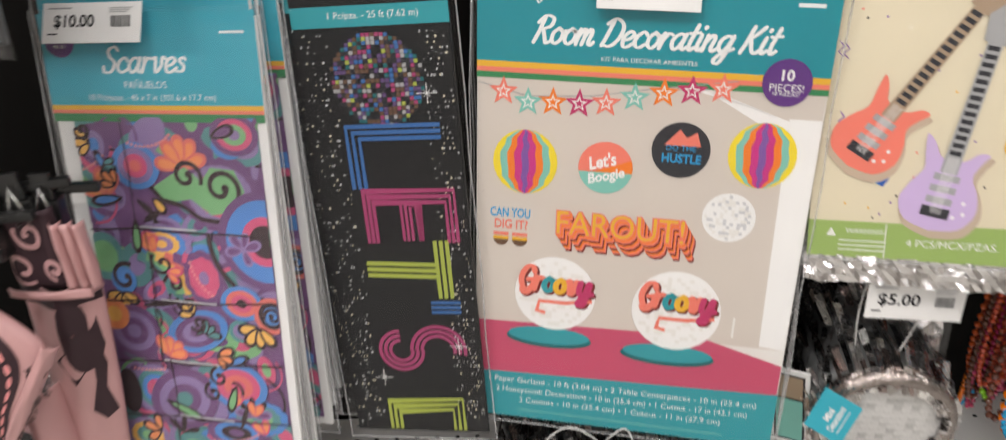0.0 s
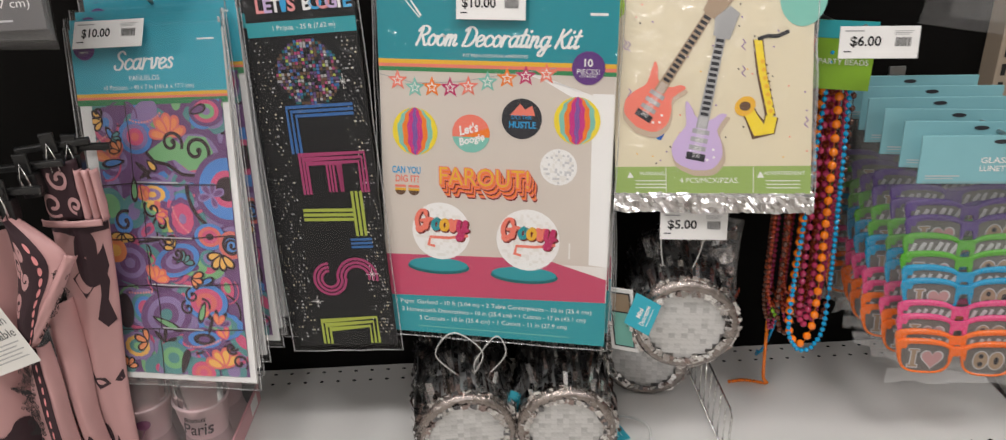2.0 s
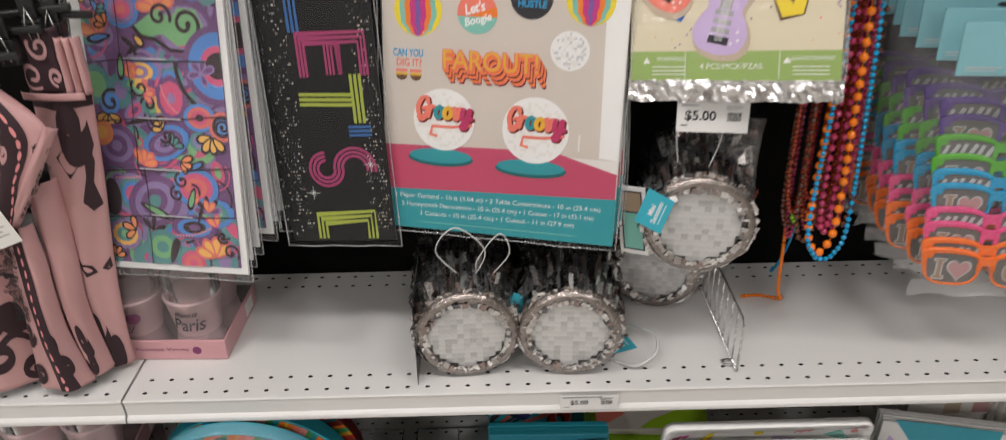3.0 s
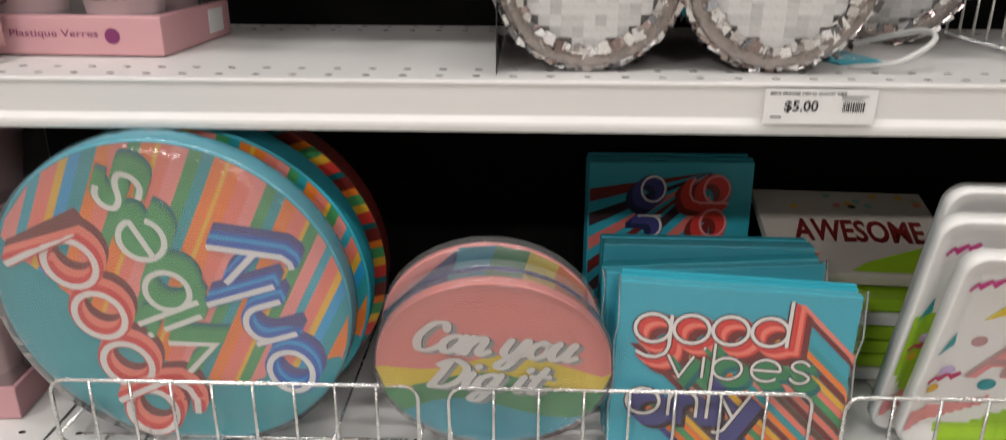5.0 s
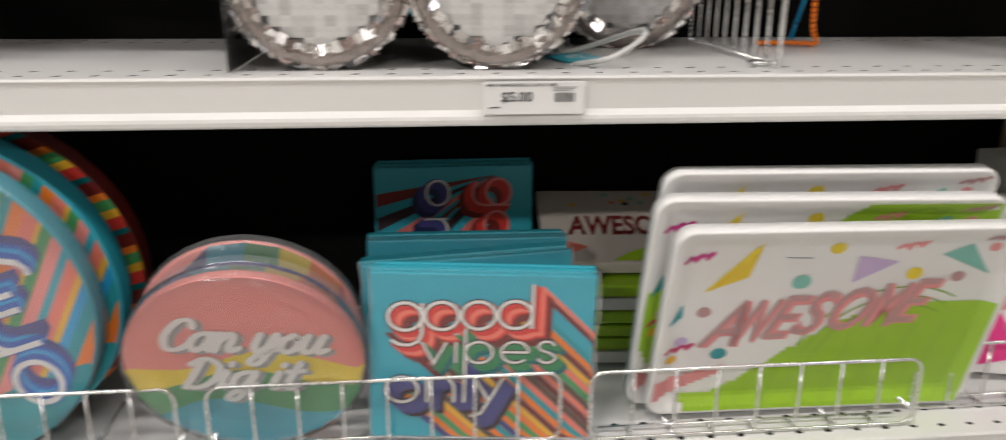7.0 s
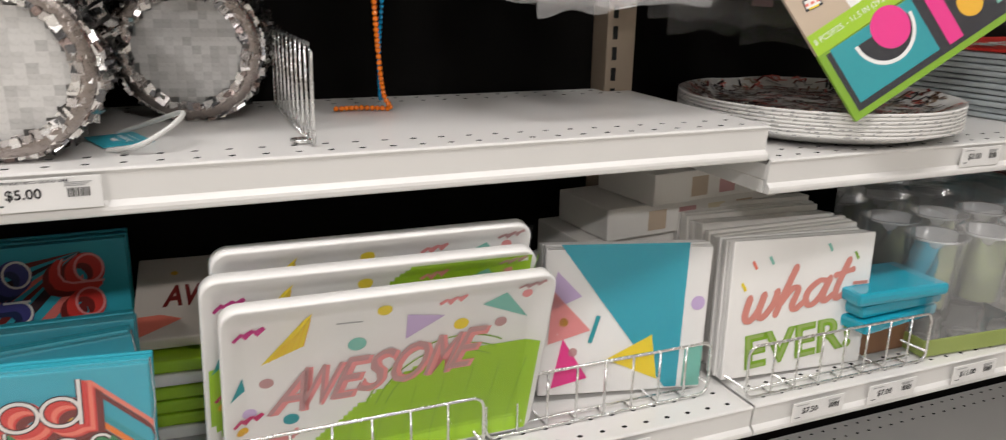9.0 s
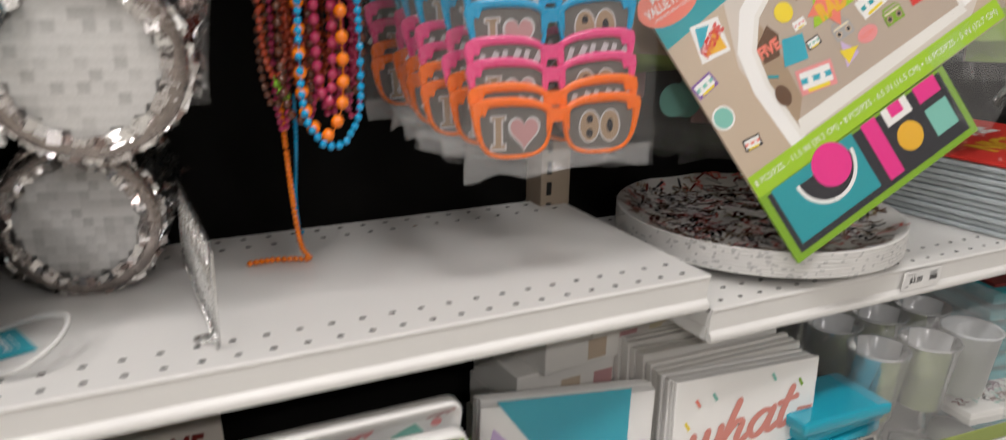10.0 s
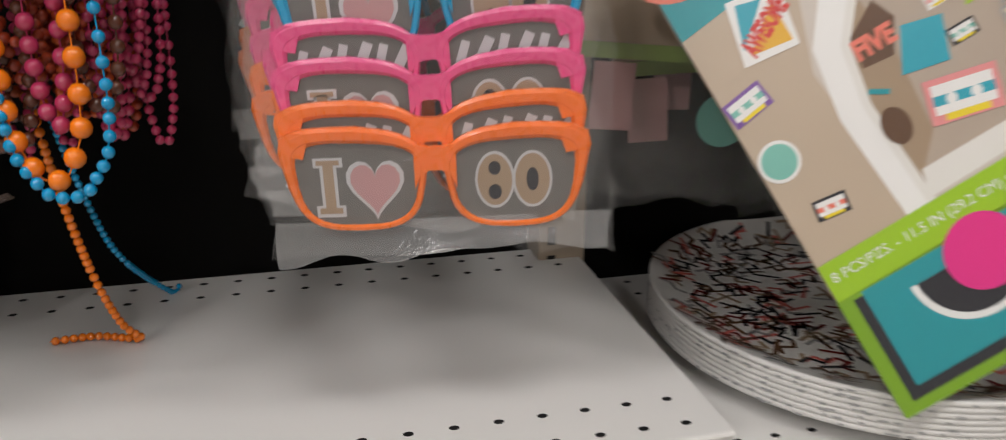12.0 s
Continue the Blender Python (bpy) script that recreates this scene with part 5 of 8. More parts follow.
RB = 0.131
bigp = thing("dinner_plate_pack", plane(-0.2155, 0.583, SLOW + 0.1305, 7, 0), "wrapped stack of large round plates with retro lettering", "paper plates", "large round plates")
lathe("plate_body", plate_body(0.02, RB), ink("aqua"), bigp, 72)
a = big_plate_art(131)
block_word(a, round_word("good", (-37, -103), (-73, 32), 37, 205, 1.08), "card", ["red", "coral", "coral", "maroon", "maroon"], 8, 16, 10, 0.8, 5.0, 9.5)
block_word(a, round_word("vibes", (8, -44), (-25, 91), 33, 203, 1.0), "card", ["leaf", "leaf", "leaf", "green", "dteal"], 8, 16, 10, 1.3, 4.4, 8.0)
block_word(a, round_word("only", (79, -61), (51, 38), 34, 198, 1.05), "card", ["blue", "sky", "blue", "indigo", "indigo"], 8, 16, 10, 1.3, 4.6, 8.5)
a.emit("plate_print", bigp, "striped retro print with outlined words")
wrapb = lathe("shrink_wrap", [(0, -0.005), (RB * 0.8, -0.006), (RB + 0.0012, -0.0085), (RB + 0.0018, 0.012), (RB * 0.9, 0.03)], shrink, bigp, 56)
wrapb.visible_shadow = False
b2 = thing("dinner_plate_pack", plane(-0.207, 0.612, SLOW + 0.1335, 7, 0), "wrapped stack of teal rimmed round plates standing behind", "paper plates", "large round plates")
lathe("plate_body", plate_body(0.024, RB), ink("aqua"), b2, 72)
big_plate_art(131).emit("plate_print", b2, "striped retro print")
b3 = thing("dinner_plate_pack", plane(-0.202, 0.648, SLOW + 0.1365, 7, 0), "stack of striped round plates at the back of the bin", "paper plates", "large round plates")
lathe("plate_body", plate_body(0.02, RB + 0.002), ink("maroon"), b3, 72)
a = Art(warp=dish(133))
stripes(a, 133, 20, -133, 133, [11, 6, 9, 7, 10, 5], ["maroon", "orange", "leaf", "gold", "red", "dteal"], 0.5)
a.emit("plate_print", b3)

RS = 0.0875
sp = thing("dessert_plate_pack", plane(0.0205, 0.576, SLOW + 0.0855, 19, 0, 1), "wrapped stack of small pink plates with white script", "paper plates", "small round plates")
lathe("plate_body", plate_body(0.007, RS), ink("salmon"), sp, 64)


def wave_plate(cols, rot=0):
    a = Art(warp=dish(89), clip=(0, 0, 88))
    c, s = math.cos(radians(rot)), math.sin(radians(rot))
    edges = [90, 3, -17, -48, -90]
    for k in range(4):
        n, m = 30, 8
        pts = []
        for lo in range(m + 1):
            for q in range(n + 1):
                u = -88 + 176 * q / n
                es = []
                for kk in (k, k + 1):
                    e = edges[kk] + (9 * math.sin(u * 0.045 + kk * 0.9) if 0 < kk < 4 else 0)
                    rr = math.sqrt(max(0, 88 * 88 - u * u))
                    es.append(max(-rr, min(rr, e)))
                e = es[0] + (es[1] - es[0]) * lo / m
                pts.append((u * c - e * s, u * s + e * c))
        a.put(pts, [(l * (n + 1) + q, (l + 1) * (n + 1) + q, (l + 1) * (n + 1) + q + 1, l * (n + 1) + q + 1) for l in range(m) for q in range(n)], cols[k], 0.5)
    return a


a = wave_plate(["salmon", "yellow", "leaf", "aqua"])
for k in range(4, 0, -1):
    for q, (word, u, v, w) in enumerate((("Can you", 1, 13, 120), ("Dig it", -5, -26, 84))):
        brush_word(a, word, u + 0.9 * k, v - 0.8 * k, w, 18, "grey" if k > 1 else "char", 1.0 + 0.08 * (4 - k) + 0.4 * q, 0.3, -4, 0.34)
brush_word(a, "Can you", 1, 13, 120, 18, "white", 1.9, 0.3, -4, 0.36)
brush_word(a, "Dig it", -5, -26, 84, 18, "white", 2.3, 0.3, -4, 0.36)
a.emit("plate_print", sp, "pink, yellow, green and teal print with script")
w2 = lathe("shrink_wrap", [(0, -0.005), (RS * 0.8, -0.006), (RS + 0.001, -0.008), (RS + 0.0015, 0.01), (RS * 0.9, 0.02)], shrink, sp, 48)
w2.visible_shadow = False
for x, y, lean, rim, rot, label in ((0.0200, 0.596, 18, "indigo", 8, "teal rimmed small plates standing behind the pink ones"), (0.0165, 0.624, 13, "salmon", 14, "small rainbow striped plates standing in the wire bin")):
    q = thing("dessert_plate_pack", plane(x, y, SLOW + 0.0030 + 0.0875 * math.cos(radians(lean)), lean, 0), label, "paper plates", "small round plates")
    lathe("plate_body", plate_body(0.003, RS, 3), ink(rim), q, 56)
    a = Art(warp=dish(89))
    stripes(a, 88, 90 - rot, -88, 88, [46, 26, 26, 24, 26, 30], ["indigo", "aqua", "leaf", "yellow", "orange", "red"], 0.5)
    a.emit("plate_print", q, "rainbow striped print")
    lathe("shrink_wrap", [(0, -0.005), (RS * 0.8, -0.006), (RS + 0.001, -0.008), (RS + 0.0012, 0.006)], shrink, q, 40).visible_shadow = False


def napkins(m, w, h, th, key, label, layers=5, seed=0, group="teal napkins"):
    """A wrapped pack of folded napkins: each fold a thin rounded slab."""
    n = thing("napkin_pack", m, label, "napkins", group)
    r = random.Random(seed)
    for k in range(layers):
        y0 = th * k / layers
        e = [r.uniform(-0.0016, 0.0016) for q in range(3)]
        box("napkin", -w / 2 + e[0], y0 + 0.0002, 0.0 + abs(e[1]), w / 2 + e[0], y0 + th / layers * 0.92, h + e[2], ink(key), n, min(0.0016, th / layers * 0.35))
    return n


def trail(a, u0, v0, across, run, keys, lift, wide):
    """Stripes side by side that run off down to the right from a slanting start."""
    n = 24
    for k in range(int(across / wide)):
        u, v = u0 + wide * k * 0.98, v0 + wide * k * 0.12
        pts = [(u + e + run * q / n, v - run * 0.92 * q / n) for e in (0, wide) for q in range(n + 1)]
        a.put(pts, [(q, n + 1 + q, n + 2 + q, q + 1) for q in range(n)], keys[k % len(keys)], lift + 0.002 * k)


def vibes_art(parent, w, h):
    box_ = (-w / 2 + 1, 2, w / 2 - 1, h - 2)
    a = Art(clip=box_)
    trail(a, -78, 92, 132, 170, ["maroon", "coral", "brown", "leaf", "coral", "gold", "maroon", "orange", "teal2", "coral", "brown"], 0.4, 6.5)
    trail(a, 36, 132, 14, 170, ["maroon", "coral", "gold"], 0.5, 5)
    trail(a, -76, 44, 84, 120, ["indigo", "orange", "leaf", "orange", "gold", "brown", "orange", "teal2"], 0.6, 6.5)
    a.emit("stripe_print", parent, "slanting retro stripes on teal")
    for strokes, sides, du, dv, n, lift, thin, fat in (
            (round_word("good", (-62, 106), (24, 109), 23, 90, 1.15), ["red", "coral", "red", "maroon", "maroon"], 13, -12, 8, 0.8, 2.6, 6.0),
            (round_word("vibes", (-39, 76), (50, 78), 18, 90, 1.2), ["green", "dteal"], 8, -8, 5, 1.25, 2.0, 4.6),
            (round_word("only", (-64, 44), (5, 44), 22, 90, 1.15), ["indigo", "indigo", "silk_dark"], 11, -10, 7, 1.3, 2.4, 6.5)):
        word = Art(clip=box_)
        block_word(word, strokes, "card", sides, du, dv, n, lift, thin, fat, "silk_dark")
        word.emit("word_print", parent, "pale outlined block letters")


n1 = napkins(plane(0.1975, 0.584, SLOW + 0.004, -2, -3, 2), 0.176, 0.141, 0.026, "aqua", "wrapped teal napkins with retro stripes and words", 6, 1)
vibes_art(n1, 178, 150)
sheet("wrap", -88, 1, 88, 147, 1.8, hazefilm, n1, 2.0, 8, 8, 7)
n2 = napkins(plane(0.196, 0.622, SLOW + 0.003, -3, 3, -2), 0.172, 0.143, 0.022, "aqua", "teal folded napkins standing behind the first pack", 3, 2)
sheet("wrap", -86, 1, 86, 147, 1.2, hazefilm, n2, 2.5, 8, 8, 17)
seams(n2, -87, 2, 87, 146, 1.5)
seams(n1, -89, 2, 89, 147, 2.4)
n3 = napkins(plane(0.194, 0.658, SLOW + 0.003, -3, -1, 0), 0.172, 0.146, 0.03, "aqua", "teal folded napkins standing in the middle", 3, 3)
sheet("wrap", -86, 1, 86, 150, 1.2, hazefilm, n3, 2.5, 8, 8, 18)
n4 = napkins(plane(0.19, 0.825, SLOW + 0.003, -3, 1, 0), 0.166, 0.168, 0.04, "aqua", "dark wrapped napkins stored at the shelf back", 6, 4)
a = Art(clip=(-82, 2, 82, 158))
for k in range(9):
    a.poly([(-82, 80 - 26 * k + 60), (-82, 66 - 26 * k + 60), (40, 190 - 26 * k + 60), (40, 204 - 26 * k + 60)], ("maroon", "silk_dark", "silk_coral")[k % 3], 0.5 + 0.02 * k)
a.emit("stripe_print", n4)
for word, p0, p1, high, face, sides in (("good", (46, 140), (40, 34), 26, "rose", ["red", "maroon"]), ("only", (-18, 140), (-24, 52), 24, "card", ["indigo", "navy"])):
    a = Art(clip=(-82, 2, 82, 158))
    block_word(a, round_word(word, p0, p1, high, 0, 1.1), face, sides, -12, -10, 6, 0.9, 2.3, 7)
    a.emit("word_print", n4)

# square plates with confetti print
def rounded(u0, v0, u1, v1, r, n=6):
    pts = []
    for cx, cy, a0 in ((u1 - r, v1 - r, 0), (u0 + r, v1 - r, 90), (u0 + r, v0 + r, 180), (u1 - r, v0 + r, 270)):
        pts += [(cx + r * math.cos(radians(a0 + 90 * k / n)), cy + r * math.sin(radians(a0 + 90 * k / n))) for k in range(n + 1)]
    return pts


def square_dish(w, h, rim=17):
    """How far the face of a square plate lies behind its edge."""
    def at(u, v):
        d = min(w / 2 - abs(u), v, h - v)
        f = max(0.0, min(1.0, (d - 3) / rim))
        return -6.0 * f * f * (3 - 2 * f)
    return at


def square_body(name, w, h, r, th, m, parent):
    """A pressed square plate: a rolled edge, a sloping rim and a flat middle."""
    rows = [(0.0, th), (0.0, 0.0025), (0.6, 0.0006), (1.6, 0.0), (3, 0.0004), (7, 0.0012), (11, 0.0032), (16, 0.0054), (20, 0.0062)]
    v, f = [], []
    for inset, y in rows:
        out = rounded(-w / 2 + inset, inset, w / 2 - inset, h - inset, max(4, r - inset * 0.6), 9)
        n = len(out)
        v += [(a * 0.001, y, b * 0.001) for a, b in out]
    for k in range(len(rows) - 1):
        f += [(k * n + q, k * n + (q + 1) % n, (k + 1) * n + (q + 1) % n, (k + 1) * n + q) for q in range(n)]
    f += [tuple((len(rows) - 1) * n + q for q in range(n)), tuple(range(n))[::-1]]
    return mesh_ob(name, v, f, m, parent=parent, smooth=True)


def cells(a, inside, key, lift, u0, v0, u1, v1, step=4.0):
    """Fills the ground where inside(u, v) holds with small squares, so that the print follows the dish."""
    nu, nv = int((u1 - u0) / step), int((v1 - v0) / step)
    for i in range(nu):
        pts, faces = [], []
        for j in range(nv):
            u, v = u0 + step * i, v0 + step * j
            if inside(u + step / 2, v + step / 2):
                b = len(pts)
                pts += [(u, v), (u + step, v), (u + step, v + step), (u, v + step)]
                faces.append((b, b + 1, b + 2, b + 3))
        if pts:
            a.put(pts, faces, key, lift)


def square_plate(m, w, h, label, words, green):
    p = thing("square_plate", m, label, "paper plates", "square plates")
    square_body("plate", w, h, 15, 0.012, ink("white"), p)
    a = Art(warp=square_dish(w, h))

    def tri(u, v, pts, key, lift=0.5):
        fine = []
        for k in range(3):
            p0, p1 = pts[k], pts[(k + 1) % 3]
            fine += [(u + p0[0] + (p1[0] - p0[0]) * q / 6, v + p0[1] + (p1[1] - p0[1]) * q / 6) for q in range(6)]
        cu, cv = sum(q[0] for q in fine) / 18, sum(q[1] for q in fine) / 18
        a.put([(cu, cv)] + fine, [(0, 1 + q, 1 + (q + 1) % 18) for q in range(18)], key, lift)

    top = h
    tri(-112, top - 60, [(0, 0), (34, 14), (40, 48)], "yellow", 0.6)
    for k in range(6):
        a.line([(-106 + 5.5 * k, top - 58 + 2.4 * k), (-93 + 4 * k, top - 42 + 4.6 * k)], 0.8, "gold", 0.8)
    tri(76, top - 34, [(0, 6), (46, -14), (22, 16)], "mint", 0.6)
    tri(8, top - 50, [(0, 22), (0, -4), (34, 16)], "lilac", 0.6)
    tri(-w / 2 + 6, top - 90, [(0, 0), (12, 6), (10, 20)], "teal2", 0.6)
    for u, v, r, key in ((-34, top - 52, 8, "mint"), (-12, top - 20, 6.5, "yellow"), (58, top - 46, 7, "yellow"), (96, top - 50, 6, "dusk"), (-108, top - 80, 6, "dusk"), (-122, top - 110, 6, "lilac"), (-88, top - 124, 7, "teal2"), (-128, top - 128, 5, "gold"), (118, top - 22, 5, "rose")):
        a.disc(u, v, r, key, 0.55, rv=r * 0.86, n=16)
    for u, v, key in ((36, top - 22, "rose"), (108, top - 14, "dusk"), (-w / 2 + 10, top - 30, "mag"), (-w / 2 + 8, top - 120, "wine")):
        a.line([(u, v), (u + 6, v + 4), (u + 9, v + 1), (u + 15, v + 6), (u + 18, v + 3), (u + 24, v + 8)], 3.4, key, 0.6)
    a.line([(-52, top - 28), (-30, top - 29)], 1.2, "grey", 0.6)
    if green:
        g0, g1, g2 = green
        cells(a, lambda u, v: 5 < v < min(h - 6, g0 + (g1 - g0) * math.sin(max(0.0, min(1.0, (u + g2) / 150)) * 1.5) ** 1.3) and abs(u) < w / 2 - 5 and v > 5 + max(0, -u - w / 2 + 34) * 2, "lime", 0.5, -w / 2, 0, w / 2, h)
        for k in range(9):
            u = -92 + 26 * k
            a.line([(u + 0.14 * q * 12, 8 + 12 * q) for q in range(int(max(1, (g0 + (g1 - g0) * math.sin(max(0.0, min(1.0, (u + g2) / 150)) * 1.5) - 14) / 12)))], 0.8, "limedark", 0.75)
        for k in range(3):
            a.arc(58, 44, 66 + 9 * k, 1.4, "limedark", 60, 165, 0.75)
        cells(a, lambda u, v: 12 + 0.5 * (u + w / 2) < v < 34 + 0.28 * (u + w / 2) and u < -w / 2 + 62, "rose", 0.65, -w / 2 + 4, 4, -w / 2 + 70, 70, 3.0)
    if words:
        word = Art(warp=square_dish(w, h))
        x = -122
        for k, ch in enumerate(words):
            x += 23 if ch in "ES" else 30
            word.text(ch, x, h * 0.5 + 3.4 * k, "dusk", 1.2, w=34, h=44, shear=0.5, bold=0.0)
            word.text(ch, x + 3, h * 0.5 + 3.4 * k - 1.2, "rose", 1.0, w=35, h=44, shear=0.5, bold=0.03)
        word.emit("word_print", p, "slanted pink word")
    a.emit("plate_print", p, "confetti shapes on white and lime green")
    sheet("wrap", -w / 2, 2, w / 2, h - 1, 0.6, film, p, 1.0, 10, 8, int(h))
    return p


square_plate(plane(0.482, 0.602, SLOW + 0.005, 15, 0, 0.6), 286, 187, "white square plates with pink word and lime swirl", "AWESOME", (20, 112, 92))
square_plate(plane(0.469, 0.620, SLOW + 0.005, 13.5, 0, 1.0), 286, 205, "white square plates with a lime green corner", "", (120, 230, 62))
square_plate(plane(0.476, 0.640, SLOW + 0.005, 12.5, 1, 0.8), 280, 221, "white square plates with confetti shapes on the edge", "", None)
g = thing("napkin_stack", plane(0.345, 0.715, SLOW + 0.003, 0, -4), "thick stack of lime green and white napkins", "napkins", "stacked napkins")
r = random.Random(2)
for k in range(6):
    z = 0.014 * k
    e = r.uniform(-0.004, 0.004)
    box("napkin", -0.085 + e, -0.015 + abs(e), z, 0.08 + e, 0.13, z + 0.0125, ink("lime") if k % 4 else ink("white"), g, 0.003)
topn = thing("napkin_pack", pose(0.356, 0.722, SLOW + 0.089, 12, 0, -4), "white napkins toned beige for shade, red word, lying on green ones", "napkins", "stacked napkins")
# white pack in dim beige: the shade deep under the shelf is in the colour
box("pack", -0.085, 0, 0, 0.085, 0.15, 0.012, ink("wallp"), topn, 0.002)
a = Art()
a.text("AWESOME", 4, 72, "maroon", 0.3, w=126, h=40, shear=0.2, bold=0.03)
a.poly([(-85, 0), (-40, 30), (-60, 40), (-85, 38)], "coral", 0.3).poly([(0, 20), (84, 60), (84, 4), (-20, 4)], "lime", 0.3)
for k in range(12):
    a.disc(r.uniform(-75, 75), r.uniform(110, 142), 4, r.choice(("char", "mint", "gold", "coral")), 0.3, n=10)
pr = a.emit("napkin_print", topn)
pr.rotation_euler, pr.location = (-math.pi / 2, 0, 0), (0, 0, 0.0124)

n5 = napkins(plane(0.748, 0.632, SLOW + 0.004, -2, -10, 2), 0.185, 0.164, 0.03, "white", "wrapped napkins with a large blue printed shape", 5, 8, "patterned napkins")
a = Art(clip=(-91, 2, 91, 170))
Art().poly([(-78, 168), (64, 168), (64, 4), (50, 4)], "aqua", 0.5).emit("blue_shape", n5, "large blue printed shape")
for p, k in (([(-86, 60), (-40, 74), (-84, 120)], "rose"), ([(-80, 10), (-40, 20), (-70, 66)], "hot"), ([(-88, 96), (-52, 112), (-80, 140)], "lilac"), ([(-20, 40), (40, 14), (30, 66)], "yellow")):
    Art().poly(p, k, 0.6).emit("printed_triangle", n5)
Art().line([(-40, 60), (-32, 90)], 5, "teal2", 0.7).emit("printed_dash", n5)
for u, v, r_, k in ((80, 100, 8, "lilac"), (-70, 84, 5, "gold"), (-58, 50, 5, "dusk")):
    Art().disc(u, v, r_, k, 0.6).emit("printed_dot", n5)
a.rect(70, 4, 91, 50, "mint", 0.55)
a.emit("napkin_print", n5, "mint corner of the print")
sheet("wrap", -94, 1, 94, 177, 1.5, film, n5, 2.0, 8, 8, 9)

n6 = napkins(plane(0.962, 0.606, SLOW + 0.004, -3, -2, 2), 0.196, 0.158, 0.03, "white", "white napkins lettered in pink and green script", 5, 11, "lettered napkins")
a = Art()
brush_word(a, "what", -4, 76, 142, 27, "dusty_coral", 0.6, 0.4, 8, 0.34)
a.rect(72, 98, 94, 102, "dusty_coral", 0.6)
a.text("EVER!", 4, 36, "limedark", 0.6, w=150, h=42, bold=0.035, angle=5).text("EVER!", 4, 36, "dusty_lime", 0.8, w=146, h=40, bold=-0.01, angle=5)
for u, v, k in ((-72, 136, "coral"), (-50, 140, "mint"), (70, 138, "limedark"), (30, 150, "mint"), (-84, 112, "yellow")):
    a.line([(u, v), (u + 6, v - 9)], 3.4, k, 0.6)
a.emit("napkin_print", n6, "pink and green script")
for k in range(6):
    napkins(plane(0.972 + rng.uniform(-0.006, 0.008), 0.642 + 0.03 * k, SLOW + 0.004, -3 + rng.uniform(-2, 2), -2 + rng.uniform(-2, 2), rng.uniform(-1, 2)), 0.196, 0.158 + 0.003 * k, 0.028, "card", "plain backs of white napkin packs in a row", 3, 30 + k, "lettered napkins")
for k, (x, y, z, w) in enumerate(((0.86, 0.80, 0.003, 0.24), (0.865, 0.80, 0.05, 0.24), (0.87, 0.79, 0.097, 0.25), (0.90, 0.785, 0.144, 0.26), (0.94, 0.78, 0.183, 0.24))):
    bx = thing("napkin_box", pose(x, y, SLOW + z, 0, 0, -4 + 3 * k), "white napkin carton stacked at the shelf back", "carton", "napkin cartons")
    box("carton", -w / 2, -0.05, 0, w / 2, 0.055, 0.038 if k > 2 else 0.046, ink("card"), bx, 0.002)
    aa = Art()
    for q in range(5):
        aa.rect(-w * 450 + q * 45, 6, -w * 450 + q * 45 + 26, 30, ("card", "beige", "dusk", "cream", "beige")[q], 0.3)
    pp = aa.emit("carton_print", bx)
    pp.location = (0, -0.05, 0)

# ---- novelty glasses ----
plast = {k: mat("plastic_" + k, c, rough=0.28, var=0.04, coat=0.2) for k, c in (("purple", (0.12, 0.06, 0.3)), ("green", (0.1, 0.42, 0.03)), ("blue", (0.0, 0.33, 0.6)), ("pink", (0.8, 0.07, 0.25)), ("orange", (0.9, 0.17, 0.003)))}
lens_mat = mat("smoked_lens", (0.14, 0.135, 0.125), rough=0.3, var=0.2, scale=200)


def lens_curve(grow=0.0, n=32):
    """One lens of a square-topped frame, its inner side at smaller x; grow widens it all round, most at the outer top."""
    pts = []
    for k in range(n):
        t = 2 * math.pi * k / n
        c, s = math.cos(t), math.sin(t)
        x, z = 28.5 * math.copysign(abs(c) ** 0.62, c), 19.5 * math.copysign(abs(s) ** 0.62, s)
        x *= 1 + 0.12 * z / 19.5
        z += 0.05 * x * (z > 0) + (1.5 if z > 0 else 0)
        if grow:
            d = math.hypot(x, z)
            corner = max(0.0, math.cos(t - 0.62)) ** 6
            g = grow * (1 + 0.7 * max(0, s) + 1.5 * corner)
            x, z = x + g * x / d, z + g * z / d * (0.9 + 0.4 * max(0, s))
        pts.append((x, z))
    return pts


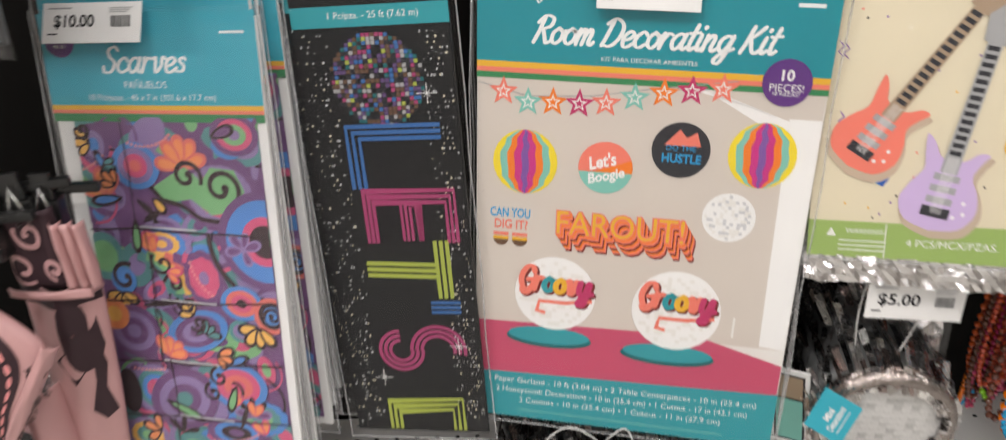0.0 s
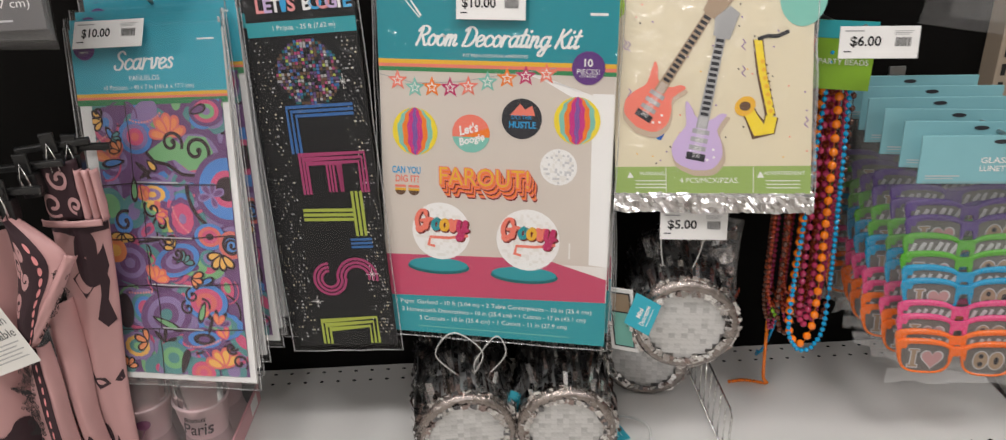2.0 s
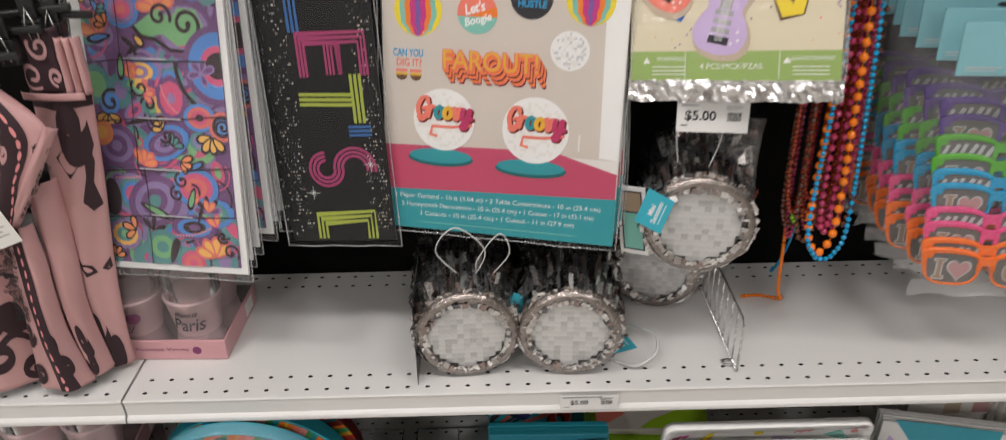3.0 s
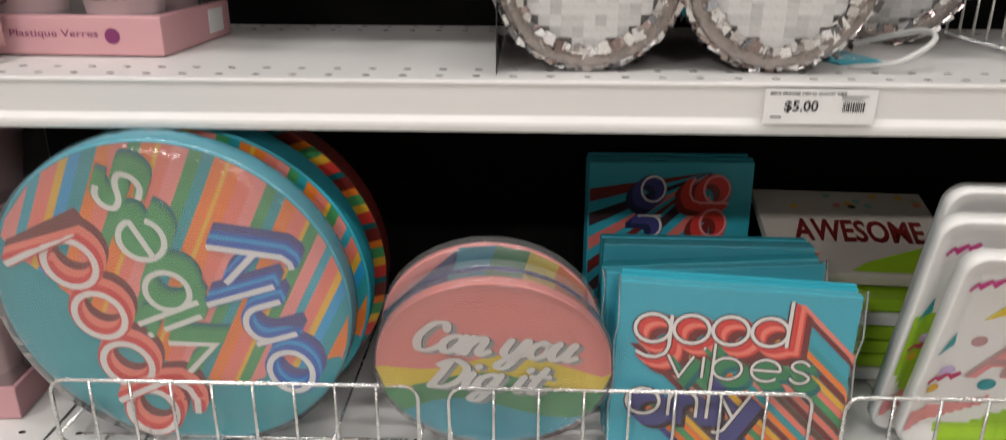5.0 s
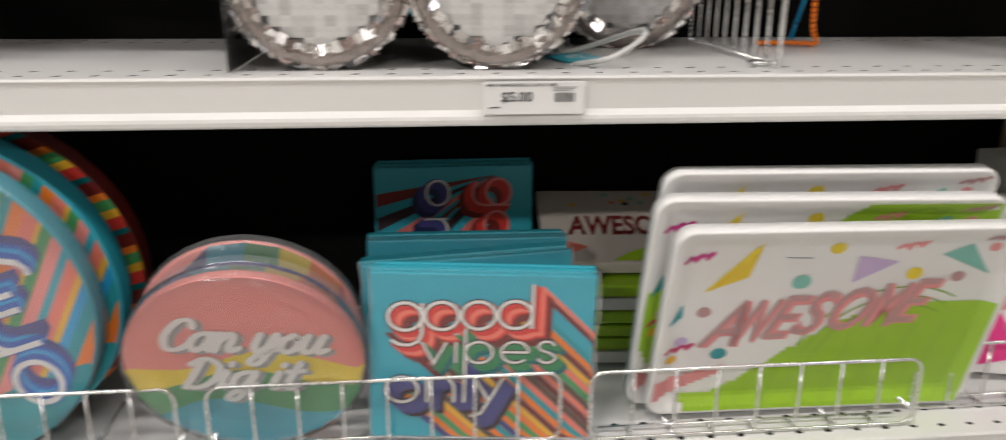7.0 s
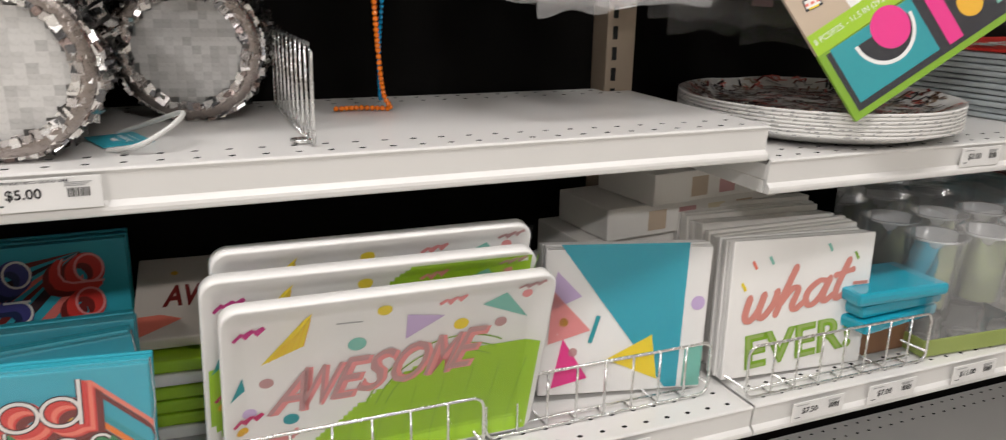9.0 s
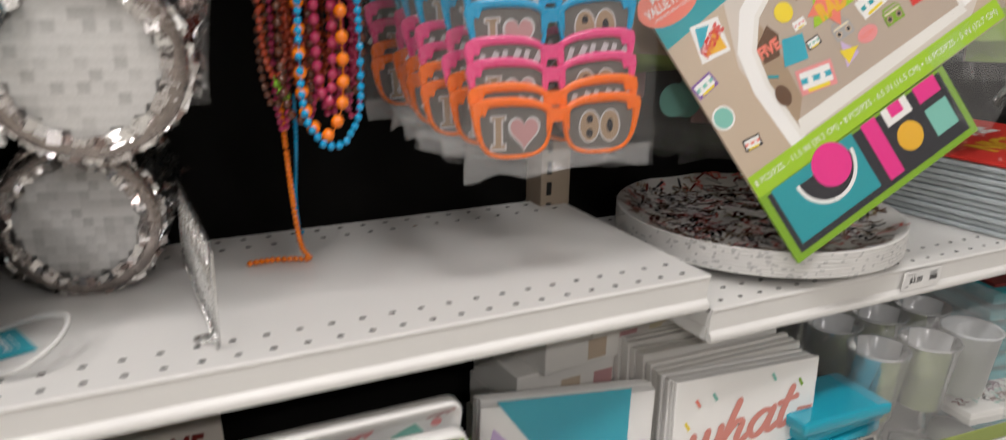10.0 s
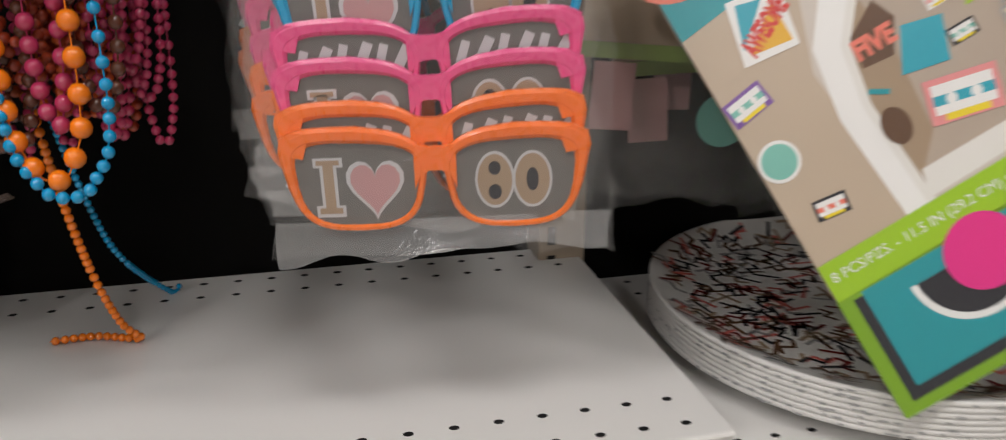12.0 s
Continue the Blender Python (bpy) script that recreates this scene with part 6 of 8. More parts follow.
def glasses_mesh():
    v, f = [], []

    def rim(cx, flip):
        inn, out = lens_curve(), lens_curve(3.4)
        n, b = len(inn), len(v)
        for y, shrink_ in ((-1.2, 1.0), (-2.4, 0.5), (2.0, 0.5), (1.6, 1.0)):
            for a_, o_ in zip(inn, out):
                mid = ((a_[0] + o_[0]) / 2, (a_[1] + o_[1]) / 2)
                for q in (a_, o_):
                    v.append((0.001 * (cx + flip * (mid[0] + (q[0] - mid[0]) * shrink_)), 0.001 * y, 0.001 * (mid[1] + (q[1] - mid[1]) * shrink_)))
        order = [(1, 0), (1, 1), (0, 1), (3, 1), (2, 1), (2, 0), (3, 0), (0, 0)]
        for k in range(n):
            l = (k + 1) % n
            for e in range(8):
                (r0, s0), (r1, s1) = order[e], order[(e + 1) % 8]
                face = (b + 2 * (r0 * n + k) + s0, b + 2 * (r1 * n + k) + s1, b + 2 * (r1 * n + l) + s1, b + 2 * (r0 * n + l) + s0)
                f.append(face if flip > 0 else face[::-1])

    def slab_(pts):
        b, n = len(v), len(pts)
        for y in (-2.2, 1.8):
            v.extend([(0.001 * x, 0.001 * y, 0.001 * z) for x, z in pts])
        f.append(tuple(b + k for k in range(n)))
        f.append(tuple(b + n + k for k in range(n))[::-1])
        f.extend([(b + (k + 1) % n, b + k, b + n + k, b + n + (k + 1) % n) for k in range(n)])

    rim(-37, -1)
    rim(37, 1)
    slab_([(-10, -2), (-7.5, 4), (-3, 7), (3, 7), (7.5, 4), (10, -2), (10, 20), (4, 18.4), (-4, 18.4), (-10, 20)])
    for e in (-1, 1):
        tip = [(e * 62, 14), (e * 71.5, 16), (e * 72.5, 24), (e * 66, 27), (e * 58, 26)]
        slab_(tip if e > 0 else tip[::-1])
    return v, f


GV, GF = glasses_mesh()
frame_meshes = {}
for k, m in plast.items():
    me = bpy.data.meshes.new("frame_" + k)
    me.from_pydata(GV, [], GF)
    me.materials.append(m)
    me.update()
    frame_meshes[k] = me
lens_mesh = bpy.data.meshes.new("lens")
lens_mesh.from_pydata([(0.001 * x, -0.0005, 0.001 * z) for x, z in lens_curve()], [], [tuple(range(32))])
lens_mesh.materials.append(lens_mat)
ta = Art()
ta.rect(-57, -12, -45, -8, "silver", 0.8).rect(-55, -12, -47, 10, "silver", 0.8).rect(-58, 8, -44, 12, "silver", 0.8).rect(-58, -13, -44, -8, "silver", 0.8)
ta.rect(-56.5, -11.5, -45.5, -9, "tan", 0.95).rect(-53.5, -11, -48.5, 10, "tan", 0.95).rect(-56.5, 9, -45.5, 11, "tan", 0.95)


def heart(a, u, v, s, key, lift):
    pts = []
    for q in range(26):
        t = 2 * math.pi * q / 26
        pts.append((u + s * 0.0625 * 16 * math.sin(t) ** 3, v + s * 0.0625 * (13 * math.cos(t) - 5 * math.cos(2 * t) - 2 * math.cos(3 * t) - math.cos(4 * t))))
    a.poly(pts, key, lift)


heart(ta, -29, 0, 14, "silver", 0.8)
heart(ta, -29, 0, 12, "dusk", 0.95)
for u in (28, 46):
    ta.disc(u, 1, 9.5, "silver", 0.8, rv=12).disc(u, 1, 8.3, "tan", 0.95, rv=10.8)
ta.disc(28, 6, 3, "char", 1.05, n=10).disc(28, -4, 3.3, "char", 1.05, n=10).disc(46, 1, 3, "char", 1.05, rv=5, n=12)
ta_ob = ta.emit("lens_print", None)
za = Art()
for cx in (-38, 38):
    for k in range(6):
        u = cx - 25 + 9.4 * k
        za.line([(u - 8, -12), (u - 1, -2), (u + 2, 6), (u + 5 + k % 2 * 2, 17 - abs(k - 2.5))], 4.2 + 0.8 * (k % 2), "silver", 0.7)
za_ob = za.emit("lens_print", None)
TA, ZA = ta_ob.data, za_ob.data
bpy.data.objects.remove(ta_ob)
bpy.data.objects.remove(za_ob)


def glasses(m, colour, zebra):
    g = thing("party_glasses", m, "%s plastic party glasses with %s lenses" % (colour, "zebra striped" if zebra else "printed smoked"), "glasses", "party glasses")
    for name, me, x in (("frame", frame_meshes[colour], 0), ("lens", lens_mesh, -0.037), ("lens", lens_mesh, 0.037), ("lens_print", ZA if zebra else TA, 0)):
        o = new(name, me)
        if me is TA:
            o.scale = (1.0, 1.0, 1.18)
        o.parent, o.location = g, (x, 0, 0)
        if name == "lens" and x < 0:
            o.scale.x = -1
    return g


header_blue = mat("pale_blue_card", (0.22, 0.47, 0.52), rough=0.4, var=0.05)
rows = [("orange", 0, -35), ("orange", 1, -22), ("pink", 0, -3), ("pink", 1, 15), ("blue", 0, 44), ("blue", 1, 59), ("green", 0, 78), ("green", 1, 99), ("purple", 0, 123), ("purple", 1, 142)]
for b in range(6):
    base = plane(0.712 - 0.004 * b + rng.uniform(-0.006, 0.006) * (b > 0), 0.624 + 0.036 * b, 1.10 + 0.004 * b, 0, -13 + rng.uniform(-3, 3) * (b > 0), -2.5 + rng.uniform(-1.5, 1.5) * (b > 0))
    bag = thing("glasses_bag", base, "clear bag of stacked neon party glasses, blue header", "bagged glasses", "bags of glasses")
    sheet("front_film", -80, -68, 83, 216, 15, hazefilm, bag, 6, 22, 30, 30 + b, "clear poly film", 14)
    sheet("bottom_hem", -80, -72, 83, -52, 8, seam_film, bag, 10, 30, 4, 44 + b, "crumpled sealed hem of the bag", 12)
    sheet("back_film", -79, -64, 82, 216, -36, bagfilm, bag, 3, 16, 16, 50 + b, "", 14)
    sk = Art()
    box("header_card", -0.08, -0.016, 0.210, 0.085, -0.013, 0.268, header_blue, bag, 0.0006, "pale blue header card").location.y = -0.004
    sk.text("GLASSES", 4, 239, "white", 20.5, w=40, h=7, bold=0.02).text("LUNETTES", 4, 229, "white", 20.5, w=40, h=7, bold=0.02)
    sk.rect(-72, 219, -36, 220.5, "silver", 20.5).rect(-72, 216, -42, 217, "silver", 20.5).rect(-74, 212, 80, 212.6, "grey", 20.5)
    sk.disc(2, 261, 8, "char", 20.5, rv=2.6, n=14)
    sk.emit("header_print", bag)
    for k, (c, z, v) in enumerate(rows):
        if b > 2 and k > 8:
            continue
        glasses(base @ pose(rng.uniform(-0.0015, 0.003), -0.012 + 0.0046 * k, v * 0.001, 0, rng.uniform(-2.6, 0.8), 0), c, z)
peg_hook(0.713, 1.362, y1=0.595)
price_tag(plane(0.748, 0.588, 1.360, -4, -12), "$12.00", 66, 30)

# ---- bead necklaces ----
bead_mats = {k: mat("bead_" + k, c, rough=0.22, var=0.05, coat=0.4) for k, c in (("orange", (0.85, 0.2, 0.005)), ("sky", (0.0, 0.28, 0.55)), ("wine", (0.4, 0.028, 0.09)), ("rust", (0.36, 0.045, 0.015)), ("ember", (0.55, 0.09, 0.015)), ("umber", (0.1, 0.03, 0.015)), ("lime", (0.2, 0.45, 0.02)))}
SPH = bmesh.new()
bmesh.ops.create_uvsphere(SPH, u_segments=8, v_segments=6, radius=1)
SV = [tuple(v.co) for v in SPH.verts]
SF = [tuple(v.index for v in f.verts) for f in SPH.faces]
SPH.free()


def necklace(path, rad, colour, label, step=2.1, pieces=False):
    """Beads threaded along a smooth line."""
    P = [Vector(p) for p in path]
    n = len(P)
    fine = []
    for k in range(n - 1):
        p0, p1, p2, p3 = P[max(0, k - 1)], P[k], P[k + 1], P[min(n - 1, k + 2)]
        for q in range(24):
            t = q / 24
            fine.append(0.5 * ((2 * p1) + (p2 - p0) * t + (2 * p0 - 5 * p1 + 4 * p2 - p3) * t * t + (3 * p1 - p0 - 3 * p2 + p3) * t ** 3))
    t = thing("bead_necklace", pose(0, 0, 0), label, "bead necklace", "bead necklaces")
    v, f, acc = [], [], 0.0
    one = None
    for k in range(1, len(fine)):
        acc += (fine[k] - fine[k - 1]).length
        if acc < step * rad:
            continue
        acc = 0
        if pieces:
            if not one:
                one = bpy.data.meshes.new("bead")
                one.from_pydata([(x * rad, y * rad, z * rad) for x, y, z in SV], [], SF)
                one.materials.append(bead_mats[colour])
                one.polygons.foreach_set("use_smooth", [True] * len(one.polygons))
            o = new("bead", one)
            o.parent, o.location = t, fine[k]
        else:
            b = len(v)
            v += [(fine[k].x + x * rad, fine[k].y + y * rad, fine[k].z + z * rad) for x, y, z in SV]
            f += [tuple(b + q for q in face) for face in SF]
    if not pieces:
        mesh_ob("bead_string", v, f, bead_mats[colour], parent=t, smooth=True)["kind"] = "stuff"
    tube("thread", fine[::6] + [fine[-1]], 0.0005, bead_mats[colour], t, 4)
    return t


def loop(x, w, y, top, low, lean=0.0):
    return [(x - w * 0.5, y + 0.01, top), (x - w * 0.8 + lean * 0.3, y + 0.004, (top * 0.55 + low * 0.45)), (x - w + lean * 0.7, y, low + 0.05), (x - w * 0.55 + lean, y - 0.002, low + 0.008), (x + lean, y - 0.003, low), (x + w * 0.55 + lean, y - 0.002, low + 0.008), (x + w + lean * 0.7, y, low + 0.05), (x + w * 0.8 + lean * 0.3, y + 0.004, (top * 0.55 + low * 0.45)), (x + w * 0.5, y + 0.01, top)]


ZT = 1.46
necklace(loop(0.534, 0.007, 0.678, ZT, 1.088), 0.0045, "wine", "dark magenta bead necklace hanging in the middle", 2.3, True)
for x, w, low in ((0.512, 0.012, 1.074), (0.556, 0.010, 1.094)):
    necklace(loop(x, w, 0.682, ZT, low), 0.0038, "umber", "dark pearl bead necklace hanging in a bundle", 2.4, True)
necklace(loop(0.530, 0.017, 0.672, ZT, 1.062), 0.0055, "orange", "large orange bead necklace hanging in a loop", 2.6, True)
necklace(loop(0.536, 0.024, 0.668, ZT, 1.054), 0.0033, "sky", "small blue bead necklace hanging in a loop", 2.0, True)
for k in range(24):
    x = 0.497 + 0.0034 * k + rng.uniform(-0.003, 0.003)
    c = "umber" if k < 5 and k % 2 else ("wine" if k > 17 else ("rust", "ember", "wine", "rust", "ember", "rust", "rust")[k % 7])
    low = (1.10, 1.08, 1.06, 1.075, 1.085, 1.11, 1.12)[k % 7] + rng.uniform(-0.008, 0.012)
    necklace(loop(x, rng.uniform(0.005, 0.011), 0.690 + 0.008 * (k % 6) + rng.uniform(0, 0.01), ZT, low), rng.choice((0.0028, 0.0032, 0.0026)), c, {"wine": "dark red bead necklace hanging in a bundle", "rust": "rust orange bead necklace hanging in a bundle", "umber": "dark brown bead necklace hanging in a bundle", "ember": "burnt orange bead necklace hanging in a bundle"}[c], 2.0)
necklace([(0.496, 0.69, 1.108), (0.500, 0.688, 1.098), (0.506, 0.686, 1.09)], 0.003, "lime", "short lime green bead strand in the bundle")
necklace([(0.508, 0.730, 1.09), (0.512, 0.735, 1.04), (0.519, 0.748, 0.98), (0.527, 0.762, 0.94), (0.536, 0.770, SU + 0.004), (0.528, 0.772, SU + 0.0035), (0.505, 0.78, SU + 0.0035), (0.478, 0.778, SU + 0.0035)], 0.0028, "orange", "orange bead strand trailing onto the shelf", 1.7, True)
necklace([(0.518, 0.72, 1.09), (0.522, 0.74, 1.04), (0.528, 0.78, 0.98), (0.545, 0.845, SU + 0.0034), (0.55, 0.855, SU + 0.0034)], 0.0022, "sky", "thin blue bead strand trailing onto the shelf", 1.8)
bc = thing("bead_card", plane(0.533, 0.672, 1.437, -5, -14, 2), "lime green header card of the beads", "header card")
box("card", -0.030, 0, -0.028, 0.034, 0.0012, 0.05, ink("limedark"), bc, 0.0004)
a = Art()
a.rect(-30, 30, 34, 50, "teal2", 0.3).text("PARTY BEADS", 2, 4, "white", 0.5, w=54)
a.emit("card_print", bc)
peg_hook(0.535, 1.478, y1=0.63)
price_tag(plane(0.548, 0.622, 1.474, -8, -8), "$6.00", 82, 34)

# ---- cutouts value pack, hanging askew ----
fig = thing("cutouts_pack", plane(1.007, 0.604, 1.080, -15, -16.5, -32.5), "large cutouts value pack hanging askew, lime band", "party pack", "cutouts packs")
box("backing_card", -0.112, 0.0, -0.046, 0.214, 0.004, 0.215, ink("beige"), fig, 0.0006)
a = Art()
a.poly([(-112, -24), (-52, -24), (-60, 70), (-40, 128), (-112, 128)], "beige", 0.3)
a.poly([(-112, 128), (-60, 70), (-52, -24), (180, -24), (214, 0), (214, 215), (-20, 215), (-40, 130)], "wallp", 0.28)
a.line([(-47, -24), (-52, 40), (-46, 78), (-24, 108), (14, 126), (70, 130), (130, 118), (168, 90), (184, 40), (188, -10)], 17, "white", 0.45)
a.line([(-40, -24), (-44, 40), (-38, 74), (-18, 100), (16, 117), (70, 121), (126, 109), (160, 84), (175, 40), (178, -10)], 5, "card", 0.47)
a.poly([(-40, -20), (178, -12), (175, 40), (160, 84), (126, 109), (70, 121), (16, 117), (-18, 100), (-38, 74), (-44, 40)], "alcove", 0.35)
a.poly([(-38, -10), (-42, 40), (-36, 72), (-20, 95), (-16, 60), (-20, 10)], "tan", 0.4)
a.poly([(-40, -22), (180, -16), (178, -6), (-36, -6)], "card", 0.42)
a.emit("room_picture", fig, "printed picture of an arched beige room")
a = Art()
a.poly([(-112, 122), (-14, 132), (16, 160), (30, 215), (-112, 215)], "teal2", 0.6)
a.poly([(-14, 132), (16, 160), (30, 215), (60, 215), (30, 165), (8, 140)], "lime", 0.62)
a.text("CUTOUTS", 20, 186, "white", 0.9, w=96, h=22, bold=0.04).text("FIGURAS RECORTABLES", 26, 164, "white", 0.9, w=90)
a.disc(-86, 160, 34, "coral", 0.8, rv=21)
a.text("MEGA", -86, 169, "white", 1.1, w=30, h=8, bold=0.02).text("VALUE PACK!", -86, 159, "white", 1.1, w=54, h=9, bold=0.02).text("(PAQUETE MEGA OFERTA)", -86, 150, "white", 1.1, w=44)
a.disc(-86, 192, 15, "black", 0.9, rv=4)
a.emit("header_print", fig, "teal header with coral oval")
a = Art()
a.poly([(-112, -47), (214, -44), (214, -22), (-112, -24)], "lime", 0.9)
a.text("8 PCS/PZS. - 11.5 IN (29.2 CM) \u2022 8 PCS/PZS - 6.5 IN (16.5 CM) \u2022 16 PCS/PZS - 5 IN (12.7 CM)", 50, -34.5, "white", 1.2, w=316, h=8)
a.emit("size_band", fig, "lime band with white sizes")


def cassette(u, v, w, c1, c2, ang=0):
    a = Art()
    h = w * 0.62
    a.rect(-w / 2, -h / 2, w / 2, h / 2, c1, 0.8).rect(-w * 0.42, -h * 0.3, w * 0.42, h * 0.36, "white", 0.9).rect(-w * 0.42, -h * 0.1, w * 0.42, h * 0.12, c2, 1.0)
    a.disc(-w * 0.17, 0, h * 0.13, "white", 1.1, n=10).disc(w * 0.17, 0, h * 0.13, "white", 1.1, n=10).rect(-w * 0.3, -h * 0.45, w * 0.3, -h * 0.3, "yellow", 0.95)
    o = a.emit("cassette_cutout", fig)
    o.location, o.rotation_euler = (u * 0.001, 0, v * 0.001), (0, radians(-ang), 0)


def boombox(u, v, w, c1, c2, ang=0):
    a = Art()
    h = w * 0.62
    a.rect(-w / 2, -h / 2, w / 2, h / 2, c1, 0.8).disc(-w * 0.26, -h * 0.1, h * 0.27, c2, 0.95).disc(w * 0.26, -h * 0.1, h * 0.27, c2, 0.95).rect(-w * 0.42, h * 0.24, w * 0.42, h * 0.4, "cream", 0.95)
    a.disc(-w * 0.26, -h * 0.1, h * 0.14, "char", 1.05, n=12).disc(w * 0.26, -h * 0.1, h * 0.14, "char", 1.05, n=12).line([(-w * 0.4, h * 0.5), (-w * 0.36, h * 0.72), (w * 0.36, h * 0.72), (w * 0.4, h * 0.5)], w * 0.05, c1, 0.8)
    o = a.emit("boombox_cutout", fig)
    o.location, o.rotation_euler = (u * 0.001, 0, v * 0.001), (0, radians(-ang), 0)


for u, v, w, c1, c2, g in ((3, 18, 46, "rose", "aqua", -14), (-113 + 14, 74, 28, "violet", "mint", 8), (-88, 2, 22, "char", "coral", -8), (16, 71, 16, "white", "rose", 0), (93, 48, 36, "white", "teal2", 6), (85, 73, 20, "white", "coral", -10), (19, 48, 18, "char", "mint", 0), (100, 90, 22, "white", "rose", 10)):
    cassette(u, v, w * 0.88, c1, c2, g)
for u, v, w, c1, c2, g in ((37, 97, 26, "brown", "gold", -6), (52, 41, 26, "grey", "beige", 0), (107, 24, 26, "limedark", "tan", 0), (153, 33, 52, "red", "silver", -3)):
    boombox(u, v, w * 0.86, c1, c2, g)
a = Art()
a.star(53, 74, 30, "lime", 0.8, 3, 0.5).star(53, 72, 26, "coral", 0.85, 4, 0.5).text("Totally", 54, 82, "hot", 1.0, w=26, h=8).text("RAD", 55, 68, "gold", 1.0, w=34, h=18, bold=0.06)
a.emit("word_cutout", fig)
a = Art()
a.star(124, 70, 26, "lilac", 0.8, 5, 0.6).poly([(106, 60), (142, 62), (136, 82)], "hot", 0.9).text("AWESOME", 124, 70, "yellow", 1.05, w=44, h=13, bold=0.05, angle=8)
a.emit("word_cutout", fig)
a = Art()
a.poly([(-90, 92), (-58, 88), (-52, 122), (-82, 128)], "white", 0.8).poly([(-84, 96), (-60, 92), (-60, 116)], "gold", 0.9).poly([(-86, 100), (-64, 120), (-78, 124)], "aqua", 0.9).text("AWESOME", -70, 106, "red", 1.0, w=34, h=12, angle=28, bold=0.05)
a.emit("word_cutout", fig)
a = Art()
a.poly([(-34, 76), (-14, 88), (-8, 74), (-18, 56), (-36, 58)], "brown", 0.6).text("FIVE", -24, 68, "coral", 1.0, w=24, h=12, bold=0.05).poly([(-20, 44), (6, 38), (14, 62), (-8, 68)], "aqua", 0.8).disc(-36, 22, 8, "brown", 0.8, rv=11).poly([(36, 8), (56, 14), (44, 34)], "lilac", 0.8).poly([(40, 10), (58, 20), (38, 26)], "yellow", 0.85)
a.disc(73, 24, 12, "rose", 0.8, rv=8).text("NOW", 73, 24, "coral", 0.95, w=16).disc(8, 89, 10, "yellow", 0.8).line([(70, 104), (82, 90)], 3, "coral", 0.8).disc(70, 105, 6, "aqua", 0.9).disc(-100, 38, 12, "white", 0.8).disc(-100, 38, 10, "mint", 0.9).line([(-40, 46), (-30, 40)], 3, "teal2", 0.8)
a.emit("small_cutout", fig)
a = Art()
a.rect(-112, -124, 126, -47, "limedark", 0.5).rect(-104, -117, 119, -50, "char", 0.6)
a.rect(-98, -110, 4, -48, "teal2", 0.8).disc(-38, -60, 36, "white", 0.9, a0=180, a1=360).disc(-38, -60, 32, "char", 1.0, a0=180, a1=360).disc(-30, -62, 22, "hot", 1.1)
a.rect(16, -112, 34, -48, "hot", 0.8).disc(58, -86, 15, "gold", 0.9).rect(42, -66, 74, -48, "white", 0.8).rect(50, -60, 66, -48, "hot", 0.9).rect(84, -66, 112, -48, "hot", 0.8).rect(84, -104, 112, -74, "mint", 0.8)
o = a.emit("boombox_panel", fig, "dark boombox panel with pink and teal shapes")
box("panel_backing", -0.112, 0.001, -0.124, 0.126, 0.004, -0.047, ink("limedark"), fig, 0.0005)
sheet("bag_film", -115, -126, 178, 218, 3.0, matt_film, fig, 3.0, 20, 22, 61, "clear bag film", 8)
sheet("bag_edge", 116, -122, 196, -26, -2, bagfilm, fig, 9.0, 14, 14, 62, "crumpled loose edge of the bag", 18)
for k, (x, y, z, rl) in enumerate(((0.915, 0.722, 1.128, 4), (0.945, 0.748, 1.12, -3), (0.98, 0.775, 1.13, 2), (1.055, 0.742, 1.10, 3))):
    bg = thing("cutouts_bag", plane(x, y, z, -2, -8, rl), "clear bag of neon paper cutouts hanging behind", "party pack", "cutouts packs")
    box("card", -0.09, 0.004, -0.02, 0.11, 0.007, 0.2, ink("beige"), bg, 0.0005)
    aa = Art()
    aa.rect(-90, 140, 110, 200, "teal2", -3.5).rect(-90, -30, 110, -20, "dusty_lime", -3.4).rect(-80, -76, -52, -32, "dusk", -3.6).disc(10, -66, 18, "mint", -3.6).rect(50, -80, 80, -40, "lilac", -3.5)
    aa.emit("card_print", bg)
    sheet("bag_film", -95, -118, 115, 205, 2, hazefilm, bg, 5, 18, 20, 70 + k, "hazy clear bag film", 14)
peg_hook(0.905, 1.29, y1=0.57)

# hanging packs at the far side
for k, (x, y, z) in enumerate(((1.275, 0.62, 1.235), (1.365, 0.645, 1.205), (1.25, 0.69, 1.25))):
    hp = thing("hanging_pack", plane(x, y, z, -4, -12, 2 * k), "clear hanging pack with teal and lime cards", "party pack", "far hanging packs")
    box("card", -0.07, 0.003, -0.11, 0.07, 0.006, 0.15, ink("alcove"), hp, 0.0005)
    aa = Art()
    aa.rect(-70, -110, 70, -74, "dusty_lime", -2.6).poly([(-70, 60), (70, 20), (70, 150), (-70, 150)], "teal2", -2.6).poly([(-70, -40), (-20, -60), (-30, 30), (-70, 20)], "mint", -2.5)
    aa.emit("card_print", hp)
    sheet("bag_film", -78, -130, 78, 155, 2, bagfilm, hp, 5, 16, 16, 80 + k, "crumpled clear bag film", 16)

for x in (1.275, 1.365):
    peg_hook(x, 1.375 if x < 1.3 else 1.345, y1=0.61)

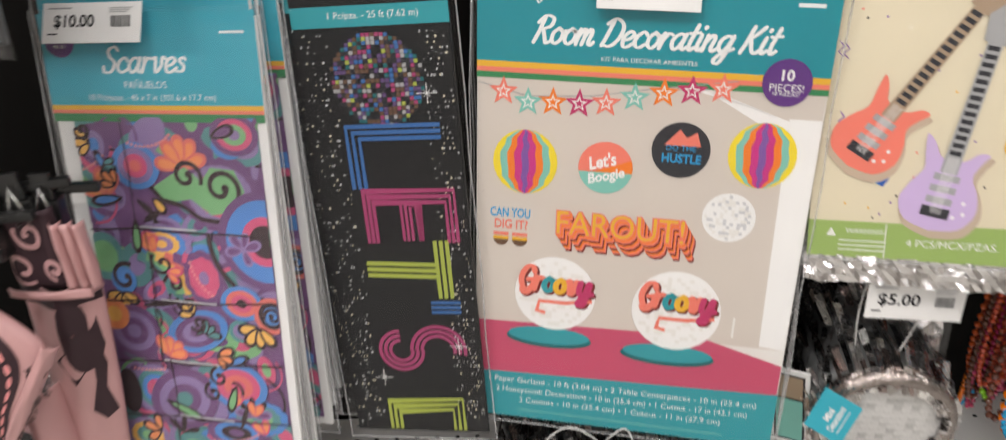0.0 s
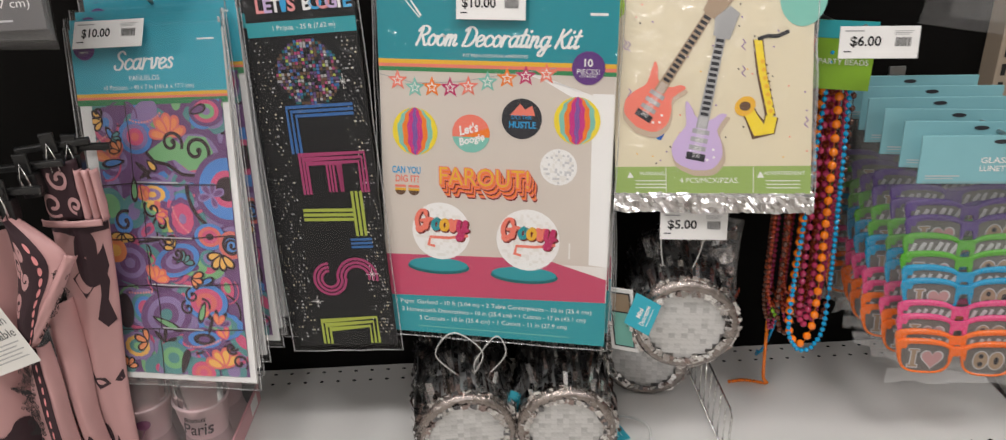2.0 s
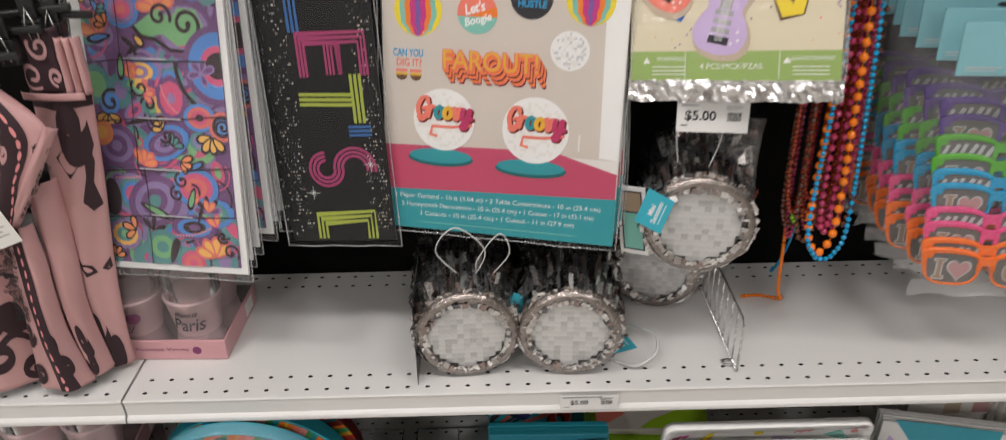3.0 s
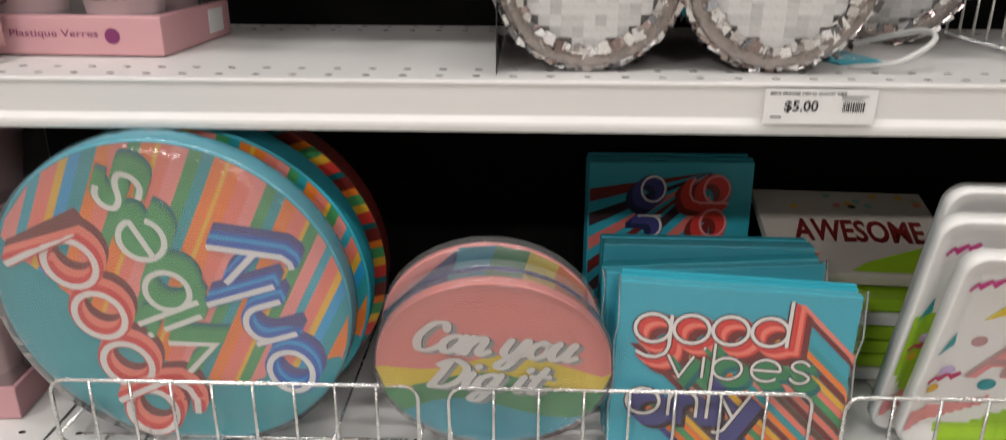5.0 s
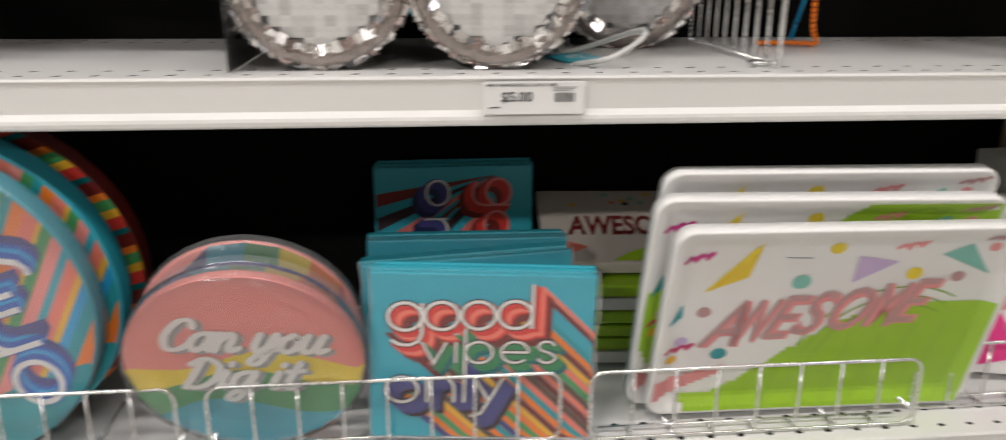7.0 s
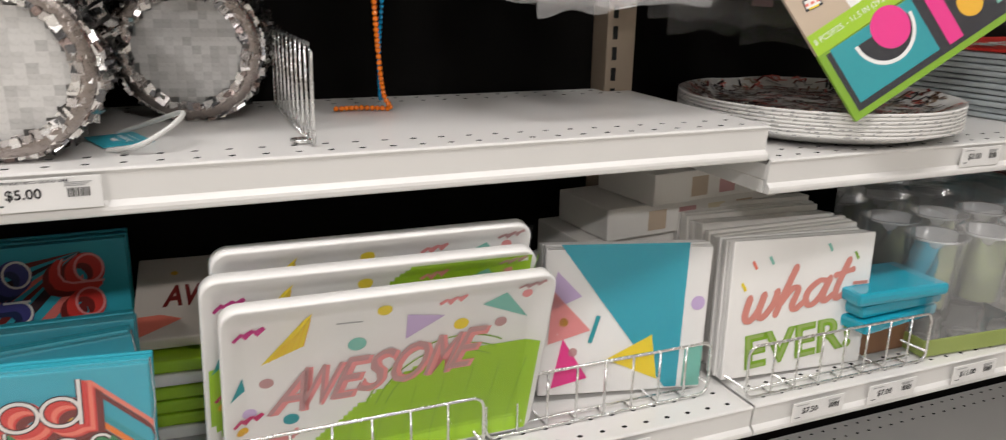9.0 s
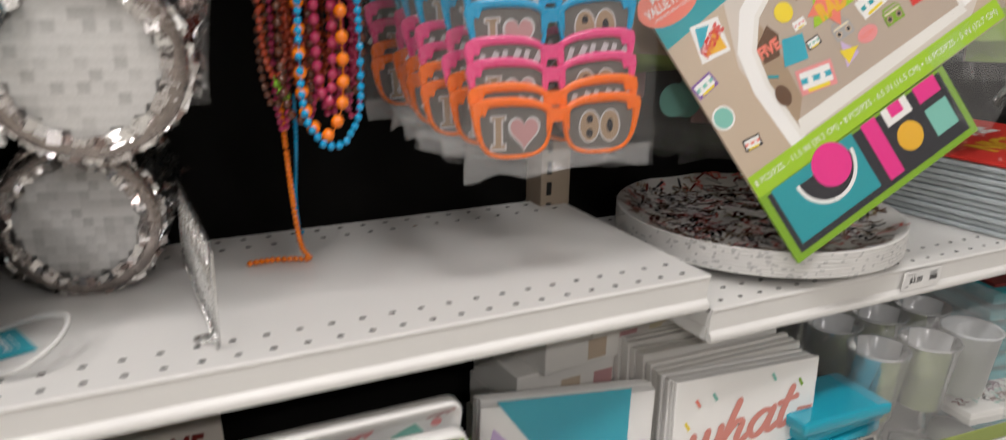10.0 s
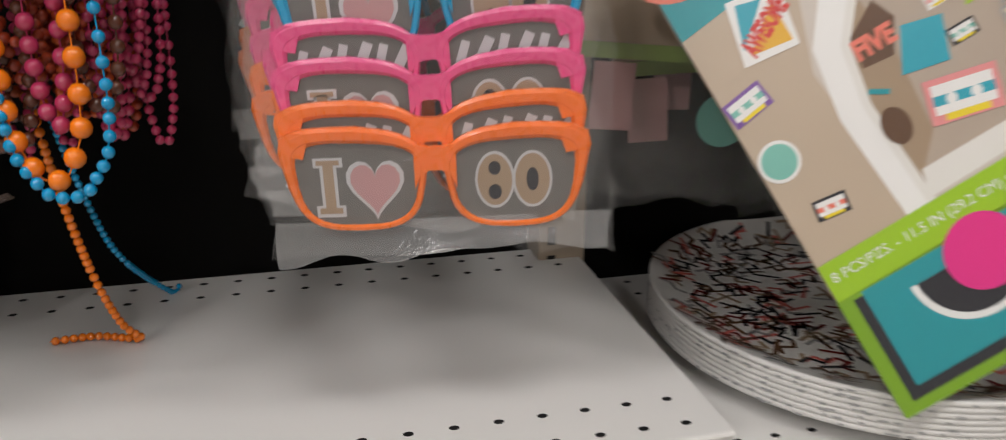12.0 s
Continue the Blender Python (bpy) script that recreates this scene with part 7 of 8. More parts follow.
# ---- stacked plates on the far shelf ----
PX, PY, PR = 1.058, 0.725, 0.165
pl = thing("patterned_plate_stack", pose(PX, PY, SR + 0.001), "tall stack of round silver plates with squiggle pattern", "plates", "round patterned plates")
white_plate = mat("coated_paper", (0.7, 0.69, 0.67), rough=0.35, var=0.08, scale=60)
for k in range(7):
    z = 0.004 * k
    lathe("plate", [(0.0, z + 0.001), (PR * 0.78, z + 0.001), (PR * 0.84, z + 0.004), (PR * 0.985, z + 0.0122), (PR, z + 0.0130), (PR, z + 0.0158), (PR * 0.995, z + 0.0164), (PR * 0.975, z + 0.0155), (PR * 0.83, z + 0.0055), (PR * 0.77, z + 0.0028), (0.0, z + 0.0028)], white_plate, pl, 64, axis="z")


def squiggles(a, n, fits, keys, seed, size=9, lift=0.3, wide=3.0):
    r = random.Random(seed)
    made = 0
    while made < n:
        u, v = r.uniform(-165, 165), r.uniform(-165, 165)
        if not fits(u, v):
            continue
        ang, kind = r.uniform(0, 180), r.randrange(3)
        c, s = math.cos(radians(ang)), math.sin(radians(ang))
        base = [[(-1, 0), (1, 0)], [(-1, -0.3), (-0.4, 0.3), (0.3, -0.3), (1, 0.3)], [(-0.8, 0.4), (0.1, 0.4), (-0.1, -0.4), (0.8, -0.4)]][kind]
        a.line([(u + (x * c - y * s) * size, v + (x * s + y * c) * size) for x, y in base], wide, r.choice(keys), lift)
        made += 1


a = Art(warp=lambda u, v: max(0, (math.hypot(u, v) - 126) * 0.3, 3.4 + (math.hypot(u, v) - 137) * 0.43))
squiggles(a, 560, lambda u, v: math.hypot(u, v) < 157, ("char", "brown", "char", "tan", "silk_coral", "grey", "brown", "maroon"), 5, 11, 0.3, 3.0)
o = a.emit("plate_print", pl, "dark squiggle pattern")
o.rotation_euler, o.location = (-math.pi / 2, 0, 0), (0, 0, 0.004 * 6 + 0.0032)
v, f = [], []
r = random.Random(6)
for k in range(7):
    for q in range(48):
        an, z = r.uniform(0, 2 * math.pi), 0.004 * k + r.choice((0.0126, 0.0136))
        L = r.uniform(0.01, 0.034)
        b = len(v)
        for da, dz in ((0, 0), (L, 0.0002), (L, 0.0016), (0, 0.0014)):
            v.append(((PR + 0.0006) * math.cos(an + da), (PR + 0.0006) * math.sin(an + da), z + dz))
        f.append((b, b + 1, b + 2, b + 3))
mesh_ob("rim_print", v, f, ink("grey"), parent=pl)["kind"] = "stuff"
rs = thing("red_plate_stack", pose(1.475, 0.738, SR, 0, 0, 8), "stack of square plates with red printed top", "plates", "square stacks")
for k in range(11):
    e = 0.002 * math.sin(2.3 * k)
    box("plate", -0.15 + e, -0.135 - e, 0.001 + 0.0078 * k, 0.15 + e, 0.135 - e, 0.0076 + 0.0078 * k, mat("pale_blue_plate", (0.5, 0.55, 0.57), rough=0.4, var=0.08, scale=40), rs, 0.0025)
box("top_plate", -0.152, -0.137, 0.0872, 0.152, 0.137, 0.0912, ink("red"), rs, 0.0015, "red printed top plate")
a = Art()
a.text("MOVIE", -10, 34, "card", 0.3, w=200, h=52, bold=0.05, shear=0.15)
a.text("NIGHT", 6, -40, "gold", 0.3, w=180, h=48, bold=0.05, shear=0.15)
word = a.emit("word_print", rs)
word.rotation_euler, word.location = (-math.pi / 2, 0, 0), (0, 0, 0.0914)
a = Art()
for k in range(16):
    u, w_ = r.uniform(-140, 130), r.uniform(-130, 130)
    a.line([(u, w_), (u + r.uniform(8, 20), w_ + r.uniform(-6, 10))], 4, r.choice(("coral", "gold", "salmon")), 0.3)
o = a.emit("dash_print", rs)
o["kind"] = "stuff"
o.rotation_euler, o.location = (-math.pi / 2, 0, 0), (0, 0, 0.0914)
price_tag(pose(1.17, YF - 0.0085, SR - 0.0155, 3), "$3.00", 62, 22, "small white price label in the shelf rail")

# ---- lower far shelf ----
ct = thing("cup_box", pose(1.262, 0.66, SLOW + 0.002, 0, 0, -4), "clear plastic box of stacked printed cups", "cup box", "boxed cups")
box("tray", -0.12, -0.09, 0.0, 0.13, 0.09, 0.022, mat("olive_card", (0.27, 0.33, 0.09), rough=0.5), ct, 0.002, "olive green cardboard tray")
cb = box("lid", -0.12, -0.09, 0.0225, 0.13, 0.09, 0.18, cloudy, ct, 0.001, "clear acetate lid")
cb.visible_shadow = False
for k, (x, y) in enumerate(((-0.075, -0.04), (0.005, -0.045), (0.085, -0.04), (-0.07, 0.04), (0.01, 0.04), (0.09, 0.04))):
    q = lathe("cup", [(0.026, 0.05), (0.0262, 0.05), (0.036, 0.135), (0.038, 0.137), (0.0365, 0.139), (0.034, 0.136), (0.0245, 0.052), (0.0, 0.052)], frostcup if k != 2 else mat("frosted_cup", (0.55, 0.57, 0.58), rough=0.3), ct, 32, axis="z")
    q.location = (x, y, 0)
for k, (x, y, z) in enumerate(((1.085, 0.615, 0.0), (1.09, 0.62, 0.0165), (1.083, 0.612, 0.033))):
    nb = thing("cutlery_pack", pose(x, y, SLOW + z + 0.05, 0, 0, 8 - 5 * k), "glossy blue wrapped pack lying beside the cups", "wrapped pack", "blue packs")
    box("pack", -0.06, -0.035, 0, 0.075, 0.05, 0.015, mat("blue_film", (0.01, 0.33, 0.46), rough=0.15, coat=0.6), nb, 0.005)
st = thing("cup_stack", pose(1.085, 0.64, SLOW + 0.002), "brown carton under the blue packs", "carton")
box("carton", -0.05, -0.03, 0, 0.06, 0.1, 0.0475, mat("kraft_carton", (0.2, 0.1, 0.05), rough=0.6, var=0.12), st, 0.002)
tp = thing("teal_plate_stack", pose(1.58, 0.75, SLOW + 0.004, 0, 0, -10), "stack of teal square plates with brown top", "plates", "square stacks")
for k in range(7):
    box("plate", -0.14, -0.14, 0.024 * k, 0.14, 0.14, 0.024 * k + 0.017, ink("teal2"), tp, 0.006)
box("top_plate", -0.12, -0.12, 0.161, 0.12, 0.12, 0.166, ink("maroon"), tp, 0.001)
sq = thing("squiggle_plate_stack", pose(1.44, 0.64, SLOW + 0.004, 0, 0, -8), "white square plates with squiggle pattern on the shelf", "plates", "square stacks")
box("plate", -0.1, -0.07, 0, 0.11, 0.14, 0.03, ink("card"), sq, 0.003)
a = Art()
squiggles(a, 150, lambda u, v: -96 < u < 106 and -66 < v < 136, ("maroon", "mint", "plum", "char"), 9)
o = a.emit("plate_print", sq)
o.rotation_euler, o.location = (-math.pi / 2, 0, 0), (0, 0, 0.0303)

# ---- pink goods at the near side ----
pinkc = mat("pink_satin", (0.52, 0.29, 0.285), rough=0.42, var=0.08, scale=14, bump=0.05, bscale=900)
lace = mat("black_lace", (0.012, 0.008, 0.009), rough=0.7, var=0.2)


def cup_tray(m):
    t = thing("treat_cup_box", m, "pink tray of lettered cups under clear plastic", "cup box", "pink cup boxes")
    box("tray", -0.085, -0.068, 0.0, 0.085, 0.068, 0.03, mat("pink_card", (0.6, 0.32, 0.34), rough=0.4, var=0.05), t, 0.0015, "pink cardboard tray")
    l = box("lid", -0.083, -0.066, 0.0305, 0.083, 0.066, 0.15, acetate, t, 0.001, "clear plastic lid")
    l.visible_shadow = False
    cupm = mat("blush_cup", (0.6, 0.43, 0.44), rough=0.4)
    for k, (x, y) in enumerate(((-0.04, -0.03), (0.04, -0.03), (-0.04, 0.035), (0.04, 0.035))):
        c = lathe("cup", [(0.0, 0.026), (0.028, 0.026), (0.037, 0.082), (0.0385, 0.084), (0.0375, 0.086), (0.0, 0.08)], cupm, t, 32, axis="z")
        c.location = (x, y, 0)
        g = lathe("lid_dome", [(0.036, 0.085), (0.034, 0.12), (0.03, 0.128), (0.0, 0.13)], rose_dome, t, 24, axis="z")
        g.location = (x, y, 0)
        aa = Art(warp=lambda u, v: -(33.5 - math.sqrt(max(1, 33.5 ** 2 - u * u))))
        if k % 2:
            aa.text("Bisous", 0, 70, "silk_dark", 0.3, w=30, h=9, shear=0.3, bold=0.02).text("Paris", 0, 52, "silk_dark", 0.3, w=42, h=22, shear=0.3, bold=0.01)
        else:
            aa.disc(9, 62, 9, "plum", 0.3).disc(-10, 56, 7, "silk_dark", 0.3, rv=9).rect(-12, 42, -8, 46, "plum", 0.3).line([(9, 52), (2, 40), (-10, 36)], 1.2, "plum", 0.3)
        if k < 2:
            o = aa.emit("cup_print", t)
            o.location, o.rotation_euler = (x, y - 0.0247, 0.0), (0.159, 0, 0)
    box("end_label", 0.0852, 0.02, 0.006, 0.0858, 0.05, 0.026, ink("white"), t, 0.0002, "white price sticker")
    aa = Art()
    aa.text("Plastique Verres", 0, 16, "plum", 0.3, w=70, h=7)
    aa.emit("tray_lettering", t).location = (0, -0.068, 0)
    Art().disc(-74, 16, 7, "rose", 0.3).emit("round_print", t).location = (0, -0.068, 0)
    Art().disc(46, 15, 6, "plum", 0.3).emit("round_print", t).location = (0, -0.068, 0)
    return t


cup_tray(pose(-0.317, 0.733, SU + 0.001, 0, 0, -2))
cup_tray(pose(-0.47, 0.68, SLOW + 0.001, 0, 0, 4))
cup_tray(pose(-0.46, 0.66, SLOW + 0.152, 0, 0, 2))
cup_tray(pose(-0.55, 0.74, SU + 0.001, 0, 0, 3))


def along(pts, t):
    """A point on a smooth line through pts, t from 0 to 1."""
    n = len(pts) - 1
    k = min(n - 1, int(t * n))
    q = t * n - k
    p0, p1, p2, p3 = (Vector(pts[max(0, min(n, k + e))]) for e in (-1, 0, 1, 2))
    return 0.5 * ((2 * p1) + (p2 - p0) * q + (2 * p0 - 5 * p1 + 4 * p2 - p3) * q * q + (3 * p1 - p0 - 3 * p2 + p3) * q ** 3)


def fold(left, right, bulge=0.008, ripple=0.0, seed=0.0, roll=0.006):
    """The surface of a hanging fold between two edges, its sides rolled to the back."""
    def at(s, t):
        a, b = along(left, t), along(right, t)
        p = a + (b - a) * s
        e = 2 * s - 1
        y = -bulge * (1 - e * e) + roll * abs(e) ** 8
        y += ripple * math.sin(s * 9 + seed + 1.5 * t) + 0.003 * noise.noise((s * 3 + seed, t * 4, seed))
        return p + Vector((0, y, 0))
    return at


def drape(name, at, m, parent, label="", ns=22, nt=34, thick=0.0015):
    v, f = [], []
    for layer in (0, thick):
        for j in range(nt + 1):
            for i in range(ns + 1):
                v.append(at(i / ns, j / nt) + Vector((0, layer, 0)))
    N = (ns + 1) * (nt + 1)
    for j in range(nt):
        for i in range(ns):
            q = j * (ns + 1) + i
            f.append((q, q + ns + 1, q + ns + 2, q + 1))
            f.append((N + q, N + q + 1, N + q + ns + 2, N + q + ns + 1))
    rim = [i for i in range(ns + 1)] + [j * (ns + 1) + ns for j in range(1, nt + 1)] + [nt * (ns + 1) + i for i in range(ns - 1, -1, -1)] + [j * (ns + 1) for j in range(nt - 1, 0, -1)]
    for k in range(len(rim)):
        a, b = rim[k], rim[(k + 1) % len(rim)]
        f.append((a, b, N + b, N + a))
    return mesh_ob(name, [tuple(p) for p in v], f, m, parent=parent, label=label, smooth=True)


def on_cloth(art, at, name, parent, label=""):
    """Print laid onto a fold: the art's u and v run from 0 to 100 across and down it."""
    art.v = [tuple(at(min(1, max(0, x * 10)), min(1, max(0, z * 10))) + Vector((0, y - 0.0009, 0))) for x, y, z in art.v]
    return art.emit(name, parent, label)


def strip(art, edge, w, key, lift, n=24):
    """A band of the cloth between two shares of its width."""
    for c in range(12):
        art.put([(edge(k / n) + w * (c + e) / 12, 100 * k / n) for e in (0, 1) for k in range(n + 1)], [(k, k + 1, n + 2 + k, n + 1 + k) for k in range(n)], key, lift)


def scroll(at, u, v, rad, parent, key, a0=0, s=1, squash=0.5, w=5, turn=400):
    a = Art()
    n = 22
    pts = [(u + rad * (1 - 0.75 * q / n) * math.cos(radians(a0 + s * turn * q / n)), v + squash * rad * (1 - 0.75 * q / n) * math.sin(radians(a0 + s * turn * q / n))) for q in range(n + 1)]
    a.line(pts, w, key, 0.3).disc(pts[-1][0], pts[-1][1], w * 0.8, key, 0.32, rv=w * 0.5, n=12)
    on_cloth(a, at, "damask_swirl", parent)


def leafy(at, pts, parent, key):
    a = Art()
    a.poly(pts, key, 0.3)
    on_cloth(a, at, "damask_leaf", parent)


def lace_fringe(line, w, parent, seed):
    """Open black lace: small rings and crossing threads along an edge."""
    r = random.Random(seed)
    v, f = [], []
    n = int(sum((Vector(line[k + 1]) - Vector(line[k])).length for k in range(len(line) - 1)) / 0.0032)
    for k in range(n):
        c = along(line, (k + 0.5) / n)
        for row in range(5):
            e = w * (row + r.uniform(-0.3, 0.3)) / 5 * (0.75 + 0.25 * math.sin(k * 0.9))
            o = c + Vector((e, r.uniform(-0.002, 0.001), r.uniform(-0.002, 0.002)))
            rad = r.uniform(0.0014, 0.0026)
            b = len(v)
            for q in range(7):
                a = 2 * math.pi * q / 7
                for rr in (rad, rad * 0.55):
                    v.append((o.x + rr * math.cos(a), o.y, o.z + rr * math.sin(a)))
            for q in range(7):
                l = (q + 1) % 7
                f.append((b + 2 * q, b + 2 * l, b + 2 * l + 1, b + 2 * q + 1))
    mesh_ob("lace_fringe", v, f, lace, parent=parent, label="open black lace fringe")["kind"] = "stuff"


def stitches(at, edge, n, parent, t0=0.03, t1=0.97):
    for k in range(n):
        t = t0 + (t1 - t0) * k / (n - 1)
        a = Art()
        u = edge(t)
        a.disc(u, 100 * t, 3.4, "rose", 0.9, rv=34 / n, n=10)
        on_cloth(a, at, "ribbon_stitch", parent)


tr_ = thing("table_runner", pose(0, 0, 0), "pink satin table runner with black lace, on clips", "table runner", "table runners")
# flap turned over at the top, with the black border
flap = fold([(-0.398, 0.598, 1.330), (-0.406, 0.592, 1.262), (-0.424, 0.596, 1.190), (-0.424, 0.598, 1.148)], [(-0.392, 0.600, 1.326), (-0.345, 0.594, 1.277), (-0.368, 0.590, 1.232), (-0.404, 0.594, 1.172)], 0.010, 0.002, 1.0)
drape("flap", flap, pinkc, tr_, "flap turned over with a black border")
a = Art()
strip(a, lambda t: 8 + 20 * max(0.0, 0.4 - t), 62, "silk_dark", 0.2)
on_cloth(a, flap, "border", tr_, "black woven border")
stitches(flap, lambda t: 58, 11, tr_, 0.2)
for u, v, rad, a0, s in ((18, 28, 12, 90, 1), (30, 38, 10, 250, -1), (16, 52, 12, 60, 1), (34, 20, 9, 180, -1)):
    scroll(flap, u, v, rad, tr_, "dusk", a0, s, 0.6, 4)
edge_roll = fold([(-0.341, 0.586, 1.286), (-0.372, 0.582, 1.236), (-0.415, 0.588, 1.170)], [(-0.331, 0.592, 1.280), (-0.362, 0.588, 1.228), (-0.404, 0.592, 1.166)], 0.003, 0, 2.0, 0.002)
drape("rolled_edge", edge_roll, pinkc, tr_, ns=8, nt=16)
lace_fringe([(-0.362, 0.590, 1.262), (-0.366, 0.588, 1.236), (-0.392, 0.588, 1.204), (-0.404, 0.590, 1.180)], 0.020, tr_, 3)
# lower front fold with the border running down it
low = fold([(-0.424, 0.604, 1.165), (-0.434, 0.600, 1.09), (-0.440, 0.598, 1.01), (-0.45, 0.600, 0.935)], [(-0.400, 0.606, 1.160), (-0.397, 0.602, 1.10), (-0.398, 0.600, 1.02), (-0.385, 0.602, 0.935)], 0.012, 0.003, 3.0)
drape("front_fold", low, pinkc, tr_)
a = Art()
strip(a, lambda t: 30 + 20 * t, 34, "silk_dark", 0.2)
on_cloth(a, low, "border", tr_, "black woven border")
stitches(low, lambda t: 44 + 20 * t, 15, tr_)
lace_fringe([(-0.418, 0.588, 1.145), (-0.424, 0.586, 1.09), (-0.424, 0.585, 1.045)], -0.018, tr_, 5)
for u, v, rad, a0, s in ((18, 62, 15, 20, 1), (72, 70, 12, 200, -1), (80, 84, 14, 90, 1), (16, 86, 14, 140, -1)):
    scroll(low, u, v, rad, tr_, "silk_dark", a0, s, 0.45, 5)
# middle column and the broad back panel
col = fold([(-0.412, 0.632, 1.20), (-0.408, 0.626, 1.12), (-0.404, 0.622, 1.03), (-0.395, 0.622, 0.94)], [(-0.378, 0.640, 1.20), (-0.374, 0.630, 1.12), (-0.378, 0.626, 1.03), (-0.368, 0.626, 0.94)], 0.014, 0.0, 4.0)
drape("middle_fold", col, pinkc, tr_)
for u, v, rad, a0, s in ((60, 78, 22, 30, 1), (55, 90, 20, 200, -1)):
    scroll(col, u, v, rad, tr_, "silk_dark", a0, s, 0.3, 7)
side = fold([(-0.52, 0.63, 1.325), (-0.54, 0.62, 1.20), (-0.55, 0.61, 1.06), (-0.56, 0.61, 0.935)], [(-0.408, 0.625, 1.300), (-0.425, 0.615, 1.20), (-0.430, 0.622, 1.06), (-0.432, 0.622, 0.935)], 0.022, 0.006, 5.0)
drape("side_fold", side, pinkc, tr_)
for u, v, rad, a0, s in ((78, 72, 12, 30, 1), (60, 84, 14, 200, -1), (85, 92, 12, 90, 1), (40, 60, 14, 10, 1)):
    scroll(side, u, v, rad, tr_, "silk_dark", a0, s, 0.4, 4)
for v0, w_ in ((70, 6), (76, 2.4)):
    a = Art()
    a.line([(20 + 4 * k, v0 + 0.3 * k + 2 * math.sin(k * 0.8)) for k in range(21)], w_, "silk_dark", 0.3)
    on_cloth(a, side, "border", tr_, "black woven border")
lace_fringe([(-0.455, 0.598, 1.105), (-0.445, 0.598, 1.098), (-0.43, 0.596, 1.10)], 0.014, tr_, 6)
a = Art()
a.rect(-34, -40, 30, 40, "card", 0.3).text("Chemin", 2, 22, "char", 0.6, w=44, h=11).text("de table", 2, 5, "char", 0.6, w=46, h=11)
for k in range(5):
    a.rect(-22, -8 - 5 * k, 22 - 6 * (k % 2), -6.6 - 5 * k, "grey", 0.6)
o = a.emit("paper_label", tr_, "white paper label")
o.matrix_local = plane(-0.440, 0.585, 1.180, 0, -6, -22)

tr2 = thing("table_runner", pose(0, 0, 0), "second pink table runner with black damask pattern", "table runner", "table runners")
back = fold([(-0.385, 0.652, 1.300), (-0.392, 0.648, 1.18), (-0.398, 0.646, 1.06), (-0.396, 0.648, 0.93)], [(-0.318, 0.650, 1.300), (-0.330, 0.648, 1.18), (-0.345, 0.646, 1.06), (-0.352, 0.650, 0.93)], 0.008, 0.003, 6.0)
drape("hanging_cloth", back, pinkc, tr2)
a = Art()
strip(a, lambda t: 0, 100, "silk_dark", 0.2, 20)
a.v = [(x, y, z * 0.07) for x, y, z in a.v]
on_cloth(a, back, "border", tr2, "black woven border")
scroll(back, 66, 14, 26, tr2, "silk_dark", 10, 1, 0.28, 9)
leafy(back, [(84, 16), (92, 24), (86, 30), (96, 38), (80, 40), (66, 36), (76, 28), (78, 20)], tr2, "silk_dark")
leafy(back, [(30, 22), (56, 18), (70, 24), (52, 28)], tr2, "silk_dark")
leafy(back, [(34, 54), (44, 59), (62, 60), (70, 63), (48, 64), (38, 60)], tr2, "silk_dark")
leafy(back, [(78, 62), (96, 58), (98, 62), (90, 63)], tr2, "silk_dark")
for u, v, rad, a0, s in ((40, 84, 24, 0, 1), (70, 92, 22, 180, -1)):
    scroll(back, u, v, rad, tr2, "silk_dark", a0, s, 0.28, 8)
hem = fold([(-0.386, 0.640, 1.304), (-0.386, 0.640, 1.296)], [(-0.318, 0.638, 1.302), (-0.318, 0.638, 1.294)], 0.004, 0, 7.0, 0.001)
drape("hem", hem, pinkc, tr2, ns=16, nt=3)
top = fold([(-0.388, 0.652, 1.366), (-0.384, 0.652, 1.30)], [(-0.336, 0.650, 1.372), (-0.334, 0.650, 1.30)], 0.006, 0.002, 8.0)
drape("folded_top", top, ink("silk_dark"), tr2, "black border folded at the top", nt=10)
for u, v, rad, a0, s in ((30, 66, 26, 60, 1), (60, 30, 22, 220, -1), (78, 70, 16, 90, 1)):
    scroll(top, u, v, rad, tr2, "dusk", a0, s, 0.85, 6)
for k in range(3):
    ed = fold([(-0.338 + 0.009 * k, 0.643, 1.362), (-0.337 + 0.009 * k, 0.642, 1.30)], [(-0.330 + 0.009 * k, 0.645, 1.362), (-0.329 + 0.009 * k, 0.644, 1.30)], 0.004, 0, 9.0 + k, 0.003)
    drape("fold_edge", ed, pinkc, tr2, ns=8, nt=8)
black_plastic = mat("black_plastic", (0.012, 0.012, 0.012), rough=0.3)
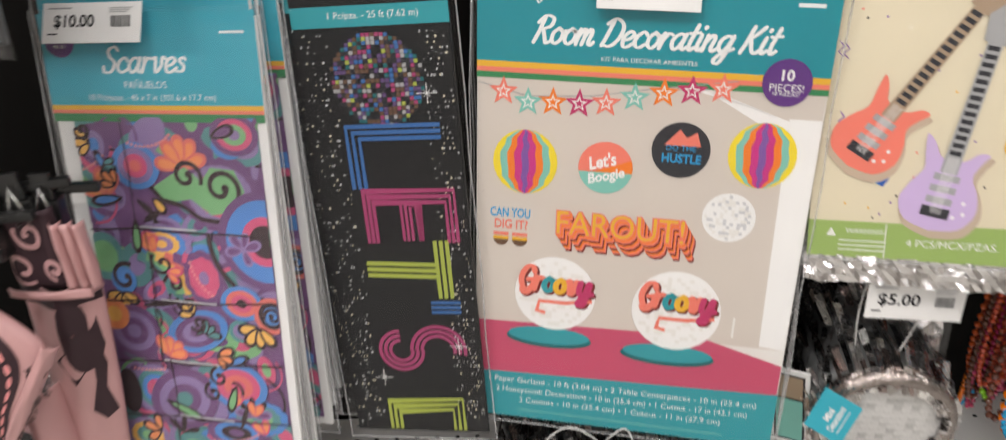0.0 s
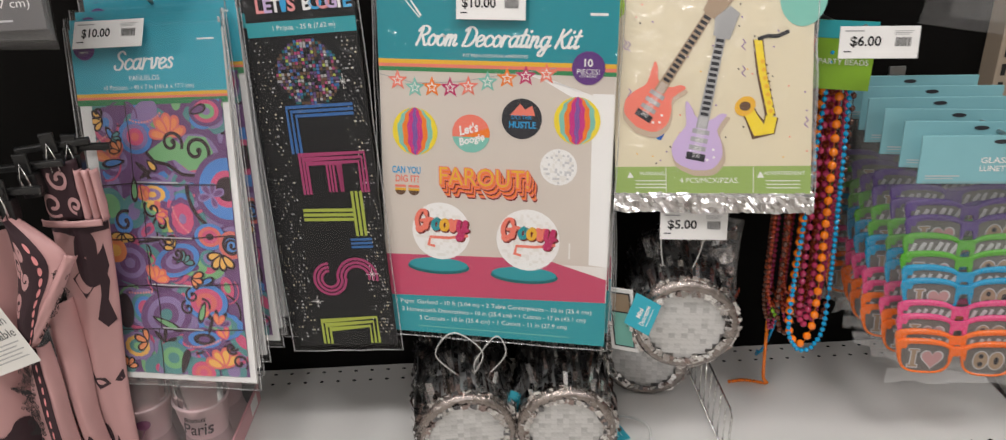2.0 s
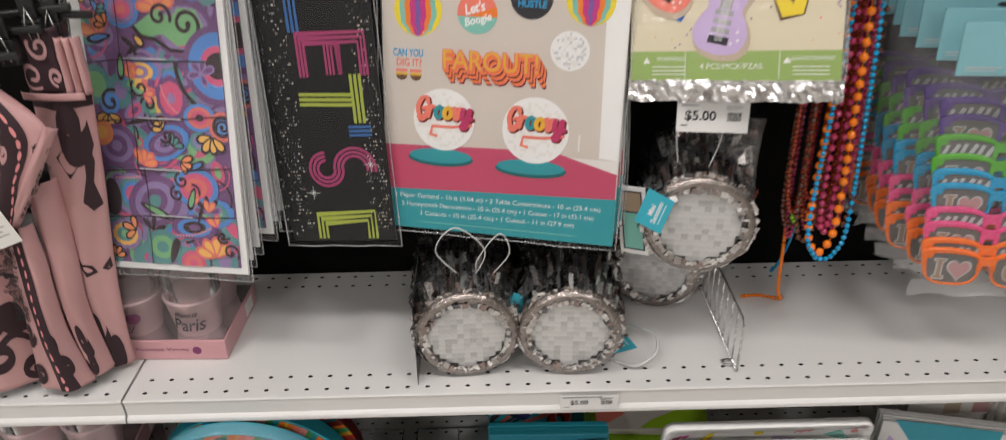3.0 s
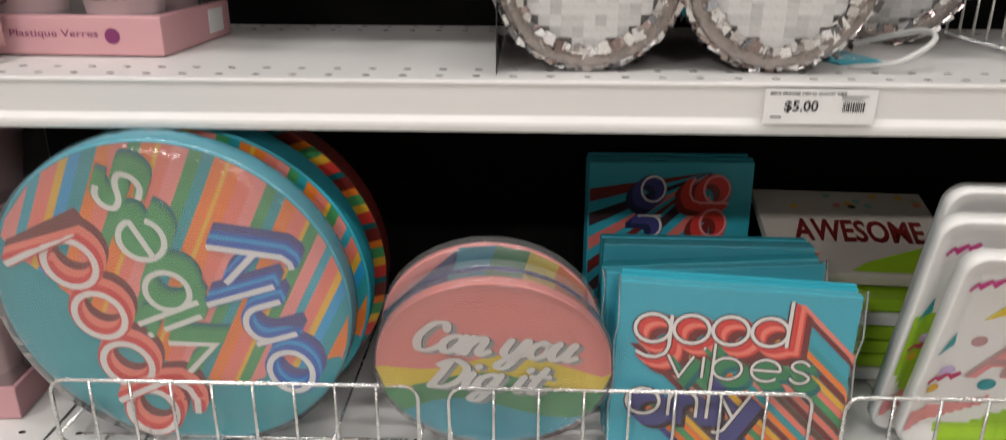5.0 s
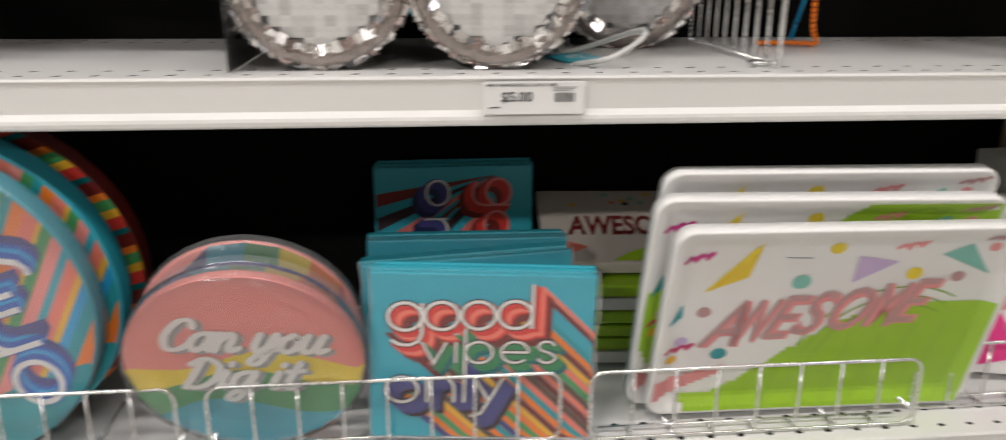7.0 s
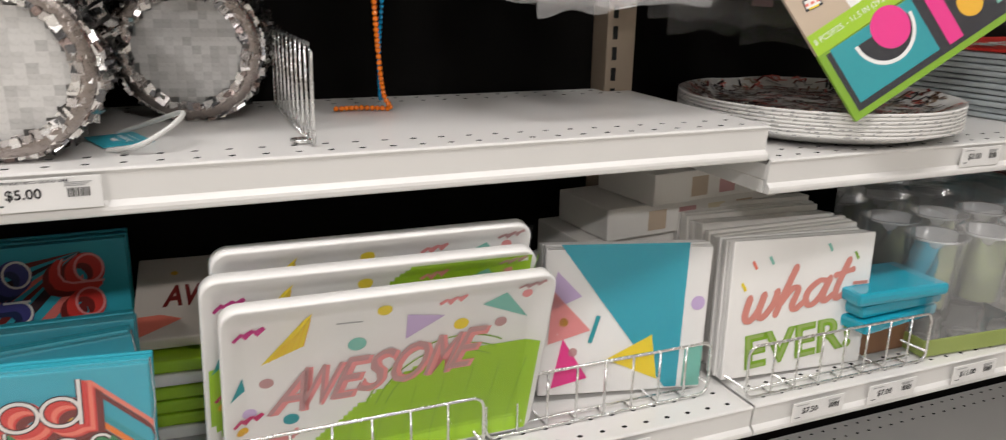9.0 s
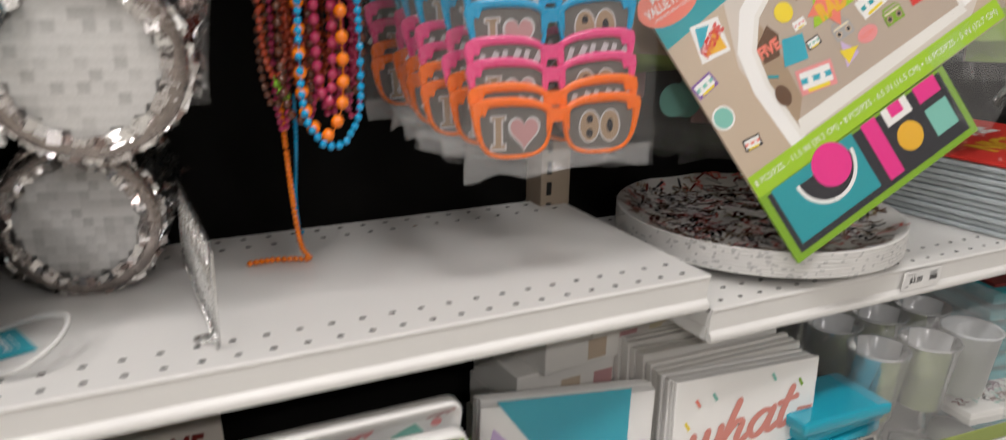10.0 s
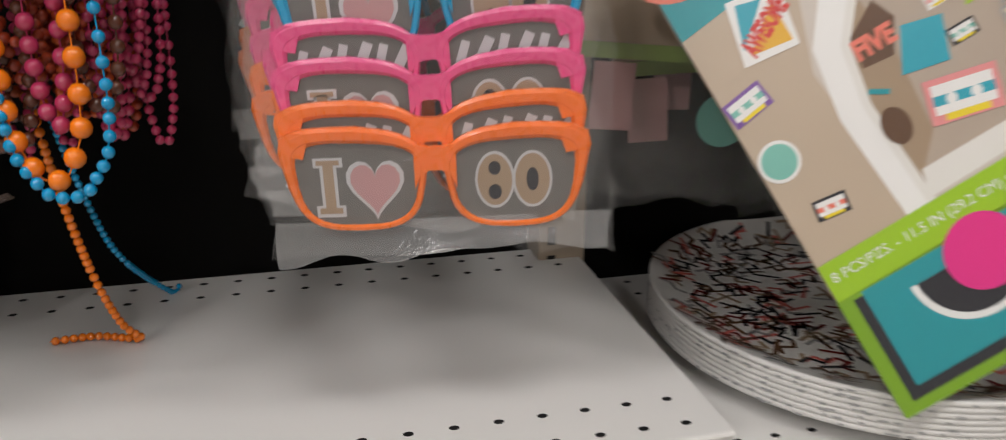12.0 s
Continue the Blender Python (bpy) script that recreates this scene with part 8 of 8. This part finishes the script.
for k, (x, y, z) in enumerate(((-0.382, 0.64, 1.362), (-0.40, 0.61, 1.344), (-0.432, 0.60, 1.352), (-0.36, 0.66, 1.378), (-0.465, 0.62, 1.35), (-0.345, 0.67, 1.372))):
    h = thing("clip_hanger", pose(x, y, z, 0, 4 * (k % 3) - 4, 8 * (k % 2)), "black plastic clip hanger with chrome clip", "clip hanger", "clip hangers")
    box("bar", -0.04, -0.004, 0.004, 0.04, 0.004, 0.012, black_plastic, h, 0.002)
    box("jaw", -0.010, -0.012, -0.026, 0.010, 0.008, 0.002, black_plastic, h, 0.0025)
    tube("spring", [(-0.004, -0.0135, -0.02), (-0.004, -0.016, 0.0), (0.0, -0.014, 0.016), (0.004, -0.016, 0.0), (0.004, -0.0135, -0.02)], 0.0012, chrome, h)
    box("lever", -0.008, -0.011, 0.002, 0.008, -0.007, 0.026, black_plastic, h, 0.0015)
for k in range(3):
    dk = thing("dark_pack", plane(-0.364 - 0.012 * k, 0.60 + 0.03 * k, 1.587 - 0.010 * k, -8, -13, -3 + k), "charcoal hanging pack with small pale lettering", "party pack", "charcoal packs")
    box("card", -0.09, 0, -0.06, 0.075, 0.003, 0.12, mat("charcoal_card", (0.13, 0.125, 0.125), rough=0.4, var=0.1), dk, 0.0006)
    aa = Art()
    aa.text("in (18.7 cm)", 26, -36, "white", 0.4, w=72, h=11)
    aa.rect(-6, -52, 40, -50, "silver", 0.4).rect(-70, -52, -20, -50, "silver", 0.4)
    aa.emit("card_print", dk)
    sheet("sleeve", -95, -70, 82, 124, 2, hazefilm, dk, 2, 8, 8, 90 + k)
# clear packs above the beads
for k in range(2):
    up_ = thing("poly_pack", plane(0.69 + 0.05 * k, 0.64 + 0.03 * k, 1.56, -6, -10, 8), "crumpled clear poly pack hanging above the glasses", "poly bag", "poly packs")
    sheet("bag_film", -80, -85, 90, 100, 2, bagfilm, up_, 9, 12, 12, 95 + k)

# ---- price labels in the shelf rails ----
for x, y, z, p in ((0.236, YF - 0.0078, SU - 0.0150, "$5.00"), (-0.27, YL - 0.0078, SLOW - 0.0155, "$3.49"), (-0.045, YL - 0.0078, SLOW - 0.0155, "$2.49"), (0.18, YL - 0.0078, SLOW - 0.0155, "$3.49"), (0.70, YL - 0.0078, SLOW - 0.0155, "$2.50"), (0.955, YL - 0.0078, SLOW - 0.0155, "$7.50"), (1.065, YL - 0.0078, SLOW - 0.0155, "$7.00"), (1.20, YL - 0.0078, SLOW - 0.0155, "$11.00"), (1.33, YL - 0.0078, SLOW - 0.0155, "$3.50")):
    price_tag(pose(x, y, z, 3), p, 73, 23.5, "small white price label in the shelf rail", "MINI FRINGE DECO GOOD VIBE" if x == 0.236 else "")
